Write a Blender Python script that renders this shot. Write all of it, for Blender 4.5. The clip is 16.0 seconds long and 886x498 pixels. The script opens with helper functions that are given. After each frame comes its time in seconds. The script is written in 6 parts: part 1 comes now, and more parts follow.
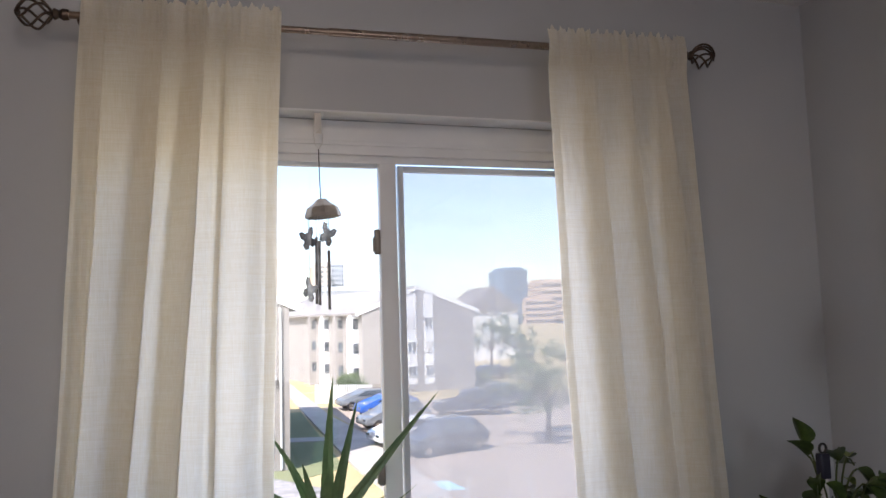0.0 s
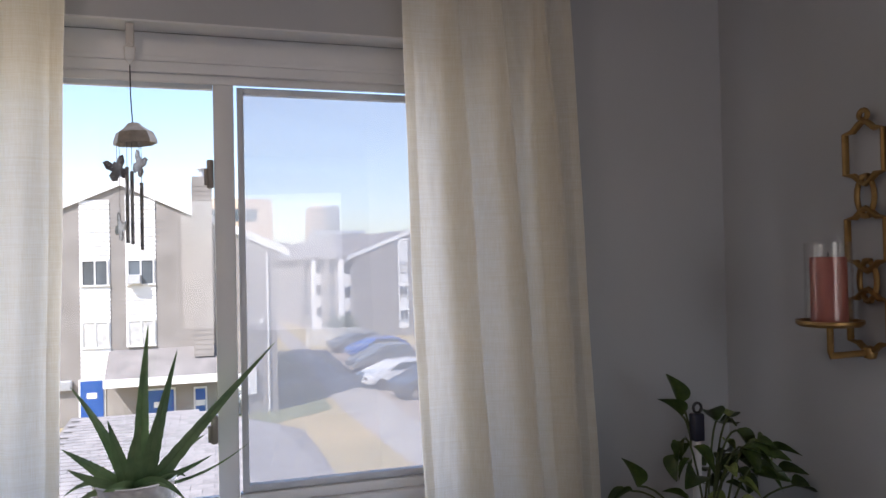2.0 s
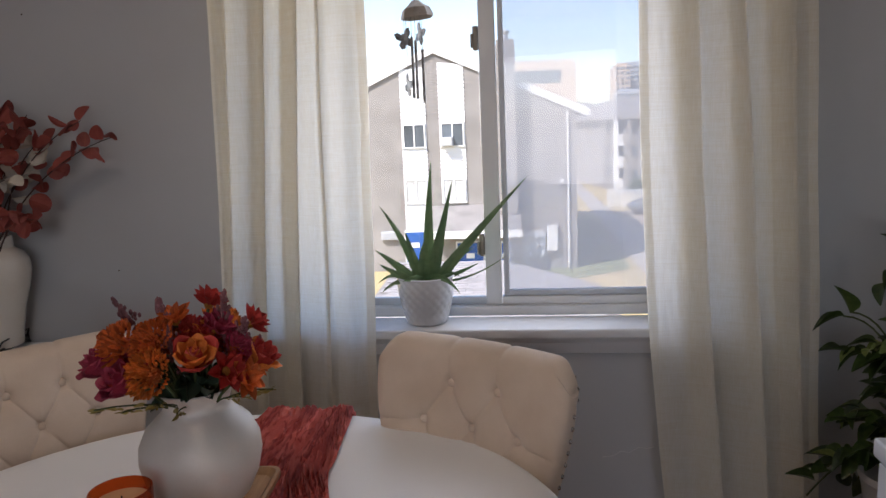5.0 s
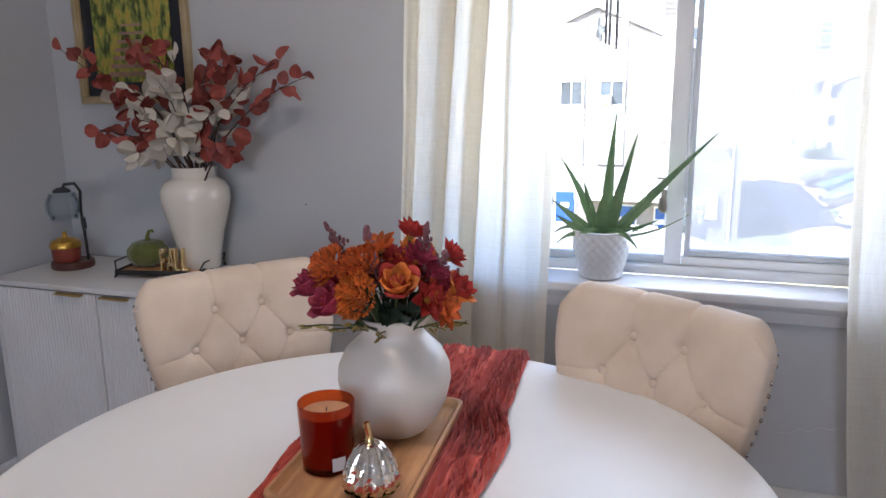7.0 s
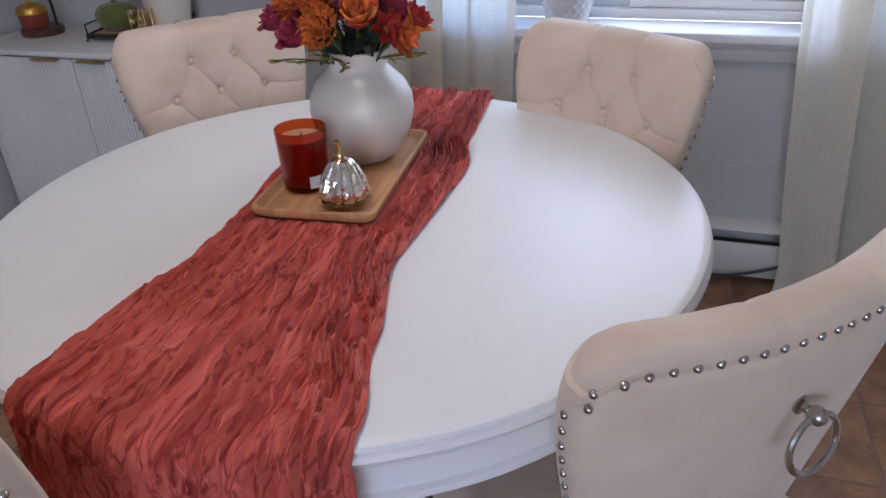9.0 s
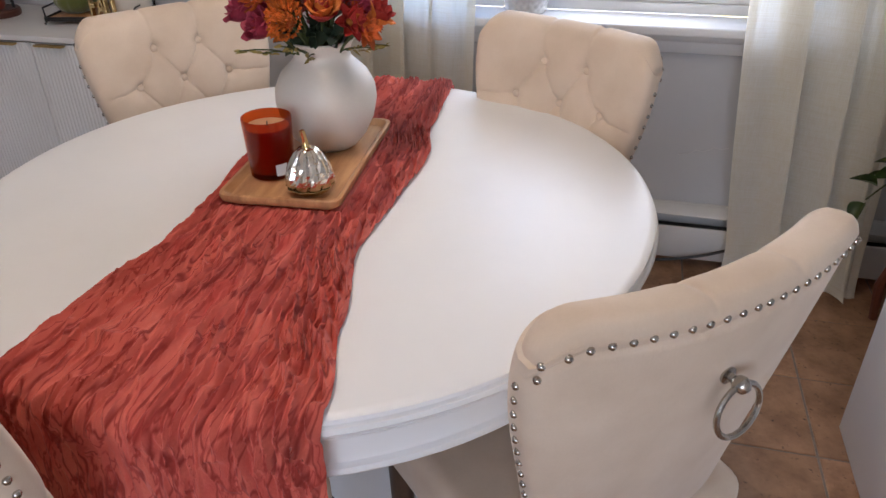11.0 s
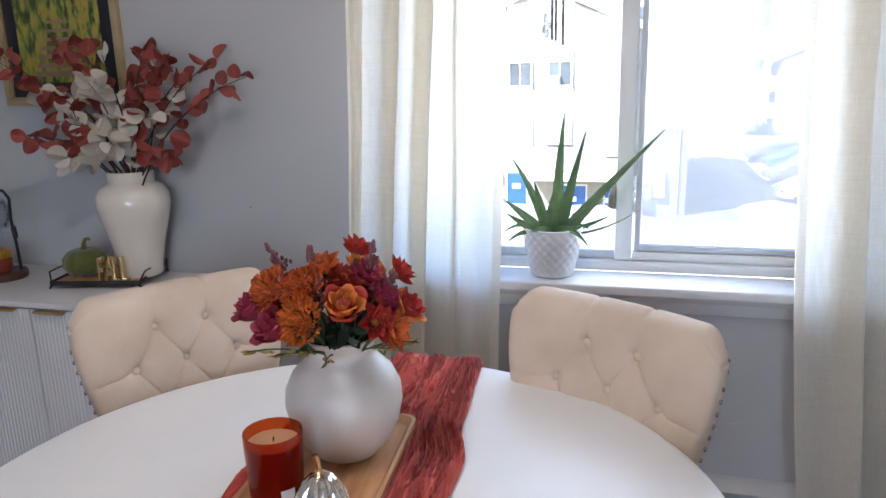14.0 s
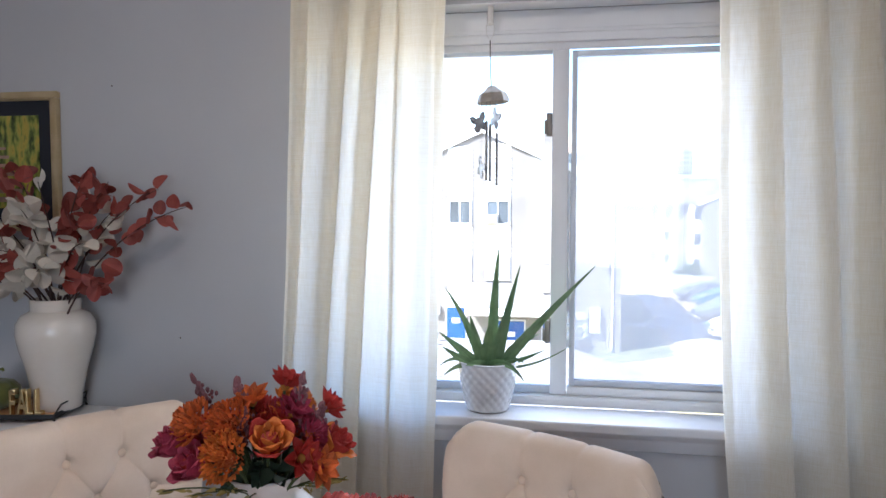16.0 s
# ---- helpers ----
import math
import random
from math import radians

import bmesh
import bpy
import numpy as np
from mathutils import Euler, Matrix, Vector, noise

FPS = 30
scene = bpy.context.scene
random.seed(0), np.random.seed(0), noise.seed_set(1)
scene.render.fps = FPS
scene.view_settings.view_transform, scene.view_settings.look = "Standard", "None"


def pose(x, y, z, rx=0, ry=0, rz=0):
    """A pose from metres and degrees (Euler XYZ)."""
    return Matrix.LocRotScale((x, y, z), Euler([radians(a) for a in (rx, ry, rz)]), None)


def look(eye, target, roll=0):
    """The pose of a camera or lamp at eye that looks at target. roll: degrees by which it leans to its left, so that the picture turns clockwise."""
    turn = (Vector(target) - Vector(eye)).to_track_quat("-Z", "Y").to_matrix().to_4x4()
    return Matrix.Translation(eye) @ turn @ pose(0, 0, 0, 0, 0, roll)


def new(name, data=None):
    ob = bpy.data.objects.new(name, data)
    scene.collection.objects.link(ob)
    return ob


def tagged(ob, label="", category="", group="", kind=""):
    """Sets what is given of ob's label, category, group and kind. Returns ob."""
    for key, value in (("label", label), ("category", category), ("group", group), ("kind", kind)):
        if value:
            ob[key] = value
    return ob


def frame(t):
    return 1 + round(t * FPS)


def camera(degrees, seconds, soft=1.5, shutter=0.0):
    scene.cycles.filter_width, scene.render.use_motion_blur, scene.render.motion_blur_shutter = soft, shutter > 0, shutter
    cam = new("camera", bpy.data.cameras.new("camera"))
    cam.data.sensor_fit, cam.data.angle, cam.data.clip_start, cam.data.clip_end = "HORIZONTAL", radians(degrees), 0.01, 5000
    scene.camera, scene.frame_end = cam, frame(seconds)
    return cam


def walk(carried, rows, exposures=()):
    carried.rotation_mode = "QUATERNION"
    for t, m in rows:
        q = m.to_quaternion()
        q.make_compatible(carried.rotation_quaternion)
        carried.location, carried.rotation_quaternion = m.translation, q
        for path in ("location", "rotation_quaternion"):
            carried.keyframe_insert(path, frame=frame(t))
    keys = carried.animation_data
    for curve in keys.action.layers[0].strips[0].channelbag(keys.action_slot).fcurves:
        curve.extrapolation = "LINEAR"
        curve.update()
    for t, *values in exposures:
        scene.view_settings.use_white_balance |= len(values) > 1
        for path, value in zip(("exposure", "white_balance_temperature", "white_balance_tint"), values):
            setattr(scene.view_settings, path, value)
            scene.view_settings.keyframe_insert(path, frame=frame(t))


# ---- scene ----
cam = camera(62.66, 16.0)
PATH = [
    (0, (0.1701, 0.351, 1.4573), (0.7832, 2.3914, 1.651), -1.7),
    (0.5, (0.3306, 0.3338, 1.4509), (0.9266, 2.3808, 1.636), -1.4),
    (1, (0.4355, 0.3221, 1.4477), (1.0668, 2.3626, 1.5868), -1.2),
    (1.5, (0.5168, 0.3638, 1.4284), (1.1567, 2.4032, 1.5215), -1.1),
    (2, (0.5981, 0.458, 1.4434), (1.2209, 2.5049, 1.4745), -1.2),
    (2.5, (0.6548, 0.4794, 1.4295), (1.208, 2.5466, 1.3878), -1.4),
    (3, (0.7426, 0.4087, 1.406), (1.1759, 2.4995, 1.2647), -1.6),
    (3.5, (0.8036, 0.3156, 1.3867), (1.0796, 2.4236, 1.1428), -2),
    (4, (0.7779, 0.2504, 1.3931), (0.8795, 2.3636, 1.0732), -2.2),
    (4.5, (0.7404, 0.1594, 1.3985), (0.6698, 2.2695, 1.0486), -2.4),
    (5, (0.7223, 0.0845, 1.3985), (0.4687, 2.1817, 1.054), -2.4),
    (5.2, (0.7223, 0.0728, 1.3931), (0.3906, 2.1603, 1.0582), -2.4),
    (7.3, (0.6281, 0.0642, 1.3653), (-0.0514, 2.0276, 0.8496), -0.5),
    (7.5, (0.6292, 0.0589, 1.3589), (-0.046, 2.0084, 0.7897), -0.4),
    (8, (0.6495, 0.0375, 1.3536), (-0.0032, 1.9399, 0.6206), -0.8),
    (8.5, (0.6923, -0.0043, 1.3386), (0.0738, 1.8286, 0.4248), -1.6),
    (9, (0.7212, -0.0599, 1.3268), (0.1445, 1.7109, 0.2729), -2.5),
    (9.2, (0.7276, -0.0824, 1.315), (0.1701, 1.6671, 0.2172), -2.6),
    (11.3, (0.7372, -0.1081, 1.3642), (0.275, 1.6724, 0.2707), -0.8),
    (11.5, (0.7308, -0.1049, 1.3664), (0.2579, 1.6874, 0.2975), -0.8),
    (12, (0.7073, -0.0856, 1.3824), (0.1969, 1.7473, 0.4012), -0.8),
    (12.5, (0.6805, -0.0364, 1.3963), (0.1359, 1.8425, 0.5307), -0.9),
    (13, (0.6591, 0.031, 1.406), (0.0984, 1.9592, 0.6645), -1.2),
    (13.5, (0.6399, 0.0803, 1.4156), (0.0856, 2.0523, 0.7961), -1.4),
    (14, (0.6292, 0.1177, 1.4199), (0.0963, 2.1272, 0.9106), -1.4),
    (14.5, (0.6356, 0.1851, 1.4252), (0.1273, 2.2256, 1.0293), -1),
    (15, (0.6356, 0.2097, 1.4317), (0.1573, 2.2748, 1.1385), -0.5),
    (15.5, (0.6377, 0.1691, 1.4274), (0.2054, 2.2556, 1.2316), -0.1),
    (16, (0.642, 0.1102, 1.4178), (0.2718, 2.2149, 1.2947), 0.1),
]
walk(cam, [(t, look(eye, target, roll)) for t, eye, target, roll in PATH], exposures=[(0.0, 1.3, 6250, 16), (2.0, 1.05, 6150, 17), (3.0, 0.97, 5750, 20), (3.5, 1.0, 5850, 20), (4.5, 1.12, 6150, 17), (5.2, 1.22, 6250, 16), (7.3, 2.25, 5650, 13), (9.2, 2.12, 5500, 15), (11.3, 2.35, 6250, 14), (12.5, 2.32, 5850, 13), (14.5, 2.25, 5600, 11), (16.0, 2.08, 5550, 12)])

# ---- world, sun, lights ----
world = bpy.data.worlds.new("sky")
scene.world = world
world.use_nodes = True
wn = world.node_tree
sky = wn.nodes.new("ShaderNodeTexSky")
sky.sky_type, sky.sun_disc = "NISHITA", False
SUN_EL, SUN_AZ = radians(50), radians(228)
sky.sun_elevation, sky.sun_rotation = SUN_EL, SUN_AZ
wn.links.new(sky.outputs[0], wn.nodes["Background"].inputs[0])
wn.nodes["Background"].inputs[1].default_value = 0.15
sun = new("sun", bpy.data.lights.new("sun", "SUN"))
sun.data.energy, sun.data.angle, sun.data.color = 4.2, radians(0.5), (1.0, 0.95, 0.87)
to_sun = Vector((math.sin(SUN_AZ) * math.cos(SUN_EL), math.cos(SUN_AZ) * math.cos(SUN_EL), math.sin(SUN_EL)))
sun.matrix_world = look((0, 0, 30), Vector((0, 0, 30)) - to_sun)
# added fill lamp, set in an added window in the wall behind the camera
back_fill = new("back_fill_lamp", bpy.data.lights.new("back_fill_lamp", "AREA"))
back_fill.data.shape, back_fill.data.size, back_fill.data.size_y = "RECTANGLE", 1.5, 1.25
back_fill.data.energy, back_fill.data.color = 5.5, (0.97, 0.97, 1.0)
back_fill.matrix_world = look((0.95, -2.66, 1.45), (-0.3, 1.0, 1.1))

# sky light in the opening of the large window
sky_day = new("window_daylight", bpy.data.lights.new("window_daylight", "AREA"))
sky_day.data.shape, sky_day.data.size, sky_day.data.size_y = "RECTANGLE", 0.62, 0.94
sky_day.data.energy, sky_day.data.color = 1.5, (0.95, 0.97, 1.0)
sky_day.matrix_world = look((0.655, 2.262, 1.37), (0.60, 0.0, 1.20))

# ---- materials ----
def nodes_of(name):
    m = bpy.data.materials.new(name)
    m.use_nodes = True
    return m, m.node_tree, m.node_tree.nodes["Principled BSDF"]


def ramp_mix(nt, fac, c1, c2):
    mix = nt.nodes.new("ShaderNodeMix")
    mix.data_type = "RGBA"
    nt.links.new(fac, mix.inputs[0])
    mix.inputs[6].default_value, mix.inputs[7].default_value = (*c1, 1), (*c2, 1)
    return mix.outputs[2]


def tex(nt, kind, scale, detail=4.0, coord="Object", stretch=(1, 1, 1)):
    tc = nt.nodes.new("ShaderNodeTexCoord")
    mp = nt.nodes.new("ShaderNodeMapping")
    mp.inputs["Scale"].default_value = stretch
    n = nt.nodes.new("ShaderNodeTex" + kind)
    n.inputs["Scale"].default_value = scale
    if "Detail" in n.inputs:
        n.inputs["Detail"].default_value = detail
    nt.links.new(tc.outputs[coord], mp.inputs[0])
    nt.links.new(mp.outputs[0], n.inputs["Vector"])
    return n.outputs["Fac"] if "Fac" in n.outputs else n.outputs[0]


def clamp_range(nt, fac, lo, hi):
    r = nt.nodes.new("ShaderNodeMapRange")
    r.inputs[1].default_value, r.inputs[2].default_value = lo, hi
    nt.links.new(fac, r.inputs[0])
    return r.outputs[0]


def bump(nt, bsdf, height, strength, dist=0.002):
    b = nt.nodes.new("ShaderNodeBump")
    b.inputs["Strength"].default_value, b.inputs["Distance"].default_value = strength, dist
    nt.links.new(height, b.inputs["Height"])
    nt.links.new(b.outputs[0], bsdf.inputs["Normal"])
    return b


def mat(name, c1, c2=None, rough=0.5, metal=0.0, scale=6.0, fine=120.0, bump_s=0.15, stretch=(1, 1, 1), spec=0.5, coat=0.0, island=0.0, objvar=0.0, bdist=0.002, sheen=0.0, trans=0.0):
    """A two-scale varied surface between the colours c1 and c2."""
    m, nt, b = nodes_of(name)
    c2 = c2 or tuple(v * 0.88 for v in c1)
    big = clamp_range(nt, tex(nt, "Noise", scale, 5, stretch=stretch), 0.3, 0.7)
    small = tex(nt, "Noise", fine, 3, stretch=stretch)
    add = nt.nodes.new("ShaderNodeMath")
    add.operation = "MULTIPLY_ADD"
    nt.links.new(small, add.inputs[0])
    add.inputs[1].default_value = 0.4
    nt.links.new(big, add.inputs[2])
    sub = clamp_range(nt, add.outputs[0], 0.2, 1.2)
    col = ramp_mix(nt, sub, c1, c2)
    if island or objvar:
        src = nt.nodes.new("ShaderNodeObjectInfo").outputs["Random"] if objvar else nt.nodes.new("ShaderNodeNewGeometry").outputs["Random Per Island"]
        hsv = nt.nodes.new("ShaderNodeHueSaturation")
        k = objvar or island
        r = nt.nodes.new("ShaderNodeMapRange")
        r.inputs[3].default_value, r.inputs[4].default_value = 1 - k, 1 + k
        nt.links.new(src, r.inputs[0])
        nt.links.new(r.outputs[0], hsv.inputs["Value"])
        nt.links.new(col, hsv.inputs["Color"])
        col = hsv.outputs[0]
    nt.links.new(col, b.inputs["Base Color"])
    b.inputs["Roughness"].default_value, b.inputs["Metallic"].default_value = rough, metal
    b.inputs["Specular IOR Level"].default_value, b.inputs["Coat Weight"].default_value = spec, coat
    b.inputs["Sheen Weight"].default_value = sheen
    b.inputs["Transmission Weight"].default_value = trans
    rr = nt.nodes.new("ShaderNodeMapRange")
    rr.inputs[3].default_value, rr.inputs[4].default_value = rough * 0.9, min(1, rough * 1.12)
    nt.links.new(big, rr.inputs[0])
    nt.links.new(rr.outputs[0], b.inputs["Roughness"])
    if bump_s:
        bump(nt, b, small, bump_s, bdist)
    return m


def leafy(name, c1, c2, rough=0.45, translucent=0.25, scale=18.0, objvar=0.2):
    """A leaf or petal, which lets some light through."""
    m = mat(name, c1, c2, rough=rough, scale=scale, fine=90, bump_s=0.2, objvar=objvar)
    nt = m.node_tree
    b = nt.nodes["Principled BSDF"]
    tr = nt.nodes.new("ShaderNodeBsdfTranslucent")
    nt.links.new(b.inputs["Base Color"].links[0].from_socket, tr.inputs[0])
    mix = nt.nodes.new("ShaderNodeMixShader")
    mix.inputs[0].default_value = translucent
    nt.links.new(b.outputs[0], mix.inputs[1])
    nt.links.new(tr.outputs[0], mix.inputs[2])
    nt.links.new(mix.outputs[0], nt.nodes["Material Output"].inputs[0])
    return m


def linen(name, c1, c2, through_share):
    m, nt, b = nodes_of(name)
    wx = tex(nt, "Noise", 1.0, 2, stretch=(700, 700, 20))
    wz = tex(nt, "Noise", 1.0, 2, stretch=(14, 14, 800))
    weave = nt.nodes.new("ShaderNodeMath")
    weave.operation = "ADD"
    nt.links.new(wx, weave.inputs[0])
    nt.links.new(wz, weave.inputs[1])
    w = clamp_range(nt, weave.outputs[0], 0.66, 1.34)
    col = ramp_mix(nt, w, c1, c2)
    nt.links.new(col, b.inputs["Base Color"])
    b.inputs["Roughness"].default_value = 0.95
    b.inputs["Specular IOR Level"].default_value = 0.1
    bump(nt, b, w, 0.25, 0.001)
    tr = nt.nodes.new("ShaderNodeBsdfTranslucent")
    nt.links.new(col, tr.inputs[0])
    mix = nt.nodes.new("ShaderNodeMixShader")
    r = nt.nodes.new("ShaderNodeMapRange")
    r.inputs[3].default_value, r.inputs[4].default_value = through_share + 0.10, through_share - 0.14
    nt.links.new(w, r.inputs[0])
    nt.links.new(r.outputs[0], mix.inputs[0])
    nt.links.new(b.outputs[0], mix.inputs[1])
    nt.links.new(tr.outputs[0], mix.inputs[2])
    nt.links.new(mix.outputs[0], nt.nodes["Material Output"].inputs[0])
    return m


def glass(name, tint=(1, 1, 1), rough=0.0, share=0.92):
    """A thin pane: clear, with a mirror share of its own."""
    m, nt, b = nodes_of(name)
    nt.nodes.remove(b)
    t = nt.nodes.new("ShaderNodeBsdfTransparent")
    t.inputs[0].default_value = (*tint, 1)
    g = nt.nodes.new("ShaderNodeBsdfGlossy")
    g.inputs["Roughness"].default_value = rough
    lw = nt.nodes.new("ShaderNodeLayerWeight")
    pw = nt.nodes.new("ShaderNodeMath")
    pw.operation = "POWER"
    pw.inputs[1].default_value = 4.0
    nt.links.new(lw.outputs["Facing"], pw.inputs[0])
    f = nt.nodes.new("ShaderNodeMapRange")
    f.inputs[3].default_value, f.inputs[4].default_value = 0.035, 0.65
    nt.links.new(pw.outputs[0], f.inputs[0])
    mix = nt.nodes.new("ShaderNodeMixShader")
    nt.links.new(f.outputs[0], mix.inputs[0])
    nt.links.new(t.outputs[0], mix.inputs[1])
    nt.links.new(g.outputs[0], mix.inputs[2])
    nt.links.new(mix.outputs[0], nt.nodes["Material Output"].inputs[0])
    return m


def screen_mesh(name):
    """Fine grey insect screen: threads that scatter light, gaps that let it pass."""
    m, nt, b = nodes_of(name)
    b.inputs["Base Color"].default_value = (0.40, 0.41, 0.46, 1)
    b.inputs["Roughness"].default_value = 0.7
    t = nt.nodes.new("ShaderNodeBsdfTransparent")
    tl = nt.nodes.new("ShaderNodeBsdfTranslucent")
    tl.inputs[0].default_value = (0.68, 0.68, 0.74, 1)
    th = nt.nodes.new("ShaderNodeMixShader")
    th.inputs[0].default_value = 0.75
    nt.links.new(b.outputs[0], th.inputs[1])
    nt.links.new(tl.outputs[0], th.inputs[2])
    wv = tex(nt, "Noise", 3.0, 2, stretch=(1, 1, 6))
    r = nt.nodes.new("ShaderNodeMapRange")
    r.inputs[3].default_value, r.inputs[4].default_value = 0.58, 0.70
    nt.links.new(wv, r.inputs[0])
    mix = nt.nodes.new("ShaderNodeMixShader")
    nt.links.new(r.outputs[0], mix.inputs[0])
    nt.links.new(t.outputs[0], mix.inputs[1])
    nt.links.new(th.outputs[0], mix.inputs[2])
    nt.links.new(mix.outputs[0], nt.nodes["Material Output"].inputs[0])
    return m


WALL = mat("wall_paint", (0.50, 0.51, 0.53), (0.46, 0.47, 0.49), rough=0.75, scale=1.6, fine=260, bump_s=0.25, bdist=0.0008)
CEIL = mat("ceiling_paint", (0.78, 0.77, 0.75), rough=0.9, scale=2, fine=160, bump_s=0.3)
TRIM = mat("trim_paint", (0.78, 0.79, 0.80), (0.72, 0.73, 0.75), rough=0.35, scale=5, fine=90, bump_s=0.06)
VINYL = mat("window_vinyl", (0.82, 0.83, 0.84), (0.76, 0.77, 0.79), rough=0.38, scale=7, fine=60, bump_s=0.04)
ALU = mat("grey_sash", (0.62, 0.65, 0.70), (0.54, 0.57, 0.62), rough=0.4, metal=0.1, scale=10, fine=80, bump_s=0.05)
GLASS = glass("window_glass")
SCREEN = screen_mesh("insect_screen")
LINEN = linen("cream_linen", (0.97, 0.95, 0.90), (0.86, 0.81, 0.70), 0.70)
BRONZE = mat("bronze_metal", (0.13, 0.095, 0.07), (0.07, 0.05, 0.04), rough=0.35, metal=0.85, scale=30)
STEEL_ROD = mat("rod_metal", (0.32, 0.25, 0.2), (0.24, 0.18, 0.14), rough=0.28, metal=0.9, scale=30)
TABLEW = mat("white_lacquer", (0.82, 0.82, 0.82), (0.78, 0.78, 0.78), rough=0.335, scale=3, fine=26, bump_s=0.05, coat=0.0)
VELVET = mat("cream_velvet", (0.69, 0.565, 0.445), (0.59, 0.465, 0.35), rough=0.85, scale=9, fine=300, bump_s=0.25, sheen=0.25, bdist=0.001)
CHROME = mat("chrome", (0.52, 0.49, 0.45), (0.40, 0.38, 0.35), rough=0.22, metal=1.0, scale=40, bump_s=0)
DARKWOOD = mat("dark_wood", (0.10, 0.06, 0.04), (0.05, 0.03, 0.02), rough=0.4, scale=8, stretch=(6, 6, 1))
TILE = mat("brown_tile", (0.44, 0.25, 0.14), (0.20, 0.10, 0.05), rough=0.42, scale=11, fine=70, bump_s=0.45, objvar=0.18, bdist=0.004)
nt = TILE.node_tree
pits = clamp_range(nt, tex(nt, "Noise", 75, 5), 0.60, 0.68)
patch = clamp_range(nt, tex(nt, "Noise", 16, 3), 0.45, 0.62)
both = nt.nodes.new("ShaderNodeMath")
both.operation = "MULTIPLY"
nt.links.new(pits, both.inputs[0])
nt.links.new(patch, both.inputs[1])
dark = nt.nodes.new("ShaderNodeMix")
dark.data_type = "RGBA"
tb = nt.nodes["Principled BSDF"].inputs["Base Color"]
nt.links.new(both.outputs[0], dark.inputs[0])
nt.links.new(tb.links[0].from_socket, dark.inputs[6])
dark.inputs[7].default_value = (0.06, 0.03, 0.018, 1)
nt.links.new(dark.outputs[2], tb)
GROUT = mat("grout", (0.26, 0.22, 0.18), (0.17, 0.14, 0.12), rough=0.9, scale=20)
HEATER = mat("heater_enamel", (0.62, 0.62, 0.61), (0.55, 0.55, 0.54), rough=0.4, scale=5, fine=70, bump_s=0.06)
BLACK = mat("black_metal", (0.02, 0.02, 0.022), (0.03, 0.03, 0.03), rough=0.4, metal=0.3, scale=20)
RUBBER = mat("black_cable", (0.03, 0.03, 0.032), rough=0.6)
# near-black that stands in for the shade inside narrow gaps
GAP_SHADE = mat("gap_shade", (0.03, 0.03, 0.03), rough=0.9)
CABW = mat("cabinet_white", (0.70, 0.69, 0.68), (0.64, 0.63, 0.62), rough=0.4, scale=4, fine=80, bump_s=0.05)
BRASS = mat("brushed_brass", (0.62, 0.43, 0.17), (0.45, 0.30, 0.10), rough=0.32, metal=0.9, scale=20)
OLDGOLD = mat("antique_gold", (0.42, 0.26, 0.10), (0.28, 0.16, 0.055), rough=0.4, metal=0.8, scale=25, fine=120, bump_s=0.15)

# ---- mesh helpers ----
def thing(name, m=None, label="", category="", group=""):
    ob = new(name)
    ob.empty_display_size = 0.05
    if m is not None:
        ob.matrix_basis = m
    return tagged(ob, label, category, group)


def finish(bm, name, material, smooth=True):
    bmesh.ops.recalc_face_normals(bm, faces=bm.faces)
    me = bpy.data.meshes.new(name)
    bm.to_mesh(me)
    bm.free()
    me.materials.append(material)
    if smooth:
        me.shade_smooth()
        me.set_sharp_from_angle(angle=radians(38))
    return me


def part(name, bm, material, parent=None, label="", smooth=True, m=None):
    ob = new(name, finish(bm, name, material, smooth) if isinstance(bm, bmesh.types.BMesh) else bm)
    ob.parent = parent
    if m is not None:
        ob.matrix_basis = m
    return tagged(ob, label)


def solo(name, bm, material, label="", category="", kind="", smooth=True, m=None, group=""):
    ob = part(name, bm, material, None, "", smooth, m)
    return tagged(ob, label, category, group, kind)


def box(x0, x1, y0, y1, z0, z1, bev=0.0, bm=None, seg=2):
    bm = bm or bmesh.new()
    r = bmesh.ops.create_cube(bm, size=1)
    vs = r["verts"]
    for v in vs:
        v.co = Vector(((x0 + x1) / 2 + v.co.x * (x1 - x0), (y0 + y1) / 2 + v.co.y * (y1 - y0), (z0 + z1) / 2 + v.co.z * (z1 - z0)))
    if bev:
        es = list({e for v in vs for e in v.link_edges})
        bmesh.ops.bevel(bm, geom=es, offset=bev, segments=seg, profile=0.5, affect="EDGES")
    return bm


def lathe(profile, n=48, bm=None, wob=None):
    """Turns (radius, z) pairs round the z axis."""
    bm = bm or bmesh.new()
    rings = []
    for r, z in profile:
        if r < 1e-5:
            rings.append([bm.verts.new((0, 0, z))])
        else:
            ring = []
            for i in range(n):
                a = 2 * math.pi * i / n
                k = wob(a, z) if wob else 1.0
                ring.append(bm.verts.new((r * k * math.cos(a), r * k * math.sin(a), z)))
            rings.append(ring)
    for a, b in zip(rings, rings[1:]):
        for i in range(n):
            j = (i + 1) % n
            if len(a) == 1 and len(b) == 1:
                continue
            if len(a) == 1:
                bm.faces.new((a[0], b[i], b[j]))
            elif len(b) == 1:
                bm.faces.new((a[i], a[j], b[0]))
            else:
                bm.faces.new((a[i], a[j], b[j], b[i]))
    return bm


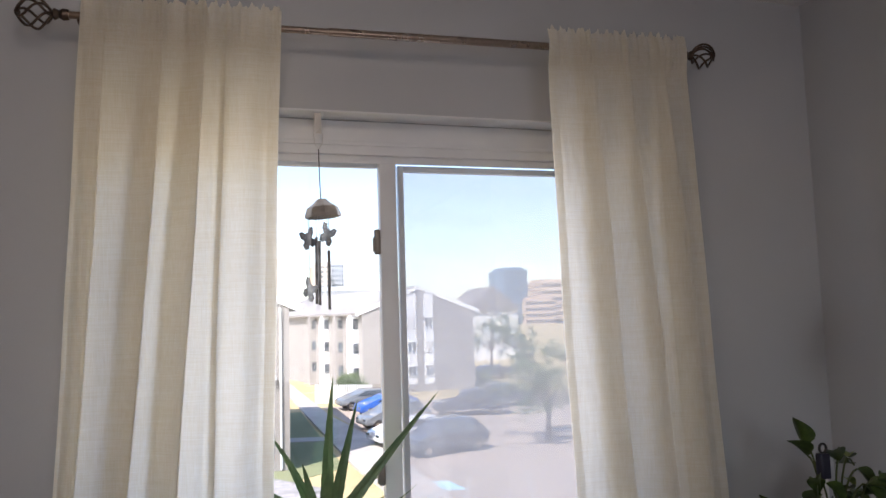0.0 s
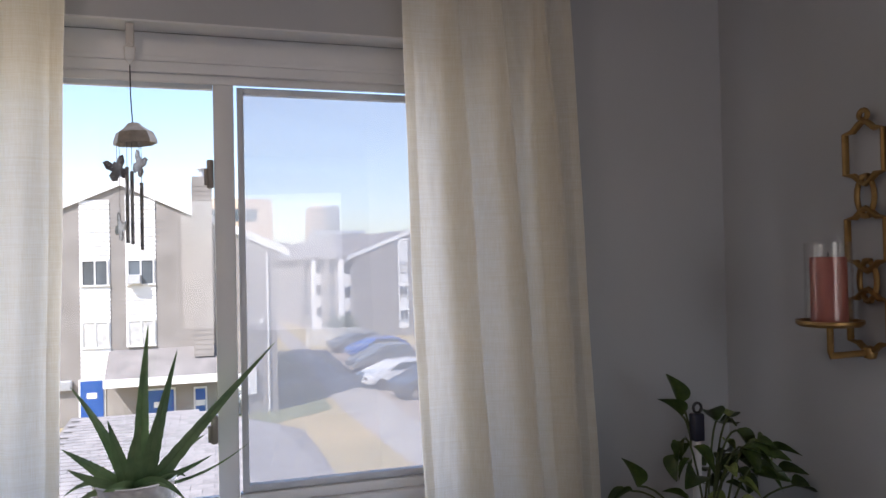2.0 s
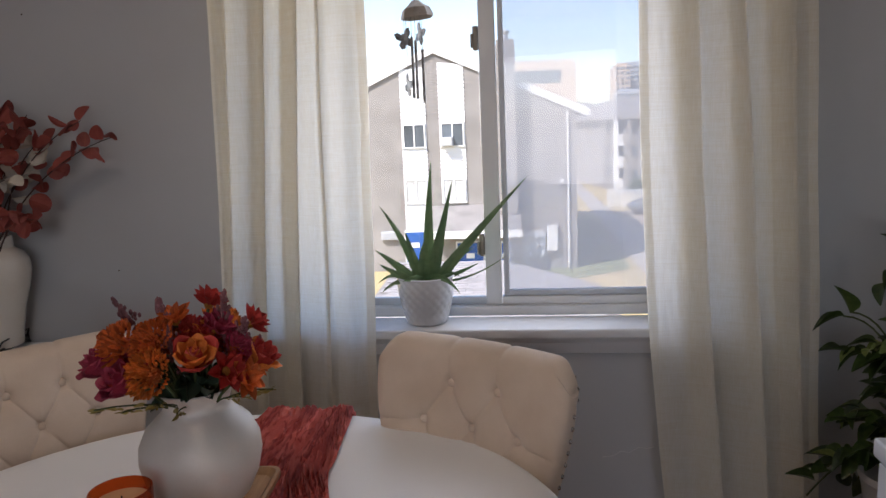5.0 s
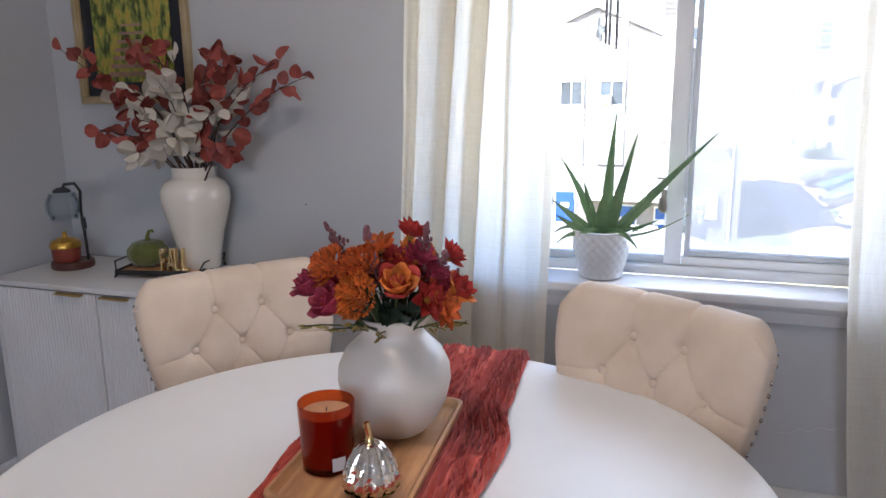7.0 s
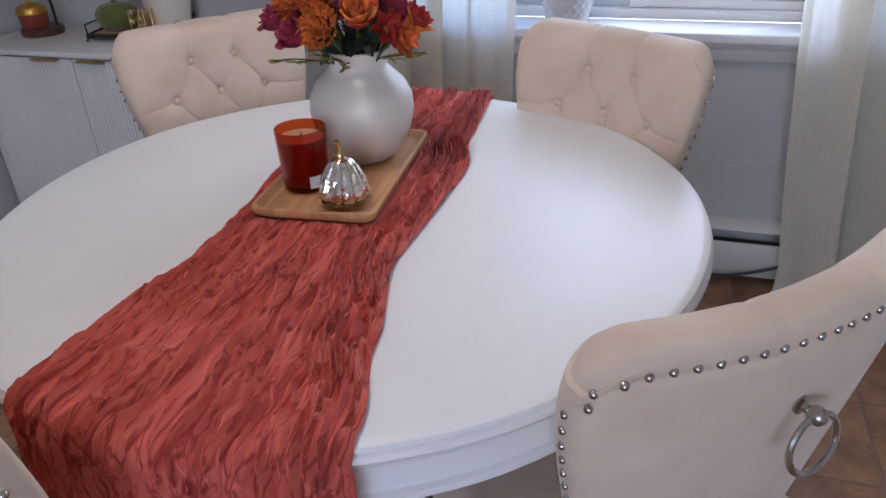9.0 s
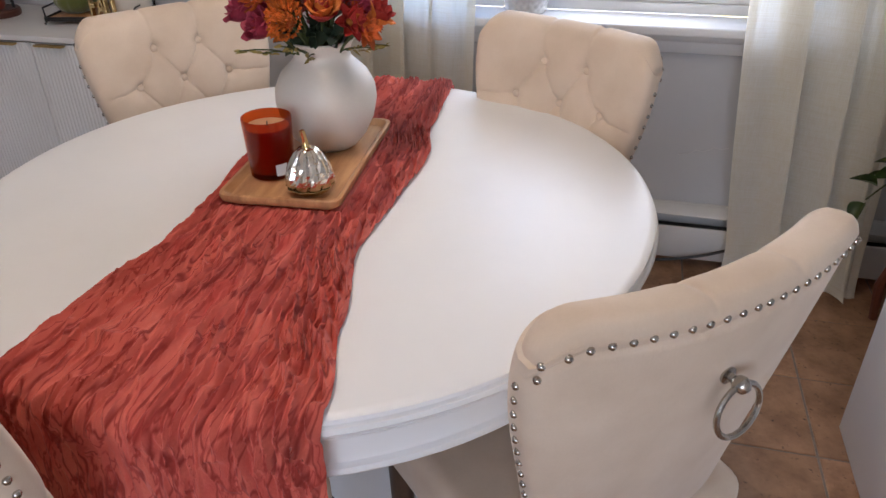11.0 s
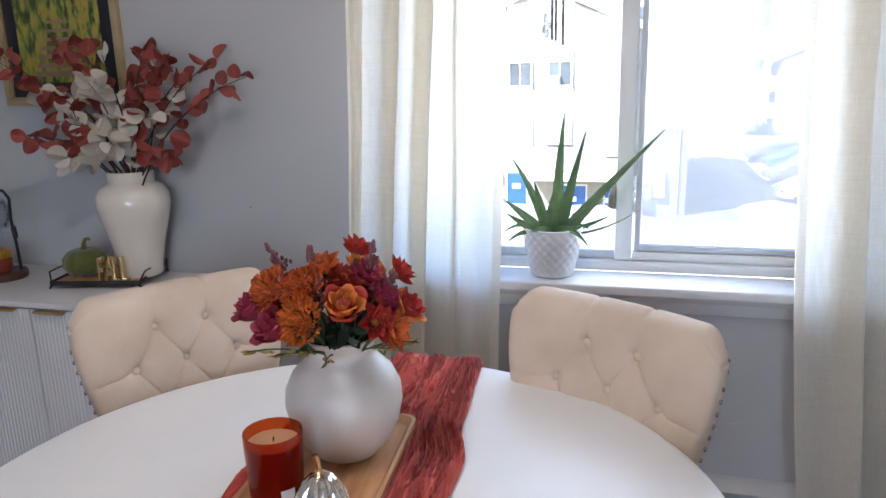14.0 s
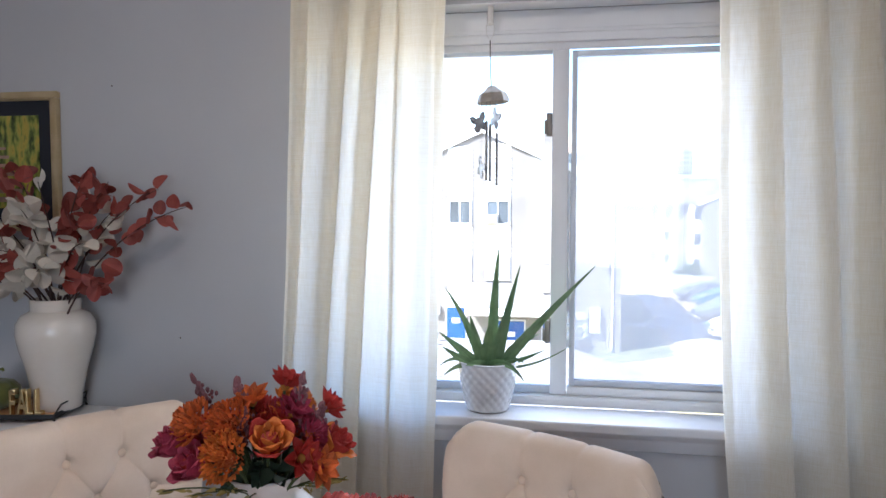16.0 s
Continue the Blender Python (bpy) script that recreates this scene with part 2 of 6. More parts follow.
def tube(pts, r, n=8, bm=None, closed=False, flat=1.0):
    """A pipe along points; r is a radius or one for each point."""
    bm = bm or bmesh.new()
    pts = [Vector(p) for p in pts]
    rs = r if isinstance(r, (list, tuple)) else [r] * len(pts)
    rings, up = [], None
    for i, p in enumerate(pts):
        a = pts[(i - 1) % len(pts)] if closed or i else p
        b = pts[(i + 1) % len(pts)] if closed or i < len(pts) - 1 else p
        d = (b - a).normalized()
        if up is None:
            up = Vector((0, 0, 1)) if abs(d.z) < 0.9 else Vector((1, 0, 0))
        side = d.cross(up).normalized()
        up = side.cross(d).normalized()
        rings.append([bm.verts.new(p + (side * math.cos(2 * math.pi * k / n) + up * flat * math.sin(2 * math.pi * k / n)) * rs[i]) for k in range(n)])
    pairs = list(zip(rings, rings[1:])) + ([(rings[-1], rings[0])] if closed else [])
    for a, b in pairs:
        for k in range(n):
            bm.faces.new((a[k], a[(k + 1) % n], b[(k + 1) % n], b[k]))
    if not closed:
        bm.faces.new(rings[0][::-1])
        bm.faces.new(rings[-1])
    return bm


def sheet(nu, nv, f, bm=None, thick=0.0):
    bm = bm or bmesh.new()
    g = [[bm.verts.new(f(i / nu, j / nv)) for i in range(nu + 1)] for j in range(nv + 1)]
    fs = []
    for j in range(nv):
        for i in range(nu):
            fs.append(bm.faces.new((g[j][i], g[j][i + 1], g[j + 1][i + 1], g[j + 1][i])))
    if thick:
        bmesh.ops.solidify(bm, geom=fs, thickness=thick)
    return bm


def prism(outline, z0, z1, bm=None, bev=0.0):
    """An outline (x, y) carried from z0 to z1."""
    bm = bm or bmesh.new()
    a = [bm.verts.new((x, y, z0)) for x, y in outline]
    b = [bm.verts.new((x, y, z1)) for x, y in outline]
    n = len(a)
    bm.faces.new(a[::-1])
    bm.faces.new(b)
    for i in range(n):
        bm.faces.new((a[i], a[(i + 1) % n], b[(i + 1) % n], b[i]))
    if bev:
        bmesh.ops.bevel(bm, geom=list({e for v in a + b for e in v.link_edges}), offset=bev, segments=2, profile=0.5, affect="EDGES")
    return bm


def turned(bm, m):
    bmesh.ops.transform(bm, matrix=m, verts=bm.verts)
    return bm


def bez(p0, p1, p2, n=12):
    p0, p1, p2 = Vector(p0), Vector(p1), Vector(p2)
    return [p0 * (1 - t) ** 2 + p1 * 2 * t * (1 - t) + p2 * t * t for t in (i / n for i in range(n + 1))]


def aim(origin, direction, roll=0.0, size=1.0):
    """A pose whose y axis runs along the direction."""
    q = Vector(direction).to_track_quat("Y", "Z").to_matrix().to_4x4()
    return Matrix.Translation(origin) @ q @ Matrix.Rotation(roll, 4, "Y") @ Matrix.Scale(size, 4)


# ---- the room ----
XL, XR, YW, YB, H = -1.60, 1.988, 2.233, -2.7, 2.44
WX0, WX1, WZ0, WZ1 = -0.15, 1.345, 0.815, 2.005      # window opening
TH = 0.17
bm = box(XL - 0.12, WX0, YW, YW + TH, 0, H)
box(WX1, XR + 0.12, YW, YW + TH, 0, H, bm=bm)
box(WX0, WX1, YW, YW + TH, 0, WZ0 - 0.032, bm=bm)
box(WX0, WX1, YW, YW + TH, WZ1, H, bm=bm)
solo("wall_north", bm, WALL, "grey painted wall with the window opening", "wall", "structure", smooth=False)
solo("wall_east", box(XR, XR + 0.12, YB, YW, 0, H), WALL, "plain grey painted wall", "wall", "structure", smooth=False)
solo("wall_west", box(XL - 0.12, XL, YB, YW, 0, H), WALL, "pale grey painted wall", "wall", "structure", smooth=False)
# unseen wall; its window opening is added to make room for the fill lamp
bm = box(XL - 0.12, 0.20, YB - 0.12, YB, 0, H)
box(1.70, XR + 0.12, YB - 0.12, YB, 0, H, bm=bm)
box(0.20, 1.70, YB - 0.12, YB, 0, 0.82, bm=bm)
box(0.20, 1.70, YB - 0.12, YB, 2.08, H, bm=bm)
solo("wall_south", bm, WALL, "unseen pale grey painted wall with an added window opening", "wall", "structure", smooth=False)
solo("ceiling", box(XL - 0.12, XR + 0.12, YB - 0.12, YW + TH, H, H + 0.1), CEIL, "plain white painted ceiling", "ceiling", "structure", smooth=False)
floor = solo("floor", box(XL - 0.12, XR + 0.12, YB - 0.12, YW + TH, -0.12, -0.004), GROUT, "brown stone-look ceramic floor tiles with dark grout", "floor", "structure", smooth=False)
bm = bmesh.new()
box(XL, XL + 0.014, YB, YW, 0, 0.10, 0.003, bm)
box(XR - 0.014, XR, YB, YW, 0, 0.10, 0.003, bm)
solo("baseboard", bm, TRIM, "white painted skirting board", "baseboard", "structure", smooth=False)

# window: frame, sashes, panes, sill
win = tagged(thing("window_1", None, "white vinyl sliding window with a grey sash and insect screen", "window"), kind="structure")
FY = YW + 0.075
bm = box(WX0, WX1, FY, FY + 0.07, 1.905, WZ1 - 0.005, 0.004)
box(WX0, WX0 + 0.035, FY, FY + 0.07, WZ0, 1.905, 0.004, bm)
box(WX1 - 0.035, WX1, FY, FY + 0.07, WZ0, 1.905, 0.004, bm)
box(WX0 + 0.035, WX1 - 0.035, FY + 0.005, FY + 0.07, WZ0 + 0.001, 0.846, 0.003, bm)
box(WX0 + 0.035, WX1 - 0.035, FY + 0.012, FY + 0.02, 1.885, 1.905, 0.001, bm)
part("window_frame", bm, VINYL, win)
bm = box(WX0, WX1, YW - 0.003, FY, WZ1 - 0.0045, WZ1 - 0.0005)
box(WX0 + 0.0005, WX0 + 0.0045, YW - 0.003, FY, WZ0, WZ1 - 0.005, 0, bm)
box(WX1 - 0.0045, WX1 - 0.0005, YW - 0.003, FY, WZ0, WZ1 - 0.005, 0, bm)
part("reveal_lining", bm, TRIM, win, "white painted reveal", smooth=False)
part("head_strip", box(WX0, WX1, FY - 0.006, FY + 0.002, 1.93, 1.942, 0.002), VINYL, win)
bm = box(0.583, 0.632, FY + 0.018, FY + 0.05, 0.847, 1.904, 0.004)
part("meeting_stile", bm, VINYL, win, "white vertical window stile")
bm = box(0.640, 0.656, FY + 0.03, FY + 0.055, 0.875, 1.884, 0.002)
box(1.285, 1.309, FY + 0.03, FY + 0.055, 0.875, 1.884, 0.002, bm)
box(0.656, 1.285, FY + 0.03, FY + 0.055, 1.868, 1.884, 0.002, bm)
box(0.656, 1.285, FY + 0.03, FY + 0.055, 0.875, 0.892, 0.002, bm)
part("screen_sash", bm, ALU, win, "grey metal sash of the screened half")
bm = box(0.634, 1.309, FY + 0.022, FY + 0.06, 0.847, 0.873, 0.003)
part("track", bm, VINYL, win)
bm = box(-0.114, -0.092, FY + 0.03, FY + 0.05, 0.848, 1.884, 0.002)
box(-0.092, 0.582, FY + 0.03, FY + 0.05, 1.876, 1.89, 0.002, bm)
box(-0.092, 0.582, FY + 0.03, FY + 0.05, 0.848, 0.872, 0.002, bm)
part("left_sash", bm, ALU, win)
p = part("pane", box(-0.094, 0.584, FY + 0.038, FY + 0.042, 0.87, 1.88), GLASS, win, "clear glass", smooth=False)
p.visible_shadow = False
p = part("pane", box(0.654, 1.287, FY + 0.036, FY + 0.039, 0.89, 1.87), GLASS, win, "clear glass", smooth=False)
p.visible_shadow = False
scr = part("insect_screen", sheet(1, 1, lambda u, v: (0.65 + 0.64 * u, FY + 0.058, 0.885 + 0.99 * v)), SCREEN, win, "fine grey mesh screen", smooth=False)
for z in (1.665, 1.04):
    bm = box(0.566, 0.5825, FY + 0.012, FY + 0.03, z - 0.035, z + 0.035, 0.004)
    box(0.560, 0.568, FY + 0.006, FY + 0.018, z - 0.028, z + 0.012, 0.002, bm)
    part("latch", bm, mat("latch_metal", (0.28, 0.25, 0.22), rough=0.45, metal=0.5), win, "small worn window latch")
# sill board and the moulding under it
bm = box(WX0 - 0.05, WX1 + 0.05, 2.151, FY + 0.004, WZ0 - 0.03, WZ0, 0.007, seg=3)
solo("window_sill", bm, TRIM, "glossy white painted window sill board", "window sill", "structure")
bm = prism([(YW, WZ0 - 0.031), (2.172, WZ0 - 0.031), (2.18, WZ0 - 0.045), (2.20, WZ0 - 0.055), (2.207, WZ0 - 0.085), (2.215, WZ0 - 0.092), (YW, WZ0 - 0.092)], WX0 - 0.03, WX1 + 0.03)
turned(bm, Matrix(((0, 0, 1, 0), (1, 0, 0, 0), (0, 1, 0, 0), (0, 0, 0, 1))))
solo("trim", bm, TRIM, "moulded apron under the window sill", "trim", "structure")

# baseboard heater under the window
heater = thing("baseboard_heater", None, "white enamelled baseboard heater along the window wall", "heater")
HX0, HX1 = -0.62, 1.95
part("back_plate", box(HX0, HX1, YW - 0.012, YW - 0.001, 0.02, 0.215, 0.002), HEATER, heater)
part("front_panel", box(HX0, HX1, YW - 0.075, YW - 0.066, 0.035, 0.155, 0.003), HEATER, heater)
SIDEWAYS = Matrix(((0, 0, 1, 0), (1, 0, 0, 0), (0, 1, 0, 0), (0, 0, 0, 1)))
part("hood", turned(prism([(YW - 0.013, 0.214), (YW - 0.03, 0.214), (YW - 0.06, 0.192), (YW - 0.06, 0.188), (YW - 0.013, 0.200)], HX0, HX1), SIDEWAYS), HEATER, heater)
# block inside the casing, its near-black colour standing in for the slot's shade
part("heating_element", box(HX0 + 0.02, HX1 - 0.02, YW - 0.064, YW - 0.014, 0.05, 0.14), GAP_SHADE, heater)
for i in range(6):
    x = HX0 + 0.1 + i * 0.46
    part("bracket", box(x, x + 0.004, YW - 0.066, YW - 0.012, 0.004, 0.19), HEATER, heater)

# curtain rod and curtains
RY, RZ = 2.135, 2.192
RODT = Matrix.Translation((1.45, 0, RZ + 0.004)) @ Matrix.Rotation(radians(-1.0), 4, "Y") @ Matrix.Translation((-1.45, 0, -RZ))
rod = thing("curtain_rod", RODT, "bronze metal curtain rod with twisted cage finials", "curtain rod")
part("rod", turned(lathe([(0, -0.172), (0.0085, -0.172), (0.0085, 0.42), (0.0105, 0.42), (0.0105, 0.43), (0.0105, 1.45), (0, 1.45)], 16), Matrix.Translation((0, RY, RZ)) @ Matrix.Rotation(radians(90), 4, "Y")), STEEL_ROD, rod)
for x, sgn in ((-0.172, -1), (1.455, 1)):
    fin = part("finial", turned(lathe([(0, 0), (0.012, 0.0), (0.014, 0.012), (0.009, 0.02), (0.014, 0.03), (0.007, 0.036), (0, 0.036)], 16), Matrix.Translation((x, RY, RZ)) @ Matrix.Rotation(radians(90) * sgn, 4, "Y")), BRONZE, rod)
    for k in range(6):
        pts = []
        for i in range(13):
            t = i / 12
            a = 2 * math.pi * k / 6 + t * 2.2
            r = 0.036 * math.sin(math.pi * min(0.999, t * 0.98 + 0.01)) ** 0.75
            pts.append((x + sgn * (0.034 + 0.075 * t), RY + r * math.cos(a), RZ + r * math.sin(a)))
        part("cage_wire", tube(pts, 0.0032, 6), BRONZE, fin)
    part("tip", box(x + sgn * 0.105 - 0.006, x + sgn * 0.105 + 0.006, RY - 0.006, RY + 0.006, RZ - 0.006, RZ + 0.006, 0.004), BRONZE, fin)
for x in (-0.15, 1.42):
    part("wall_bracket", tube([(x, RY, RZ - 0.012), (x, RY + 0.04, RZ - 0.015), (x, YW, RZ - 0.02)], 0.006), BRONZE, rod)


def rod_z(x):
    return RZ + 0.004 - 0.01746 * (1.45 - x)


def smoothed(pts, times=2):
    """Rounds the corners of an open run of (across, depth) pairs."""
    for _ in range(times):
        out_pts = [pts[0]]
        for (a, b), (c, d) in zip(pts, pts[1:]):
            out_pts += [(0.75 * a + 0.25 * c, 0.75 * b + 0.25 * d), (0.25 * a + 0.75 * c, 0.25 * b + 0.75 * d)]
        pts = out_pts + [pts[-1]]
    return pts


def curtain(edges, folds, phase, label, hem_side):
    """edges(v): the sheet's two sides from the rod (v = 0) to the floor (v = 1).
    folds: (place at the rod, place at the floor, width, depth), each a pleat in which the cloth lies three times."""
    ob = thing("curtain", None, label, "curtain", "linen curtains at the window")

    def row(v):
        x0, x1 = edges(v)
        wide = x1 - x0
        open_up = min(1.0, 0.25 + v * 3.2)
        pts, at, deep = [], 0.0, 0.0
        for n, (ct, cb, w, d) in enumerate(folds):
            c = ct + (cb - ct) * v + 0.008 * math.sin(5 * v + phase * n)
            w = w * (0.45 + 0.55 * open_up) * (1 + 0.15 * math.sin(3.1 * v + n + phase))
            d = d * open_up
            for k in range(7):
                t = k / 7
                pts.append((at + (c + w / 2 - at) * t, deep - (d * 0.55 + 0.004) * t * t + 0.008 * open_up * math.sin(math.pi * t * 2 + n * 1.7 + phase)))
            pts += [(c + w / 2, -d * 0.62), (c + w / 2 + 0.004, -d * 0.5), (c, -d * 0.12), (c - w / 2 - 0.004, d * 0.28), (c - w / 2, d * 0.40)]
            at, deep = c - w / 2, d * 0.40
        for k in range(1, 9):
            t = k / 8
            pts.append((at + (1 - at) * t, deep * (1 - t) + 0.011 * open_up * math.sin(math.pi * t * 2.4 + phase)))
        res = []
        for i, (q, y) in enumerate(smoothed(pts, 2)):
            x = x0 + wide * q
            z = (rod_z(x) + 0.036) * (1 - v) + 0.004
            near_rod = math.exp(-((z - rod_z(x)) / 0.045) ** 2)
            yy = RY - 0.026 - 0.012 * near_rod + y * (1 - 0.75 * near_rod)
            yy += near_rod * 0.006 * math.sin(q * 120 + 2 * math.sin(q * 31 + phase))
            yy += (1 - near_rod) * 0.004 * noise.noise((q * 8, v * 6, phase)) + 0.0014 * noise.noise((q * 30, v * 40, phase))
            if z > rod_z(x) + 0.012:
                z += 0.007 * math.sin(q * 97 + phase) + 0.005 * math.sin(q * 211)
            x += 0.004 * noise.noise((q * 5, v * 6, phase + 5)) * (1 - near_rod)
            if v > 0.93:
                w = (v - 0.93) / 0.07
                yy -= w * w * (0.035 + 0.04 * noise.noise((q * 6, 3, phase)))
                x += w * w * (0.02 * noise.noise((q * 5, 8, phase)) - 0.035 * (1 - q) ** 4)
                z = max(0.004 + 0.010 * (1 + noise.noise((q * 11, v * 9, phase))), z)
            res.append((x, yy, z))
        return res

    NV = 110
    rows = [row(j / NV) for j in range(NV + 1)]

    def skin(grid):
        me = bpy.data.meshes.new("panel")
        n = len(grid[0])
        me.from_pydata([p for r in grid for p in r], [], [(j * n + i, j * n + i + 1, (j + 1) * n + i + 1, (j + 1) * n + i) for j in range(len(grid) - 1) for i in range(n - 1)])
        me.materials.append(LINEN)
        me.shade_smooth()
        return me

    part("panel", skin(rows), None, ob)
    # hems: the cloth folded back along the sides, stitched over the rod and at the floor
    for k in ((0, 1), (-1, -1)):
        side_run = []
        for r in rows:
            a = Vector(r[k[0]])
            side_run.append([a + Vector((k[1] * f * hem_side - k[1] * 0.001, -0.0025, 0)) for f in (0, 0.5, 1)])
        part("hem", skin(side_run), None, ob, "doubled side hem")
    pocket = [[Vector(p) + Vector((0, -0.0022, 0)) for p in rows[j]] for j in (3, 4, 5, 6)]
    part("rod_pocket", skin(pocket), None, ob, "stitched rod pocket")
    foot = [[Vector(p) + Vector((0, -0.0022, 0)) for p in rows[j]] for j in range(100, 106)]
    part("hem", skin(foot), None, ob, "deep stitched bottom hem")
    return ob


curtain(lambda v: (-0.140 - 0.085 * v, 0.302 - 0.055 * v), [(0.10, 0.02, 0.05, 0.020), (0.345, 0.22, 0.125, 0.055), (0.56, 0.42, 0.16, 0.065), (0.72, 0.69, 0.02, 0.018)], 1.3, "cream linen curtain gathered on the rod beside the window", 0.026)
curtain(lambda v: (1.010 + 0.020 * v + 0.105 * v ** 3, 1.440 + 0.085 * v), [(0.24, 0.30, 0.17, 0.045), (0.53, 0.61, 0.11, 0.060), (0.77, 0.83, 0.14, 0.055)], 4.1, "cream linen curtain hanging to the tiled floor", 0.024)

# ---- dining table ----
TC = (0.19, 1.03)
table = thing("dining_table", pose(*TC, 0), "round white lacquered pedestal dining table with moulded edge", "table")
part("tabletop", lathe([(0, 0.722), (0.604, 0.722), (0.616, 0.725), (0.627, 0.731), (0.632, 0.739), (0.630, 0.746), (0.6245, 0.7485), (0.6235, 0.7505), (0.6265, 0.7525), (0.6255, 0.7565), (0.620, 0.7595), (0.612, 0.760), (0, 0.760)], 128), TABLEW, table)
part("apron", lathe([(0.58, 0.7215), (0.610, 0.7215), (0.612, 0.714), (0.606, 0.706), (0.599, 0.700), (0.597, 0.668), (0.600, 0.660), (0.607, 0.656), (0.609, 0.648), (0.604, 0.641), (0.58, 0.639)], 96), TABLEW, table)
part("pedestal", lathe([(0, 0.72), (0.16, 0.72), (0.15, 0.66), (0.09, 0.6), (0.075, 0.5), (0.11, 0.38), (0.125, 0.3), (0.09, 0.22), (0.12, 0.18), (0.30, 0.06), (0.32, 0.0), (0, 0.0)], 48), TABLEW, table)

# ---- dining chairs ----
BTN = [(-0.058, 0.868), (0.058, 0.868), (-0.118, 0.785), (0.0, 0.785), (0.118, 0.785), (-0.058, 0.70), (0.058, 0.70), (-0.118, 0.62), (0.0, 0.62), (0.118, 0.62)]
SEAMS = [(0, 2), (0, 3), (1, 3), (1, 4), (2, 5), (3, 5), (3, 6), (4, 6), (5, 7), (5, 8), (6, 8), (6, 9)]
SEAM_LINES = [(BTN[a], BTN[b]) for a, b in SEAMS] + [(BTN[0], (-0.062, 0.96)), (BTN[1], (0.062, 0.96)), (BTN[2], (-0.26, 0.775)), (BTN[4], (0.26, 0.775)), (BTN[7], (-0.25, 0.6)), (BTN[9], (0.25, 0.6))]


def seg_dist(p, a, b):
    ax, az, bx, bz = *a, *b
    dx, dz = bx - ax, bz - az
    t = max(0, min(1, ((p[0] - ax) * dx + (p[1] - az) * dz) / (dx * dx + dz * dz)))
    return math.hypot(p[0] - ax - t * dx, p[1] - az - t * dz)


def half_width(z):
    t = max(0, min(1, (z - 0.52) / 0.36))
    return 0.178 + 0.060 * t * t * (3 - 2 * t)


def back_mid(x, z):
    """The middle of the backrest's thickness."""
    return 0.0 + 0.20 * (z - 0.80) - 0.85 * x * x


def front_face(x, z):
    puff = 0.038
    for b in BTN:
        d = math.hypot(x - b[0], z - b[1])
        puff -= 0.012 * math.exp(-(d / 0.0125) ** 2) + 0.006 * math.exp(-(d / 0.026) ** 2)
    s = min(seg_dist((x, z), a, b) for a, b in SEAM_LINES)
    puff -= (0.0034 * math.exp(-(s / 0.0030) ** 2) + 0.0022 * math.exp(-(s / 0.016) ** 2)) * (0.3 + 0.7 * max(0.0, min(1.0, (0.925 - z) / 0.06)))
    return back_mid(x, z) - puff


def chair_meshes():
    bm = bmesh.new()
    NU, NV = 180, 140
    rows = []
    for j in range(NV + 1):
        v = j / NV
        ring = []
        for side in (0, 1):
            for i in range(NU + 1):
                u = -1 + 2 * i / NU
                u = u if side == 0 else -u
                zt = 0.955 - 0.046 * max(0, (abs(u) - 0.78) / 0.22) ** 2.2 + 0.006 * u * u - 0.0035 * math.exp(-((abs(u) - 0.27) / 0.03) ** 2)
                z = 0.42 + (zt - 0.42) * v
                x = u * half_width(z) * (1 - 0.02 * (v > 0.97))
                edge = max(0.0, 1 - abs(u) ** 10) ** 0.5 * max(0.0, 1 - max(0, (v - 0.9) / 0.1) ** 3) ** 0.5
                m = back_mid(x, z)
                if side == 0:
                    y = m + (front_face(x, z) - m) * edge
                else:
                    y = m + 0.032 * (0.45 + 0.55 * edge) - 0.005 * math.exp(-((zt - z - 0.040) / 0.006) ** 2) + 0.004 * math.exp(-((zt - z - 0.018) / 0.012) ** 2)
                ring.append(bm.verts.new((x, y, z)))
        rows.append(ring)
    n = len(rows[0])
    for a, b in zip(rows, rows[1:]):
        for i in range(n):
            bm.faces.new((a[i], a[(i + 1) % n], b[(i + 1) % n], b[i]))
    bm.faces.new(rows[0][::-1])
    top = rows[-1]
    h = NU + 1
    for i in range(NU):
        bm.faces.new((top[i], top[i + 1], top[n - 2 - i], top[n - 1 - i]))
    bmesh.ops.remove_doubles(bm, verts=bm.verts, dist=0.0003)
    back = finish(bm, "backrest", VELVET)
    back.shade_smooth()
    seat = bmesh.new()
    box(-0.225, 0.225, -0.44, -0.02, 0.38, 0.485, 0.03, seat, 4)
    for v in seat.verts:
        if v.co.z > 0.45:
            v.co.z += 0.018 * (1 - (v.co.x / 0.25) ** 2) * (1 - ((v.co.y + 0.245) / 0.25) ** 2)
        v.co.x *= 1 - 0.10 * max(0, (v.co.y + 0.25) / 0.25)
    seat = finish(seat, "seat", VELVET)
    leg = finish(lathe([(0, 0), (0.014, 0), (0.022, 0.30), (0.024, 0.385), (0, 0.385)], 12), "leg", DARKWOOD)
    nail = finish(lathe([(0.0047, -0.001), (0.0046, 0.001), (0.0035, 0.0029), (0.0016, 0.0038), (0, 0.0040)], 10), "nailhead", CHROME)
    button = finish(lathe([(0.0105, -0.004), (0.0105, 0.001), (0.008, 0.005), (0.004, 0.0068), (0, 0.0072)], 14), "button", VELVET)
    return back, seat, leg, nail, button


MB, MS, ML, MN, MBT = chair_meshes()


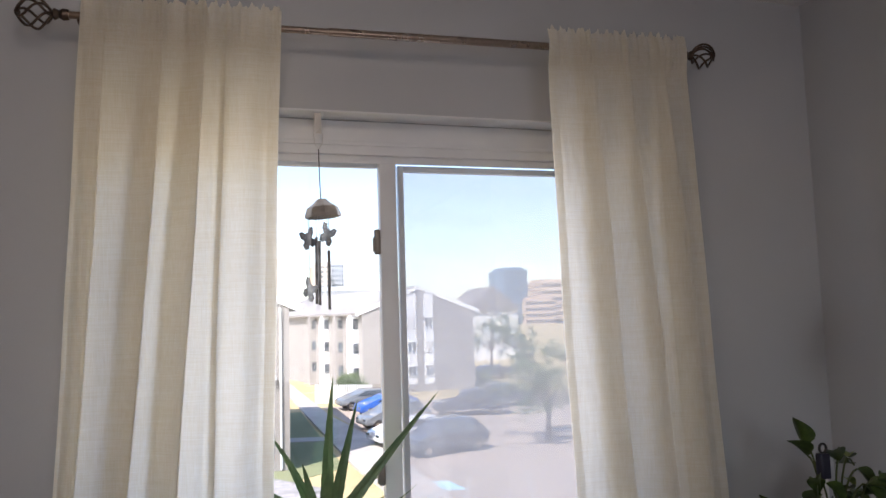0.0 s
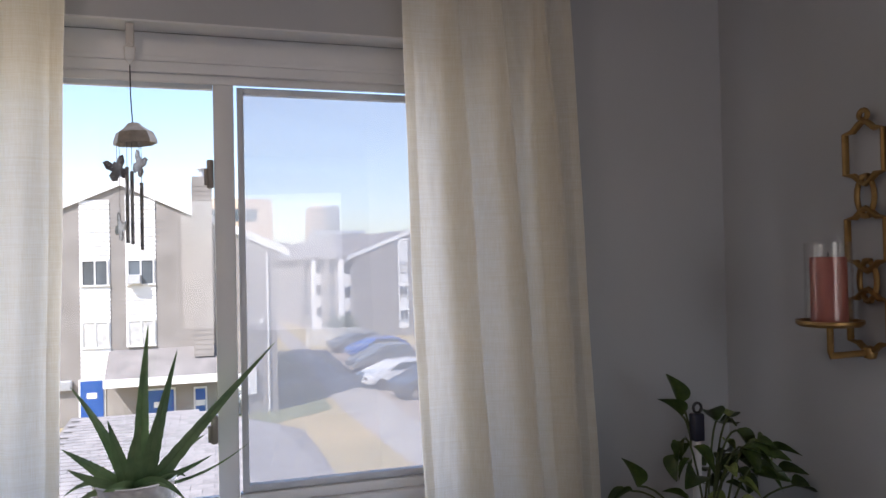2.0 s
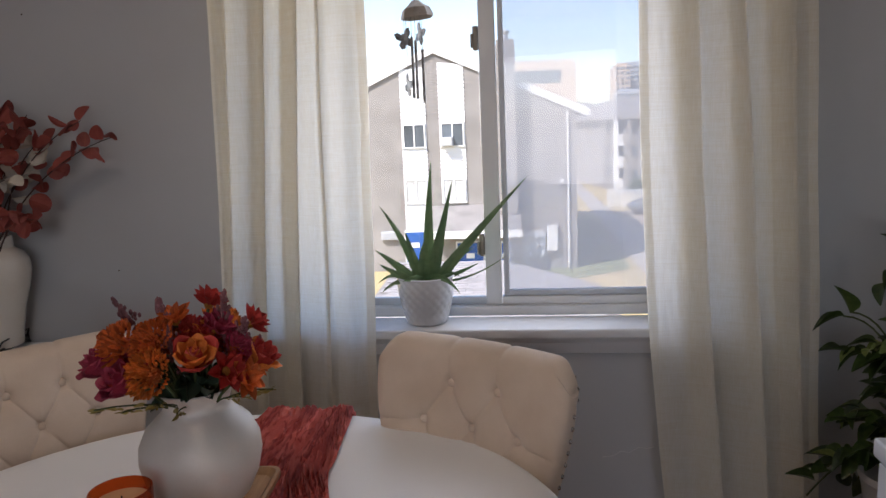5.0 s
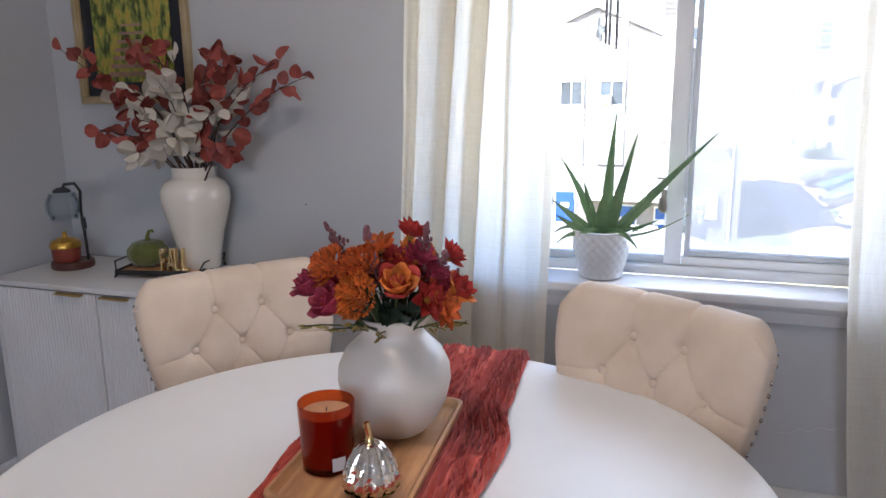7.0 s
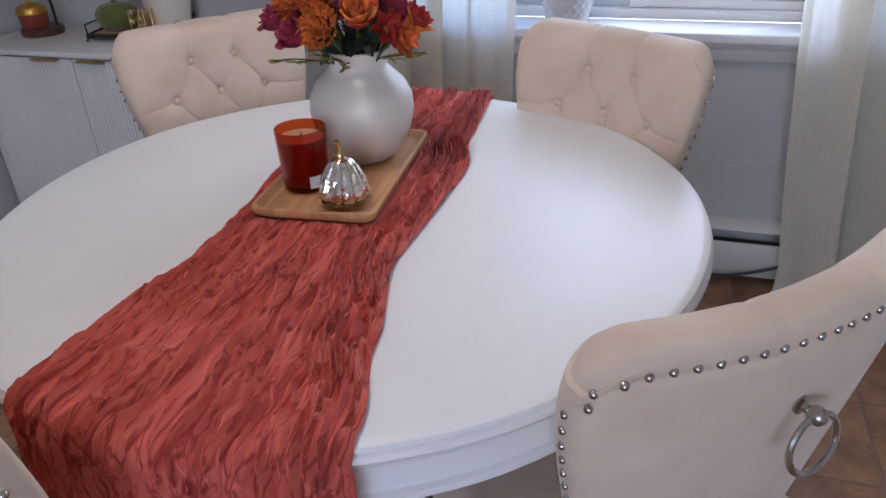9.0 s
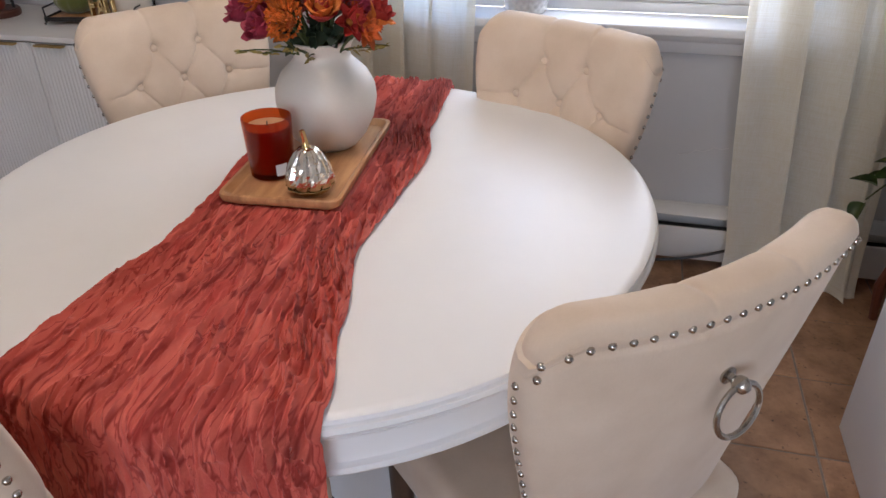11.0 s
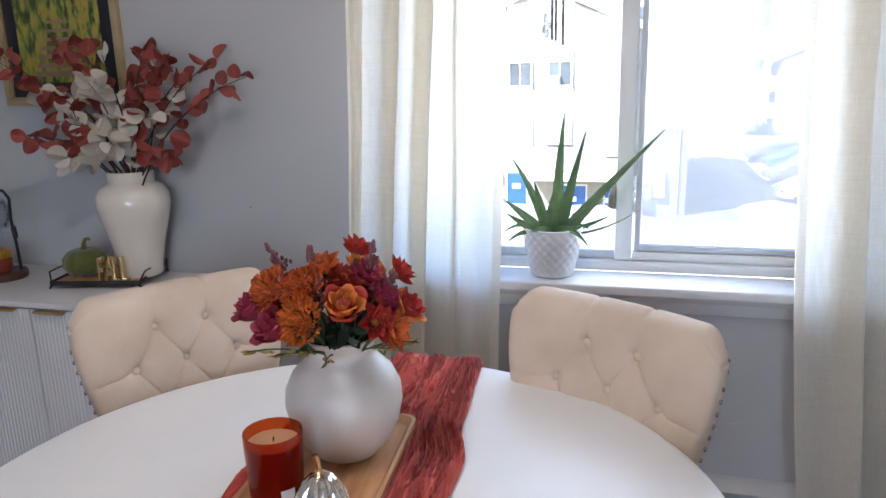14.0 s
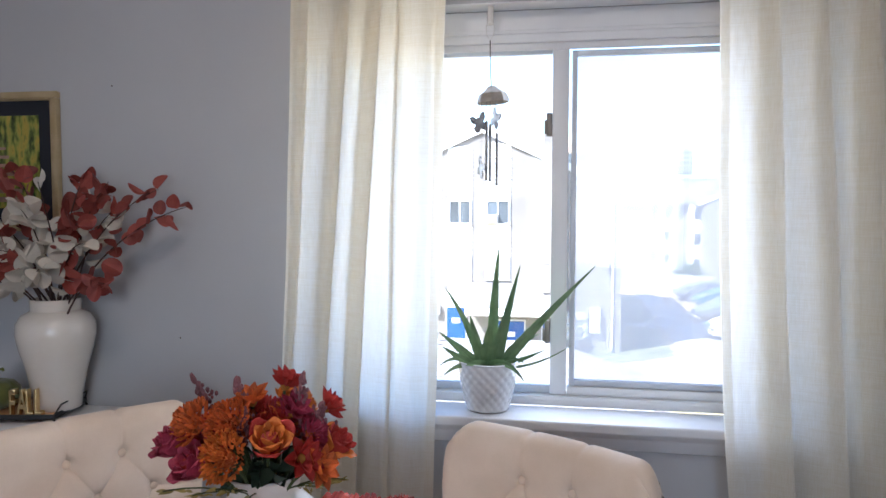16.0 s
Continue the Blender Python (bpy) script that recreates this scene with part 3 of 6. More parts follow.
def dining_chair(m, label):
    ch = thing("dining_chair", m, label, "chair", "chairs round the dining table")
    part("backrest", MB, None, ch)
    part("seat", MS, None, ch)
    for x, y, t in ((-0.19, -0.43, 0), (0.19, -0.43, 0), (-0.17, -0.06, 12), (0.17, -0.06, 12)):
        part("leg", ML, None, ch, m=pose(x, y, 0, -t))
    for x, z in BTN:
        d = 0.004
        ny = Vector((-(front_face(x + d, z) - front_face(x - d, z)) / (2 * d) * 0, -1, 0.2)).normalized()
        part("button", MBT, None, ch, m=Matrix.Translation((x, front_face(x, z) - 0.004, z)) @ ny.to_track_quat("Z", "Y").to_matrix().to_4x4())
    # nail heads along the outer edge
    path = []
    for k in range(60):
        t = k / 59
        path.append((half_width(0.44 + 0.46 * t) * 1.0, 0.44 + 0.46 * t))
    edge = [(x, z) for x, z in path]
    edge += [(0.238 - 0.05 * (1 - math.cos(k * 0.05)), 0.90 + 0.03 * math.sin(k * 0.05)) for k in range(1, 32)]
    edge += [(0.188 - 0.188 * k / 90, 0.930) for k in range(1, 91)]
    last = None
    for x, z in edge:
        if last and math.hypot(x - last[0], z - last[1]) < 0.0196:
            continue
        last = (x, z)
        up = z > 0.915
        for s in (-1, 1):
            corner = 0.875 < z <= 0.915 and x > 0.20
            xx = (x - (0.006 if corner else 0.010 if up else -0.001)) * s
            if abs(xx) < 0.006 and s < 0:
                continue
            nrm = Vector((s * 0.7, 0.7, 0.15)).normalized() if corner else Vector((0, 1, 0.05)).normalized() if up else Vector((s, 0.12, 0)).normalized()
            part("nailhead", MN, None, ch, m=Matrix.Translation((xx, back_mid(xx, z) + (0.024 if corner else 0.0335 if up else 0.006), z)) @ nrm.to_track_quat("Z", "Y").to_matrix().to_4x4())
    # ring pull on the back
    zr = 0.822
    yk = back_mid(0, zr) + 0.033
    plate = part("ring_plate", turned(lathe([(0, 0), (0.011, 0), (0.011, 0.003), (0.006, 0.005), (0.005, 0.010), (0.009, 0.014), (0.0105, 0.020), (0.009, 0.026), (0.004, 0.030), (0, 0.0305)], 24), Matrix.Translation((0, yk, zr)) @ Matrix.Rotation(radians(-90), 4, "X")), CHROME, ch, "chrome knob plate")
    part("ring", tube([(0.034 * math.sin(2 * math.pi * i / 28), yk + 0.02 + 0.010 * (1 - math.cos(2 * math.pi * i / 28)) * 0.4, zr - 0.034 + 0.034 * math.cos(2 * math.pi * i / 28)) for i in range(28)], 0.0038, 8, closed=True), CHROME, plate, "chrome pull ring")
    return ch


def chair_at(px, py, ang, label):
    """ang: the direction from the table to the chair's back, in degrees."""
    return dining_chair(pose(px, py, 0, 0, 0, ang - 90), label)


chair_at(0.606, 1.536, 60, "cream velvet button-tufted dining chair standing before the window")
chair_at(-0.386, 1.522, 143, "cream velvet button-tufted dining chair beside the white sideboard")
chair_at(0.857, 0.596, -46, "cream velvet dining chair seen from behind with ring pull")
chair_at(-0.005, 0.30, -112, "cream velvet dining chair tucked under the table")

# ---- table runner and what stands on the table ----
CLOTH = mat("rust_gauze", (0.82, 0.195, 0.138), (0.60, 0.090, 0.066), rough=0.85, scale=14, fine=240, bump_s=0.5, stretch=(3, 0.5, 1), sheen=0.08)
nt = CLOTH.node_tree
cb = nt.nodes["Principled BSDF"].inputs["Base Color"]
# thin darker lines along the cloth, placed by stretched noise
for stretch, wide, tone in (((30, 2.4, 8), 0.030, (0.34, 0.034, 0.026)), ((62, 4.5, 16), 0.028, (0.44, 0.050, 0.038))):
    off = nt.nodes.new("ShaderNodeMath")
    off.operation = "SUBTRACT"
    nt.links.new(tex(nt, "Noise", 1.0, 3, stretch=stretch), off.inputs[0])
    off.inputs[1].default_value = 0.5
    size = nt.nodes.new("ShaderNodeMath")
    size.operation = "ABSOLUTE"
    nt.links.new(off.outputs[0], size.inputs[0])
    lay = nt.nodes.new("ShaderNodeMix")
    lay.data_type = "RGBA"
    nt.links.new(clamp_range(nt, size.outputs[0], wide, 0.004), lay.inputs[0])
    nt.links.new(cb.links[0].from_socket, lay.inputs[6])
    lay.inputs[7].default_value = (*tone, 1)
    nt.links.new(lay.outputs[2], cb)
tlb = nt.nodes.new("ShaderNodeBsdfTranslucent")
tlb.inputs[0].default_value = (0.5, 0.09, 0.06, 1)
mxs = nt.nodes.new("ShaderNodeMixShader")
mxs.inputs[0].default_value = 0.2
nt.links.new(nt.nodes["Principled BSDF"].outputs[0], mxs.inputs[1])
nt.links.new(tlb.outputs[0], mxs.inputs[2])
nt.links.new(mxs.outputs[0], nt.nodes["Material Output"].inputs[0])


def edge_at(y, table_pts):
    for (ya, xa), (yb, xb) in zip(table_pts, table_pts[1:]):
        if y <= yb:
            t = (y - ya) / (yb - ya)
            t = t * t * (3 - 2 * t)
            return xa + (xb - xa) * t
    return table_pts[-1][1]


LEFT_EDGE = [(0.15, 0.01), (0.45, 0.0), (0.62, 0.004), (0.80, 0.026), (0.97, 0.022), (1.10, 0.008), (1.29, 0.0), (1.61, 0.095), (1.9, 0.10)]
RIGHT_EDGE = [(0.15, 0.44), (0.48, 0.436), (0.63, 0.406), (0.85, 0.358), (1.02, 0.360), (1.20, 0.366), (1.36, 0.334), (1.61, 0.317), (1.9, 0.31)]


def runner_point(u, v):
    # v runs from the near hem to the far hem along the cloth
    s = -0.15 + v * 1.59
    wav = 0.006 * noise.noise((u * 9, v * 6, 1.0)) + 0.016 * noise.noise((v * 5, 2.0, round(u) * 3.0)) * abs(2 * u - 1) ** 3
    x = edge_at(0.41 + s, LEFT_EDGE) * (1 - u) + edge_at(0.41 + s, RIGHT_EDGE) * u + wav
    # creases run along the cloth, crowded towards the right edge
    q = u + 0.02 * noise.noise((u * 4, v * 5, 4))
    fine = 1 + 1.2 * max(0, (u - 0.55) / 0.45)
    edge = max(0, (u - 0.68) / 0.32)
    wx = q + 0.045 * noise.noise((u * 6, v * 13, 6.6)) + (0.018 + 0.02 * edge) * noise.noise((u * 13, v * 40, 2.2))
    # soft ridges parted by narrow creases
    b1 = min(1, 2.2 * abs(noise.noise((wx * 13 * fine, v * (7 + 10 * edge), 3.3)))) ** 0.6
    b2 = max(0, 1 - 3.2 * abs(noise.noise((wx * 24, v * (12 + 22 * edge), 8.1)))) ** 1.4
    b3 = max(0, 1 - 3.0 * abs(noise.noise((wx * 52, v * 30, 5.5)))) ** 1.3
    h = 0.001 + (0.0060 * b1 + 0.0110 * b2) * (1 + 0.7 * edge) + 0.0050 * b3
    h *= min(1.0, 0.3 + min(u, 1 - u) / 0.06)
    # pressed flat under the wooden tray
    tx, ty = x - 0.157, 0.41 + s - 1.112
    away = max(abs(tx + 0.078 * ty) - 0.112, abs(ty - 0.078 * tx) - 0.201)
    h = min(h, 0.0080 + 0.9 * max(0.0, away))
    dx, R = x - TC[0], 0.632
    y_near, y_far = TC[1] - math.sqrt(R * R - dx * dx), TC[1] + math.sqrt(R * R - dx * dx)
    y = 0.41 + s
    bend = 0.022
    if y < y_near + bend:
        d = y_near + bend - y
        if d < bend * 1.57:
            a = d / bend
            return (x, y_near + bend - bend * math.sin(a) - h * math.sin(a), 0.762 - bend + bend * math.cos(a) + h * math.cos(a))
        drop = d - bend * 1.57
        jag = 0.006 * noise.noise((u * 25, 0, 9)) * (v < 0.02)
        hv = 0.008 * min(1, 2.2 * abs(noise.noise((wx * 12, v * 5, 3.3)))) ** 0.6 + 0.003 * min(1, 2.2 * abs(noise.noise((wx * 34, v * 12, 7.7)))) ** 0.6
        k = min(1, drop / 0.12)
        hv = hv * k + h * (1 - k)
        sway = 0.010 * noise.noise((u * 5, v * 4, 11))
        return (x + 0.1 * drop * (u - 0.5), y_near - hv - 0.008 * k + sway * min(1, drop / 0.05), 0.762 - bend - drop + jag)
    if y > y_far - bend:
        d = y - y_far + bend
        if d < bend * 1.57:
            a = d / bend
            return (x, y_far - bend + bend * math.sin(a) + h * math.sin(a), 0.762 - bend + bend * math.cos(a) + h * math.cos(a))
        return (x, y_far + h + 0.004, 0.762 - bend - (d - bend * 1.57))
    return (x, y, 0.7615 + h)


run = thing("table_runner", None, "crinkled rust-red gauze runner laid across the white table", "table runner")
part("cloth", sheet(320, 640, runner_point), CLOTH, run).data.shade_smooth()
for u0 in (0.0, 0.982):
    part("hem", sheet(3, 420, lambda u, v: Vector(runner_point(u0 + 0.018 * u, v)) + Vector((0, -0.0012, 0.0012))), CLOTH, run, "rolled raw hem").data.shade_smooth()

ACACIA = mat("acacia_wood", (0.60, 0.33, 0.15), (0.36, 0.17, 0.07), rough=0.45, scale=7, fine=60, stretch=(8, 1.0, 4), bump_s=0.1, coat=0.15)
TRAYP = pose(0.157, 1.112, 0.7715, 0, 0, 4.5)
tray = thing("wooden_tray", TRAYP, "rectangular acacia wood tray with rounded corners on the runner", "tray")


def rounded(w, l, r, n=6):
    pts = []
    for cx, cy, a0 in ((w - r, l - r, 0), (-w + r, l - r, 90), (-w + r, -l + r, 180), (w - r, -l + r, 270)):
        pts += [(cx + r * math.cos(radians(a0 + 90 * k / n)), cy + r * math.sin(radians(a0 + 90 * k / n))) for k in range(n + 1)]
    return pts


bm = bmesh.new()
loops = [(0.104, 0.194, 0.0), (0.111, 0.201, 0.006), (0.113, 0.203, 0.014), (0.112, 0.202, 0.019), (0.106, 0.196, 0.0195), (0.103, 0.193, 0.016), (0.097, 0.187, 0.0085)]
rings = [[bm.verts.new((x, y, z)) for x, y in rounded(w, l, 0.022)] for w, l, z in loops]
bm.faces.new(rings[0][::-1])
bm.faces.new(rings[-1])
for a, b in zip(rings, rings[1:]):
    for i in range(len(a)):
        bm.faces.new((a[i], a[(i + 1) % len(a)], b[(i + 1) % len(a)], b[i]))
part("tray_body", bm, ACACIA, tray)
for x, y in ((-0.09, -0.17), (0.09, -0.17), (-0.09, 0.17), (0.09, 0.17)):
    part("foot", box(x - 0.01, x + 0.01, y - 0.01, y + 0.01, -0.003, 0.001, 0.001), DARKWOOD, tray)
TZ = 0.7805

PEARL = mat("pearl_glaze", (0.76, 0.72, 0.66), (0.66, 0.61, 0.54), rough=0.46, scale=4, fine=150, bump_s=0.06, coat=0.0, metal=0.1)
vase = thing("vase", pose(0.163, 1.19, TZ), "round pearl-grey ceramic vase on the wooden tray", "vase")
part("rim", lathe([(0.0615, 0.211), (0.0645, 0.2125), (0.0635, 0.2150), (0.0605, 0.2150), (0.0595, 0.2120)], 56), PEARL, vase, "rolled vase rim")
part("vase_body", lathe([(0, 0.0), (0.050, 0.0), (0.056, 0.004), (0.075, 0.026), (0.092, 0.060), (0.1000, 0.096), (0.098, 0.122), (0.086, 0.148), (0.066, 0.168), (0.056, 0.178), (0.053, 0.190), (0.058, 0.205), (0.064, 0.212), (0.061, 0.213), (0.052, 0.204), (0.048, 0.190), (0.06, 0.16), (0, 0.14)], 112), PEARL, vase)

# ---- flowers ----
F_ORANGE = leafy("orange_petal", (0.80, 0.30, 0.045), (0.52, 0.09, 0.025), 0.6, 0.25, scale=40, objvar=0.32)
F_RUST = leafy("rust_petal", (0.74, 0.20, 0.03), (0.36, 0.04, 0.018), 0.65, 0.22, scale=40, objvar=0.4)
F_RED = leafy("deep_red_petal", (0.50, 0.045, 0.030), (0.28, 0.016, 0.016), 0.6, 0.2)
F_BURG = leafy("burgundy_petal", (0.42, 0.045, 0.090), (0.22, 0.018, 0.045), 0.6, 0.2)
F_GOLD = leafy("gold_petal", (0.62, 0.30, 0.06), (0.45, 0.18, 0.03), 0.6, 0.15)
F_PLUM = leafy("plum_seed", (0.24, 0.10, 0.11), (0.14, 0.055, 0.065), 0.8, 0.05)
L_DARK = leafy("dark_green_leaf", (0.06, 0.09, 0.055), (0.03, 0.05, 0.03), 0.5, 0.15)
L_LIGHT = leafy("light_green_leaf", (0.38, 0.30, 0.09), (0.24, 0.18, 0.05), 0.5, 0.2)
STEMG = mat("green_stem", (0.07, 0.09, 0.03), rough=0.7, scale=30)
STEMB = mat("brown_stem", (0.06, 0.03, 0.025), rough=0.7, scale=30)


def leaf_mesh(name, material, length, width, cup=0.15, point=1.0, nu=4, nv=7, curl=0.15, full=0.8):
    """A blade from the origin along y, cupped across and curled along."""
    def f(u, v):
        w = width * (math.sin(math.pi * (v * 0.97 + 0.015) ** point)) ** full
        x = (u - 0.5) * w
        return (x, length * v, cup * abs(x) ** 1.3 * 3 + curl * length * v * v)
    me = finish(sheet(nu, nv, f), name, material)
    me.shade_smooth()
    return me


PET = {}
for nm, m in (("o", F_ORANGE), ("r", F_RUST), ("d", F_RED), ("b", F_BURG), ("g", F_GOLD)):
    PET[nm] = leaf_mesh("petal", m, 1.0, 0.62, 0.5, 0.75, 4, 6, 0.35)
    PET[nm + "s"] = leaf_mesh("petal", m, 1.0, 0.52, 0.8, 0.62, 2, 5, 0.50, 0.5)


def rose_petal(m):
    """A shell that wraps part of the flower's axis, its rim rolled outwards."""
    def f(u, v):
        w = 1.15 * math.sin(math.pi * (0.12 + 0.70 * v)) ** 0.6 * (1 - 0.55 * max(0, v - 0.8) / 0.2)
        a = (u - 0.5) * 2 * w
        r = 0.45 + 0.55 * math.sin(min(1, v * 1.3) * 1.57) + 0.30 * max(0, (v - 0.72) / 0.28) ** 2
        return (r * math.sin(a), r * math.cos(a), v - 0.16 * abs(2 * u - 1) ** 2.5 * v - 0.05 * max(0, (v - 0.72) / 0.28) ** 3)
    me = finish(sheet(8, 7, f), "petal", m)
    me.shade_smooth()
    return me


SHELL = {k: rose_petal(m) for k, m in (("o", F_ORANGE), ("d", F_RED), ("b", F_BURG))}


def rose(parent, at, way, size, inner, outer, rnd):
    """Petal shells wound in a spiral, opening outwards."""
    base = aim(at, way) @ Matrix.Rotation(radians(-90), 4, "X")
    head = part("flower_head", turned(lathe([(0, -0.62), (0.25, -0.58), (0.36, -0.3), (0.25, 0.1), (0, 0.2)], 14), base @ Matrix.Scale(size, 4)), F_RED, parent)
    for i in range(15):
        t = i / 14
        rr = size * (0.07 + 0.55 * t)
        hh = size * (1.10 - 0.28 * t ** 2)
        m = base @ Matrix.Rotation(i * 2.4, 4, "Z") @ Matrix.Translation((0, 0, -0.58 * size)) @ Matrix.Rotation(-0.10 * t, 4, "X") @ Matrix.Diagonal((rr, rr, hh, 1))
        part("petal", SHELL[inner if t < 0.80 else outer], None, head, m=m)


def mum(parent, at, way, size, kind, rnd, rings=8):
    """Many narrow petals in tiers."""
    base = aim(at, way) @ Matrix.Rotation(radians(-90), 4, "X")
    head = part("flower_head", turned(lathe([(0, -0.3), (0.3, -0.2), (0.34, 0.1), (0.2, 0.3), (0, 0.36)], 12), base @ Matrix.Scale(size, 4)), F_RUST, parent)
    for k in range(rings):
        n = 7 + 4 * k
        for i in range(n):
            a = 2 * math.pi * (i + rnd.random() * 0.5) / n
            tilt = radians(78 - 62 * k / (rings - 1) + rnd.uniform(-16, 16))
            m = base @ Matrix.Rotation(a, 4, "Z") @ Matrix.Translation((0, size * 0.100 * k, size * (0.50 - 0.010 * k * k))) @ Matrix.Rotation(tilt, 4, "X") @ Matrix.Scale(size * rnd.uniform(0.22, 0.32) * (1 + 0.15 * k / rings), 4)
            part("petal", PET[kind + "s"], None, head, m=m)


def daisy(parent, at, way, size, kind, rnd):
    """One ring of broad notched petals, doubled, round a small gold eye."""
    base = aim(at, way) @ Matrix.Rotation(radians(-90), 4, "X")
    head = part("flower_head", turned(lathe([(0, -0.25), (0.16, -0.1), (0.24, 0.06), (0.16, 0.16), (0, 0.2)], 12), base @ Matrix.Scale(size, 4)), F_GOLD, parent, "small gold flower eye")
    for k in range(2):
        for i in range(7):
            a = 2 * math.pi * (i + 0.5 * k + rnd.uniform(-0.12, 0.12)) / 7
            m = base @ Matrix.Rotation(a, 4, "Z") @ Matrix.Translation((0, size * 0.12, 0)) @ Matrix.Rotation(radians(12 + 24 * k + rnd.uniform(-9, 9)), 4, "X") @ Matrix.Scale(size * rnd.uniform(0.75, 0.92), 4)
            part("petal", PET[kind], None, head, m=m)


def spike(parent, root, tip, size, rnd):
    bm = bmesh.new()
    root, tip = Vector(root), Vector(tip)
    for i in range(95):
        t = i / 94
        p = root.lerp(tip, t) + Vector([rnd.gauss(0, size * (1.15 - t) * 0.50) for _ in range(3)])
        r = bmesh.ops.create_icosphere(bm, subdivisions=1, radius=size * rnd.uniform(0.12, 0.20), matrix=Matrix.Translation(p) @ Matrix.Diagonal((1, 1, 1.5, 1)))
    part("seed_spike", bm, F_PLUM, parent)


bouquet = thing("flower_bouquet", pose(0.163, 1.19, 0.955), "bouquet of orange, rust and burgundy artificial flowers in the vase", "flowers")
rnd = random.Random(11)
# toward the camera is about (0.42, -0.9)
CAMW = Vector((0.42, -0.9, 0)).normalized()
SIDE = Vector((0.9, 0.42, 0)).normalized()


def spot(side, up, front):
    return SIDE * side * (0.82 if side > 0 else 0.95) + CAMW * front + Vector((0, 0, up * 0.83 + 0.012))


def out(side, up, front):
    return (SIDE * side * 1.2 + CAMW * max(front, -0.02) + Vector((0, 0, up * 0.6))).normalized()


HEADS = [("rose", 0.006, 0.132, 0.095, 0.048, "o", "d"), ("mum", -0.108, 0.146, 0.035, 0.044, "r"), ("mum", -0.055, 0.152, 0.055, 0.043, "r"), ("mum", -0.062, 0.104, 0.098, 0.044, "o"), ("rose", -0.116, 0.096, 0.082, 0.044, "b", "b"), ("rose", -0.150, 0.118, 0.03, 0.042, "b", "b"), ("daisy", 0.058, 0.092, 0.100, 0.040, "d"), ("daisy", 0.088, 0.072, 0.095, 0.038, "r"), ("rose", 0.136, 0.102, 0.055, 0.044, "d", "o"), ("daisy", 0.118, 0.150, 0.01, 0.036, "d"), ("daisy", 0.040, 0.196, 0.0, 0.036, "d"), ("daisy", -0.020, 0.178, 0.03, 0.036, "r"), ("mum", 0.086, 0.120, 0.06, 0.034, "b"), ("mum", -0.10, 0.07, -0.08, 0.05, "r"), ("mum", 0.06, 0.12, -0.09, 0.05, "o"), ("rose", -0.03, 0.10, -0.11, 0.045, "b", "d"), ("mum", 0.0, 0.12, 0.0, 0.06, "d"), ("mum", -0.07, 0.10, 0.0, 0.05, "b"), ("mum", 0.07, 0.10, 0.0, 0.05, "d"), ("daisy", 0.050, 0.158, 0.045, 0.036, "b")]
for k in range(26):
    a, e = k * 2.39996, 0.12 + 0.8 * ((k * 0.618) % 1)
    r = math.cos(e * 1.35)
    HEADS.append(("mum" if k % 2 else "daisy", 0.118 * r * math.cos(a), 0.050 + 0.095 * math.sin(e * 1.45), 0.072 * r * math.sin(a), 0.034, "rdobdd"[k % 6]))
for h in HEADS:
    at, way = spot(h[1], h[2], h[3]), out(h[1], h[2], h[3])
    if h[0] == "rose":
        way = (way + Vector((0, 0, 0.55))).normalized()
        rose(bouquet, at, way, h[4], h[5], h[6], rnd)
    elif h[0] == "daisy":
        daisy(bouquet, at, way, h[4], h[5], rnd)
    else:
        mum(bouquet, at, way, h[4], h[5], rnd)
    part("stem", tube(bez((0, 0, -0.10), at * 0.25 + Vector((0, 0, 0.02)), at, 6), 0.0028, 5), STEMG, bouquet)
for a, b in (((-0.06, 0.13, 0.0), (-0.115, 0.218, 0.0)), ((-0.02, 0.13, 0.02), (-0.045, 0.212, 0.02)), ((0.065, 0.12, 0.03), (0.070, 0.215, 0.03)), ((0.085, 0.11, 0.04), (0.105, 0.165, 0.05)), ((-0.035, 0.115, 0.05), (-0.03, 0.165, 0.06))):
    spike(bouquet, spot(*a), spot(b[0], b[1] + 0.012, b[2] + 0.01), 0.019, rnd)
LM1, LM2 = leaf_mesh("leaf", L_DARK, 0.050, 0.030, 1.2, 0.8), leaf_mesh("leaf", L_LIGHT, 0.022, 0.009, 1.2, 0.8)
for i in range(34):
    a = rnd.uniform(-1.5, 1.5)
    d = SIDE * math.sin(a) + CAMW * math.cos(a) * rnd.choice((1, 1, -1))
    p = d * rnd.uniform(0.03, 0.062) + Vector((0, 0, rnd.uniform(0.030, 0.07)))
    part("leaf", LM1, None, bouquet, m=aim(p, d + Vector((0, 0, rnd.uniform(-0.7, 0.9))), rnd.uniform(-1, 1), rnd.uniform(0.6, 1.0)))
for c in ((-0.06, 0.04, 0.09), (-0.115, 0.03, 0.07), (-0.16, 0.025, 0.03), (0.12, 0.022, 0.06), (0.15, 0.02, 0.04), (-0.03, 0.02, 0.09), (-0.075, 0.055, 0.11), (0.085, 0.035, 0.09)):
    tip = spot(*c)
    part("sprig", tube(bez((0, 0, -0.02), spot(c[0] * 0.4, 0.03, c[2] * 0.5), tip, 6), 0.0013, 4), STEMG, bouquet)
    for k in range(5):
        p = tip * (0.72 + 0.06 * k)
        part("leaf", LM2, None, bouquet, m=aim(p, spot(c[0] + rnd.uniform(-0.1, 0.1), rnd.uniform(-0.08, 0.08), c[2]), rnd.uniform(-2, 2), rnd.uniform(0.5, 1.0)))

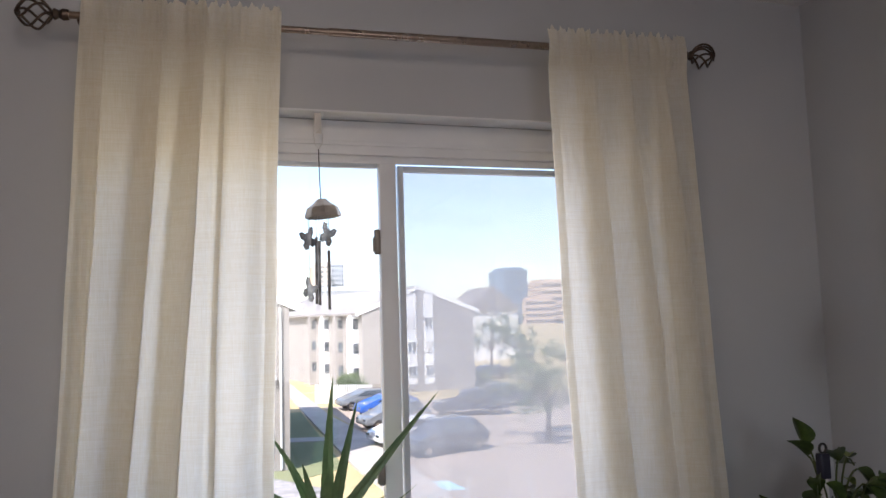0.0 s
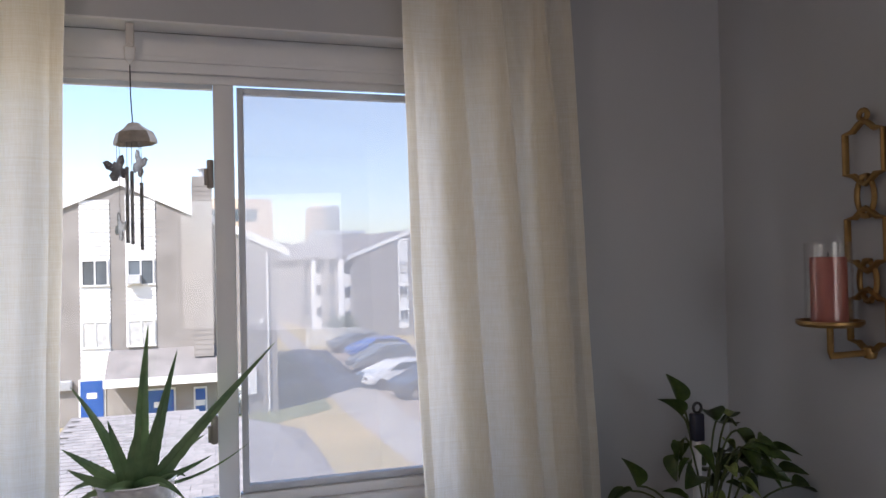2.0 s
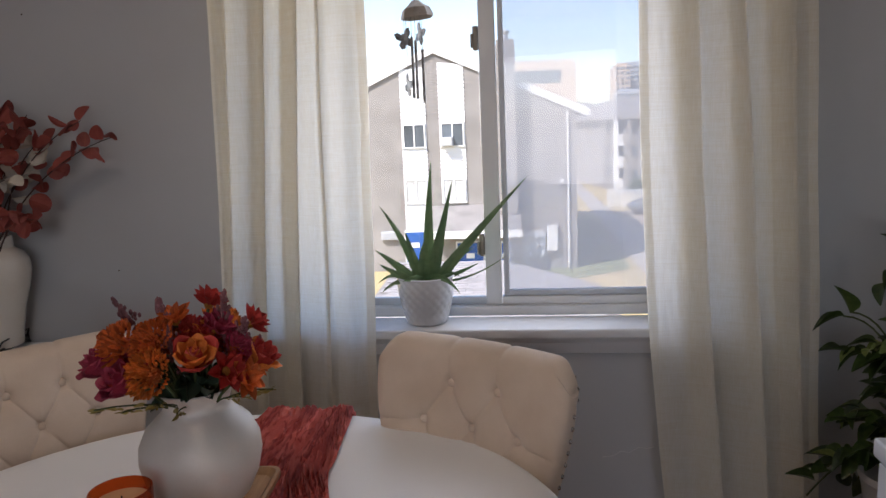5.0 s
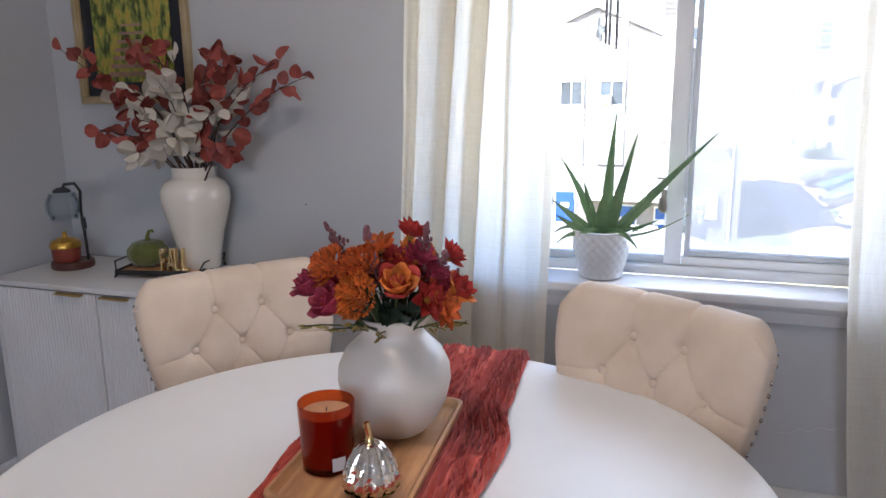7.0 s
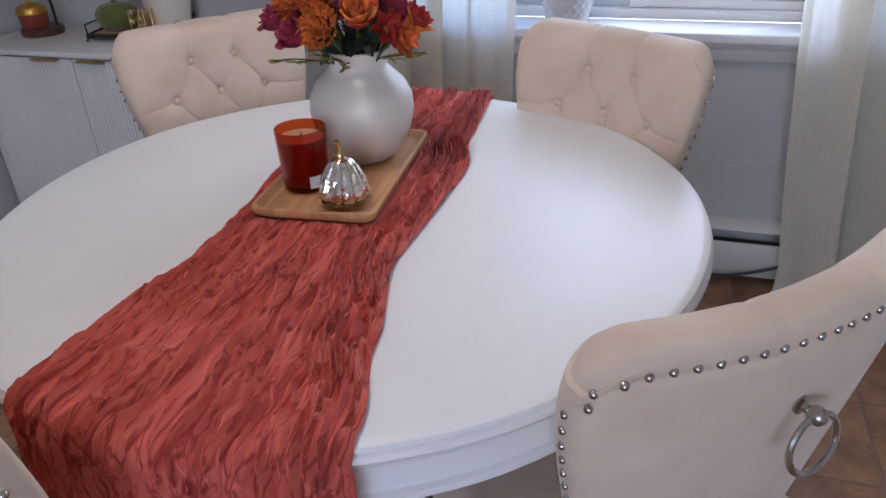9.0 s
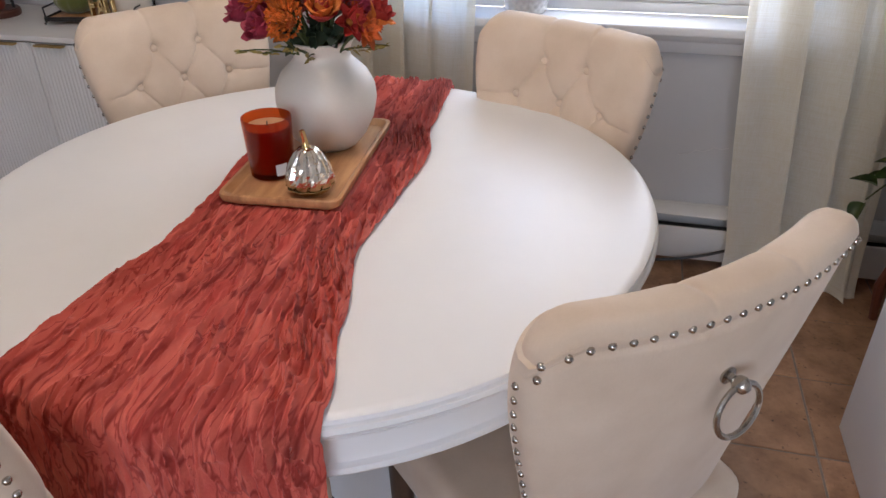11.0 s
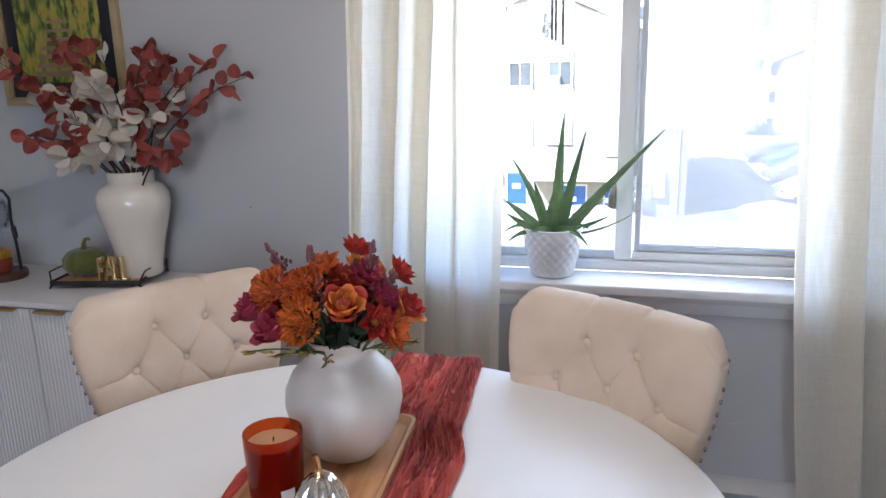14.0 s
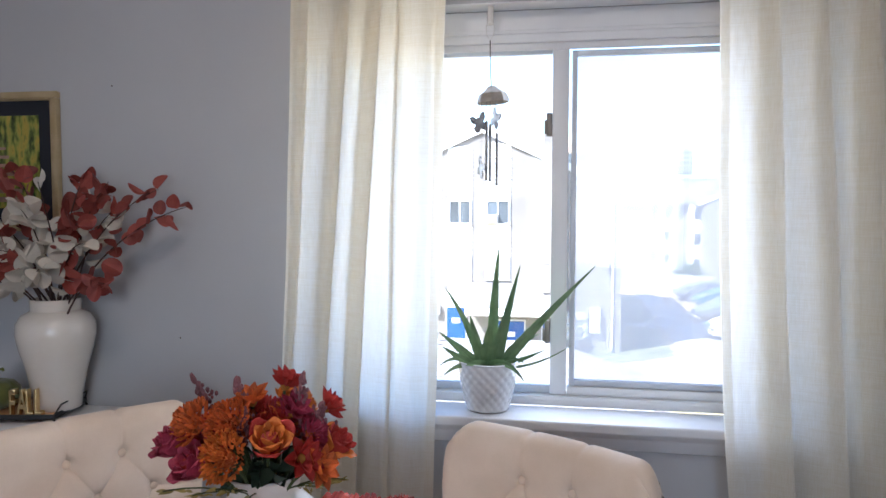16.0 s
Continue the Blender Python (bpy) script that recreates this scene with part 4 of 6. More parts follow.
# amber candle and silver pumpkin
AMBER = glass("amber_glass", (0.74, 0.27, 0.10))
WAX = mat("cream_wax", (0.62, 0.36, 0.20), (0.55, 0.30, 0.16), rough=0.6, scale=20)
jar = thing("candle_jar", pose(0.112, 1.028, TZ), "amber glass candle jar with pale wax on the tray", "candle")
part("jar", lathe([(0, 0), (0.036, 0), (0.041, 0.004), (0.0455, 0.11), (0.0450, 0.113), (0.0425, 0.113), (0.0385, 0.012), (0, 0.010)], 40), AMBER, jar)
# the pale wax again, with light through the amber glass put into its colour
part("wax", lathe([(0, 0.011), (0.0375, 0.012), (0.0413, 0.092), (0.0405, 0.095), (0, 0.094)], 36), mat("amber_lit_wax", (0.46, 0.12, 0.035), (0.38, 0.09, 0.025), rough=0.55, scale=20), jar, "orange-lit wax")
part("wax_top", lathe([(0, 0.0955), (0.040, 0.0955), (0.0405, 0.094)], 36), WAX, jar, "pale cream wax surface")
part("wick", tube([(0, 0, 0.095), (0.001, 0, 0.103)], 0.0012, 6), BLACK, jar)
part("sticker", sheet(6, 1, lambda u, v: (0.0445 * math.cos(-0.95 + 0.5 * u), 0.0445 * math.sin(-0.95 + 0.5 * u), 0.012 + 0.022 * v)), CABW, jar, "small white paper label")
MERC = mat("mercury_silver", (0.92, 0.90, 0.86), (0.70, 0.62, 0.50), rough=0.10, metal=1.0, scale=30, fine=60, bump_s=0.6, bdist=0.004)
GOLDM = mat("pale_gold", (0.75, 0.58, 0.30), (0.60, 0.42, 0.18), rough=0.2, metal=1.0, scale=20, bump_s=0.05)
pk2 = thing("decorative_pumpkin", pose(0.212, 0.972, TZ), "silver mercury-glass pumpkin ornament with pale gold stem", "ornament")
part("pumpkin_body", lathe([(0, 0.004), (0.022, 0.0), (0.031, 0.003), (0.038, 0.010), (0.0425, 0.018), (0.0445, 0.027), (0.0435, 0.036), (0.040, 0.046), (0.0355, 0.056), (0.030, 0.066), (0.0235, 0.076), (0.016, 0.083), (0, 0.088)], 40, wob=lambda a, z: 1 - 0.10 * abs(math.cos(a * 5)) ** 6 + 0.075 * noise.noise((math.cos(a) * 7, math.sin(a) * 7, z * 140))), MERC, pk2, smooth=False)
part("stem", tube(bez((0, 0, 0.082), (-0.001, 0, 0.10), (-0.004, -0.002, 0.116), 8), [0.010, 0.0075, 0.006, 0.0055, 0.005, 0.005, 0.005, 0.005, 0.0045], 10), GOLDM, pk2)
part("base", lathe([(0, 0.0035), (0.0225, -0.0002), (0.0365, 0.0075), (0.0435, 0.0155), (0.0430, 0.0162)], 60, wob=lambda a, z: 1.004 - 0.075 * abs(math.cos(a * 5)) ** 6), GOLDM, pk2, "worn gold underside")

# ---- sideboard ----
CX0, CX1, CY0, CY1, CZ = -1.565, -0.705, 1.835, 2.222, 0.770
side = thing("sideboard", None, "white sideboard with two fluted doors and brass pulls", "sideboard")
part("top", box(CX0 - 0.004, CX1 + 0.004, CY0 - 0.006, CY1, CZ - 0.018, CZ, 0.002), CABW, side)
bm = box(CX0, CX0 + 0.018, CY0, CY1, 0.05, CZ - 0.018, 0.001)
box(CX1 - 0.018, CX1, CY0, CY1, 0.05, CZ - 0.018, 0.001, bm)
box(CX0 + 0.018, CX1 - 0.018, CY0 + 0.02, CY1, 0.06, 0.078, 0.001, bm)
box(CX0 + 0.018, CX1 - 0.018, CY1 - 0.008, CY1, 0.078, CZ - 0.018, 0, bm)
part("carcass", bm, CABW, side, smooth=False)
for x in (CX0 + 0.04, CX1 - 0.04):
    for y in (CY0 + 0.05, CY1 - 0.05):
        part("leg", lathe([(0, 0), (0.012, 0), (0.016, 0.06), (0, 0.06)], 12), CABW, side, m=pose(x, y, 0))
DW = (CX1 - CX0 - 0.036 - 0.006) / 2
for k in range(2):
    x0 = CX0 + 0.018 + k * (DW + 0.006)
    pts = [(x0, CY0 + 0.016), (x0, CY0 + 0.004)]
    nfl = 30
    for i in range(nfl):
        for j in range(6):
            a = math.pi * (j + 0.5) / 6
            pts.append((x0 + DW * (i + (j + 0.5) / 6) / nfl, CY0 + 0.004 - 0.0055 * math.sin(a)))
    pts += [(x0 + DW, CY0 + 0.004), (x0 + DW, CY0 + 0.016)]
    door = part("door", prism(pts, 0.055, CZ - 0.024), CABW, side, "fluted white door")
    hx = x0 + DW - 0.145 if k == 0 else x0 + 0.03
    part("handle", box(hx, hx + 0.105, CY0 - 0.022, CY0 - 0.001, CZ - 0.030, CZ - 0.024, 0.002), BRASS, door, "slim brass edge pull")

CREAMG = mat("cream_glaze", (0.76, 0.71, 0.63), (0.68, 0.62, 0.54), rough=0.14, scale=3, fine=60, bump_s=0.02, coat=0.5)
VX, VY = -0.930, 2.112
urn = thing("floor_vase", pose(VX, VY, CZ + 0.022), "tall glossy cream ceramic urn on the sideboard tray", "vase")
part("urn_body", lathe([(0, 0), (0.064, 0), (0.068, 0.005), (0.071, 0.045), (0.086, 0.12), (0.106, 0.19), (0.1145, 0.235), (0.112, 0.268), (0.098, 0.292), (0.075, 0.304), (0.0705, 0.308), (0.068, 0.305), (0, 0.28)], 88), CREAMG, urn)
part("urn_neck", lathe([(0.0705, 0.304), (0.0725, 0.308), (0.0725, 0.340), (0.0700, 0.342), (0.067, 0.340), (0.067, 0.304)], 64), CREAMG, urn, "straight cream collar")

RACK = pose(-1.035, 2.088, CZ, 0, 0, 11)
rack = thing("metal_tray", RACK, "black wire-handled tray with a wooden base on the sideboard", "tray")
part("base_board", box(-0.142, 0.142, -0.098, 0.098, 0.016, 0.022, 0.002), ACACIA, rack, "brown wooden tray base")
for x0, x1, y0, y1 in ((-0.148, 0.148, -0.104, -0.098), (-0.148, 0.148, 0.098, 0.104), (-0.148, -0.142, -0.098, 0.098), (0.142, 0.148, -0.098, 0.098)):
    part("rim", box(x0, x1, y0, y1, 0.012, 0.027, 0.001), BLACK, rack)
for s in (-1, 1):
    part("handle", tube([(s * 0.146, -0.096, 0.025), (s * 0.158, -0.080, 0.052), (s * 0.160, 0.080, 0.052), (s * 0.146, 0.096, 0.025)], 0.0028, 8), BLACK, rack, "black wire handle")
    for y in (-0.1, 0.1):
        part("foot", tube([(s * 0.143, y, 0.014), (s * 0.150, y, 0.004), (s * 0.152, y, 0.003)], 0.0035, 8), BLACK, rack)
OLIVE = mat("olive_velvet", (0.13, 0.14, 0.025), (0.08, 0.09, 0.015), rough=0.8, scale=12, fine=200, sheen=0.4)
gp = thing("decorative_pumpkin", pose(-1.108, 2.066, CZ + 0.022) @ Matrix.Scale(0.90, 4), "olive green ribbed pumpkin ornament on the black tray", "ornament")
part("pumpkin_body", lathe([(0, 0.006), (0.03, 0.0), (0.06, 0.012), (0.078, 0.04), (0.076, 0.068), (0.055, 0.092), (0.025, 0.1), (0, 0.093)], 64, wob=lambda a, z: 1 - 0.07 * abs(math.cos(a * 4.5)) ** 8), OLIVE, gp)
part("stem", tube([(0, 0, 0.093), (0.002, 0, 0.115), (0.012, 0, 0.135), (0.026, 0, 0.138), (0.03, 0, 0.13)], [0.011, 0.008, 0.006, 0.0055, 0.005], 10), OLIVE, gp)
word = thing("letter_ornament", pose(-0.962, 2.012, CZ + 0.0225, 0, 0, 12), "gold mirrored standing word ornament on the tray", "ornament")
xx = -0.046
for chx in "FALL":
    cv = bpy.data.curves.new("letter", "FONT")
    cv.body, cv.size, cv.extrude, cv.bevel_depth, cv.bevel_resolution = chx, 0.112, 0.009, 0.0028, 2
    cv.materials.append(GOLDM)
    lo = new("letter", cv)
    lo.parent = word
    lo.matrix_basis = pose(xx, 0, 0, 90) @ Matrix.Diagonal((0.42, 1, 1, 1))
    xx += 0.0245

# candle warmer lamp
lampw = thing("candle_warmer_lamp", pose(-1.427, 2.05, CZ) @ Matrix.Diagonal((0.84, 0.84, 1, 1)), "black candle warmer lamp with a beaded glass shade", "lamp")
CRYST = glass("crystal_glass", (0.93, 0.95, 0.97), 0.05)
part("base", lathe([(0, 0), (0.082, 0), (0.085, 0.006), (0.085, 0.02), (0.08, 0.025), (0, 0.025)], 36), mat("walnut", (0.12, 0.045, 0.03), (0.07, 0.025, 0.018), rough=0.4, scale=10), lampw, "dark red-brown wooden base")
part("arm", tube([(0.055, 0.03, 0.024), (0.05, 0.03, 0.12), (0.045, 0.028, 0.20), (0.05, 0.03, 0.27), (0.035, 0.02, 0.298), (0.0, 0.0, 0.295), (-0.012, -0.005, 0.275)], 0.006, 8), BLACK, lampw)
part("knuckle", tube([(0.052, 0.03, 0.135), (0.048, 0.03, 0.175)], 0.010, 10), BLACK, lampw)
part("cap", lathe([(0, 0.285), (0.018, 0.284), (0.034, 0.276), (0.036, 0.268), (0, 0.268)], 24), BLACK, lampw, "black metal shade cap", m=pose(-0.012, -0.005, 0))
bm = bmesh.new()
for k in range(6):
    zz, rr = 0.258 - k * 0.0155, 0.040 + 0.022 * math.sin(math.pi * (k + 0.8) / 6.5)
    n = 20
    for i in range(n):
        a = 2 * math.pi * (i + 0.5 * (k % 2)) / n
        bmesh.ops.create_icosphere(bm, subdivisions=1, radius=0.0098, matrix=Matrix.Translation((-0.012 + rr * math.cos(a), -0.005 + rr * math.sin(a), zz)))
part("shade", bm, CRYST, lampw, "clear faceted glass shade", smooth=False)
pot2 = thing("lidded_candle", pose(-1.437, 2.035, CZ + 0.025) @ Matrix.Diagonal((0.84, 0.84, 1, 1)), "rust-red candle pot with gold pumpkin lid on the lamp base", "candle")
part("pot", lathe([(0, 0), (0.048, 0), (0.055, 0.012), (0.058, 0.05), (0, 0.05)], 40), mat("terracotta_red", (0.26, 0.05, 0.03), (0.20, 0.035, 0.02), rough=0.35, scale=10), pot2)
part("lid", lathe([(0.062, 0.05), (0.063, 0.056), (0.055, 0.072), (0.03, 0.083), (0.012, 0.086), (0.008, 0.098), (0.01, 0.104), (0, 0.106)], 48, wob=lambda a, z: 1 - 0.03 * abs(math.cos(a * 6)) ** 4), mat("gold_foil", (0.70, 0.42, 0.08), (0.52, 0.28, 0.05), rough=0.3, metal=0.95, scale=30), pot2, "gold pumpkin-shaped lid")

# ---- eucalyptus branches ----
E_RED = leafy("rust_leaf", (0.36, 0.085, 0.062), (0.22, 0.042, 0.036), 0.6, 0.22, objvar=0.3)
E_WHITE = leafy("ivory_leaf", (0.66, 0.61, 0.52), (0.56, 0.51, 0.43), 0.6, 0.15, objvar=0.12)
ME_R = leaf_mesh("leaf", E_RED, 0.066, 0.060, 0.6, 0.8, 6, 10, 0.10, 0.5)
ME_W = leaf_mesh("leaf", E_WHITE, 0.074, 0.066, 0.6, 0.8, 6, 10, 0.10, 0.5)
euc = thing("eucalyptus_branches", pose(VX + 0.02, VY - 0.01, 1.13), "rust-red and ivory artificial eucalyptus branches in the urn", "branches")
rnd = random.Random(4)


def twig(tip, mid, kind, n, spread=1.0):
    pts = bez((rnd.uniform(-0.04, 0.04), rnd.uniform(-0.03, 0.03), -0.12), mid, tip, 14)
    part("branch", tube(pts, [0.0038 - 0.0002 * i for i in range(15)], 5), STEMB, euc)
    for i in range(n):
        t = 0.42 + 0.58 * (i + rnd.random() * 0.5) / n
        k = min(13, int(t * 14))
        p = pts[k].lerp(pts[k + 1], t * 14 - k) if t < 1 else pts[-1]
        d = (pts[k + 1] - pts[k]).normalized()
        off = Vector([rnd.gauss(0, 1) for _ in range(3)])
        way = (d * rnd.uniform(0.3, 0.9) + off.normalized() * 0.9 * spread).normalized()
        size = rnd.uniform(0.7, 1.1) * (1.1 - 0.35 * t)
        m = aim(p + way * 0.008, way, rnd.uniform(-3.1, 3.1), size)
        part("leaf", ME_R if kind == "r" else ME_W, None, euc, m=m)


for tip, mid in (((0.46, -0.03, 0.29), (0.15, 0, 0.22)), ((0.33, 0.02, 0.34), (0.1, 0, 0.25)), ((0.22, -0.06, 0.36), (0.06, 0, 0.25)), ((0.08, 0.03, 0.38), (0.03, 0, 0.3)), ((-0.12, -0.04, 0.40), (-0.03, 0, 0.28)), ((-0.25, 0.03, 0.40), (-0.07, 0, 0.25)), ((-0.38, -0.08, 0.38), (-0.15, 0, 0.2)), ((-0.50, -0.03, 0.40), (-0.16, 0, 0.18)), ((-0.30, -0.10, 0.12), (-0.12, -0.04, 0.14)), ((0.24, -0.10, 0.06), (0.10, -0.04, 0.10)), ((0.16, -0.12, 0.24), (0.05, -0.05, 0.2)), ((-0.16, -0.13, 0.26), (-0.05, -0.06, 0.2))):
    twig(tip, mid, "r", 13)
for tip, mid in (((0.02, -0.10, 0.36), (0.0, -0.02, 0.2)), ((0.16, -0.10, 0.18), (0.05, -0.05, 0.18)), ((0.20, 0.0, 0.28), (0.07, 0, 0.2)), ((-0.10, -0.13, 0.16), (-0.03, -0.06, 0.16)), ((-0.2, -0.05, 0.26), (-0.07, -0.02, 0.2)), ((-0.18, -0.08, 0.05), (-0.1, -0.05, 0.10)), ((0.04, -0.14, 0.10), (0.01, -0.06, 0.14)), ((-0.30, 0.0, 0.26), (-0.1, 0, 0.2)), ((0.10, 0.04, 0.32), (0.03, 0.02, 0.22)), ((-0.04, -0.10, 0.28), (-0.01, -0.04, 0.2))):
    twig(tip, mid, "w", 11)

# ---- pictures on the walls ----
def painting(name, c_list, scale, stretch):
    m, nt, b = nodes_of(name)
    n = tex(nt, "Noise", scale, 8, stretch=stretch)
    cr = nt.nodes.new("ShaderNodeValToRGB")
    els = cr.color_ramp.elements
    els[0].position, els[0].color = 0.3, (*c_list[0], 1)
    els[1].position, els[1].color = 0.72, (*c_list[-1], 1)
    for i, c in enumerate(c_list[1:-1]):
        e = els.new(0.3 + 0.42 * (i + 1) / (len(c_list) - 1))
        e.color = (*c, 1)
    nt.links.new(n, cr.inputs[0])
    nt.links.new(cr.outputs[0], b.inputs["Base Color"])
    b.inputs["Roughness"].default_value = 0.25
    return m


PX0, PX1, PZ0, PZ1, PY = -1.465, -0.985, 1.337, 1.787, YW
pic = thing("framed_picture", None, "gold-framed picture of steps through an autumn wood", "picture")
FRG = mat("pale_gold_frame", (0.62, 0.50, 0.30), (0.48, 0.37, 0.20), rough=0.35, metal=0.6, scale=14)


def frame_bars(x0, x1, z0, z1, y, w, d, parent, m):
    for a, b, c, e in ((x0, x1, z1 - w, z1), (x0, x1, z0, z0 + w), (x0, x0 + w, z0 + w, z1 - w), (x1 - w, x1, z0 + w, z1 - w)):
        bm = box(a, b, y - d, y - 0.001, c, e, 0.003)
        part("frame_bar", bm, m, parent)


frame_bars(PX0, PX1, PZ0, PZ1, PY, 0.022, 0.024, pic, FRG)
frame_bars(PX0 + 0.022, PX1 - 0.022, PZ0 + 0.022, PZ1 - 0.022, PY - 0.003, 0.006, 0.016, pic, FRG)
part("mat_board", box(PX0 + 0.025, PX1 - 0.025, PY - 0.008, PY - 0.004, PZ0 + 0.025, PZ1 - 0.025), mat("black_mat", (0.012, 0.014, 0.022), rough=0.3), pic, "black picture mat", smooth=False)
IX0, IX1, IZ0, IZ1 = PX0 + 0.075, PX1 - 0.075, PZ0 + 0.075, PZ1 - 0.075
part("picture_print", box(IX0, IX1, PY - 0.0105, PY - 0.0085, IZ0, IZ1), painting("autumn_wood", [(0.03, 0.035, 0.015), (0.10, 0.13, 0.03), (0.28, 0.30, 0.06), (0.46, 0.34, 0.06), (0.16, 0.20, 0.05)], 48, (1, 1, 0.4)), pic, "printed autumn woodland", smooth=False)
for i in range(7):
    t = i / 6
    zc = IZ0 + 0.02 + 0.17 * t
    hw = 0.11 * (1 - 0.62 * t)
    part("printed_step", box(-1.225 - hw, -1.225 + hw, PY - 0.0115, PY - 0.0108, zc, zc + 0.017 * (1 - 0.5 * t)), mat("step_print", (0.34, 0.20, 0.13), (0.22, 0.12, 0.08), rough=0.3, scale=30), pic, "printed wooden step", smooth=False)
for x, z in ((-0.80, 1.80), (-0.58, 1.0)):
    solo("wall_nail", turned(lathe([(0.0015, 0), (0.0015, 0.003), (0.0025, 0.0035), (0, 0.005)], 8), Matrix.Translation((x, YW, z)) @ Matrix.Rotation(radians(90), 4, "X")), BRONZE, "small dark nail in the grey wall", "nail")
art = thing("framed_picture", None, "silver-edged framed sepia picture on the side wall", "picture")
AY0, AY1, AZ0, AZ1 = 0.85, 1.645, 1.25, 1.915
for a, b, c, e in ((AY0, AY1, AZ1 - 0.012, AZ1), (AY0, AY1, AZ0, AZ0 + 0.012), (AY0, AY0 + 0.012, AZ0 + 0.012, AZ1 - 0.012), (AY1 - 0.012, AY1, AZ0 + 0.012, AZ1 - 0.012)):
    part("frame_bar", box(XR - 0.03, XR - 0.001, a, b, c, e, 0.002), mat("dark_silver", (0.20, 0.18, 0.17), (0.12, 0.1, 0.1), rough=0.3, metal=0.8), art)
part("picture_print", box(XR - 0.014, XR - 0.01, AY0 + 0.012, AY1 - 0.012, AZ0 + 0.012, AZ1 - 0.012), painting("sepia_print", [(0.06, 0.045, 0.035), (0.25, 0.2, 0.15), (0.5, 0.45, 0.38), (0.3, 0.26, 0.22)], 9, (1, 1, 1.4)), art, smooth=False)

# ---- wall sconce ----
sc = thing("wall_sconce", None, "antique gold chain-link wall sconce holding a candle", "wall sconce")
SX, SY = XR - 0.022, 1.727


def link(pts, r=0.0068):
    bm = tube([(SX, SY + a, z) for a, z in pts], r, 8, closed=True, flat=1.3)
    return bm


for zc in (1.662, 1.468, 1.288):
    hx, hz = 0.051, 0.046
    part("link", link([(-hx, zc + hz), (-hx, zc - hz), (-hx * 0.55, zc - hz - 0.004), (-0.012, zc - hz - 0.018), (0, zc - hz - 0.024), (0.012, zc - hz - 0.018), (hx * 0.55, zc - hz - 0.004), (hx, zc - hz), (hx, zc + hz), (hx * 0.55, zc + hz + 0.004), (0.012, zc + hz + 0.018), (0, zc + hz + 0.024), (-0.012, zc + hz + 0.018), (-hx * 0.55, zc + hz + 0.004)]), OLDGOLD, sc, "hexagonal frame link")
for zc in (1.565, 1.377):
    for s in (-1, 1):
        part("arc", tube([(SX - 0.001 * s, SY + s * (0.026 * math.cos(a) - 0.004), zc + 0.045 * math.sin(a)) for a in [radians(-105 + 210 * k / 12) for k in range(13)]], 0.0062, 8), OLDGOLD, sc, "crossing oval arc")
part("eyelet", tube([(SX, SY + 0.011 * math.cos(2 * math.pi * k / 14), 1.745 + 0.011 * math.sin(2 * math.pi * k / 14)) for k in range(14)], 0.006, 8, closed=True), OLDGOLD, sc)
SCX, SCY = 1.882, 1.752
part("arm", tube([(SX, SY, 1.218), (SX - 0.03, SY + 0.008, 1.216), (SCX, SCY, 1.212), (SCX, SCY, 1.22), (SCX, SCY, 1.278)], 0.0075, 8), OLDGOLD, sc)
part("knob", turned(lathe([(0, -0.016), (0.012, -0.012), (0.016, 0), (0.012, 0.012), (0, 0.016)], 16), Matrix.Translation((SX, SY, 1.218))), OLDGOLD, sc)
part("plate", lathe([(0, 0.0), (0.062, 0.002), (0.069, 0.008), (0.069, 0.015), (0.064, 0.015), (0.060, 0.009), (0, 0.008)], 40), OLDGOLD, sc, m=pose(SCX, SCY, 1.277))
hur = thing("pillar_candle", pose(SCX, SCY, 1.2855), "dusty red pillar candle inside a clear glass cylinder", "candle")
part("candle", lathe([(0, 0), (0.037, 0), (0.0375, 0.003), (0.0375, 0.142), (0.035, 0.146), (0, 0.143)], 36), mat("dusty_red_wax", (0.42, 0.14, 0.10), (0.32, 0.09, 0.07), rough=0.5, scale=18, stretch=(3, 3, 0.6)), hur)
part("wick", tube([(0, 0, 0.142), (0.001, 0, 0.156)], 0.0012, 6), BLACK, hur)
p = part("glass_cylinder", lathe([(0.0465, 0.0), (0.049, 0.001), (0.049, 0.178), (0.0465, 0.178), (0.0463, 0.002)], 48), GLASS, hur, "clear glass cylinder")

# ---- wind chime ----
PEWTER = mat("pewter", (0.28, 0.27, 0.26), (0.13, 0.125, 0.12), rough=0.45, metal=0.7, scale=40, fine=160, bump_s=0.3)
WX, WY = 0.405, 2.19 + 0.055
chime = thing("wind_chime", pose(WX, 2.19, 0), "pewter butterfly wind chime hanging in the window", "wind chime")
part("ceiling_hook", box(-0.009, 0.009, 0.055, 0.062, 1.945, 1.999, 0.002), mat("hook_plastic", (0.62, 0.6, 0.57), rough=0.4), chime, "small white screw plate")
HY = 0.05
part("string_loop", tube([(0.0, HY, 1.955), (0.012, HY, 1.94), (0.010, HY, 1.915), (0, HY, 1.90), (-0.010, HY, 1.915), (-0.012, HY, 1.94)], 0.0012, 5, closed=True), CABW, chime, "white string loop")
part("cord", tube([(0, HY, 1.90), (0.001, HY - 0.002, 1.83), (0.004, HY, 1.768)], 0.0014, 5), BLACK, chime)
part("roof", turned(lathe([(0, 0.026), (0.012, 0.026), (0.018, 0.020), (0.022, 0.016), (0.040, 0.004), (0.047, -0.014), (0.047, -0.022), (0.043, -0.020), (0.02, 0.008), (0, 0.012)], 8), Matrix.Translation((0.008, HY, 1.742)) @ Matrix.Rotation(radians(-5), 4, "Y")), mat("weathered_wood", (0.36, 0.32, 0.28), (0.24, 0.21, 0.18), rough=0.6, scale=30), chime, "octagonal weathered roof", smooth=False)
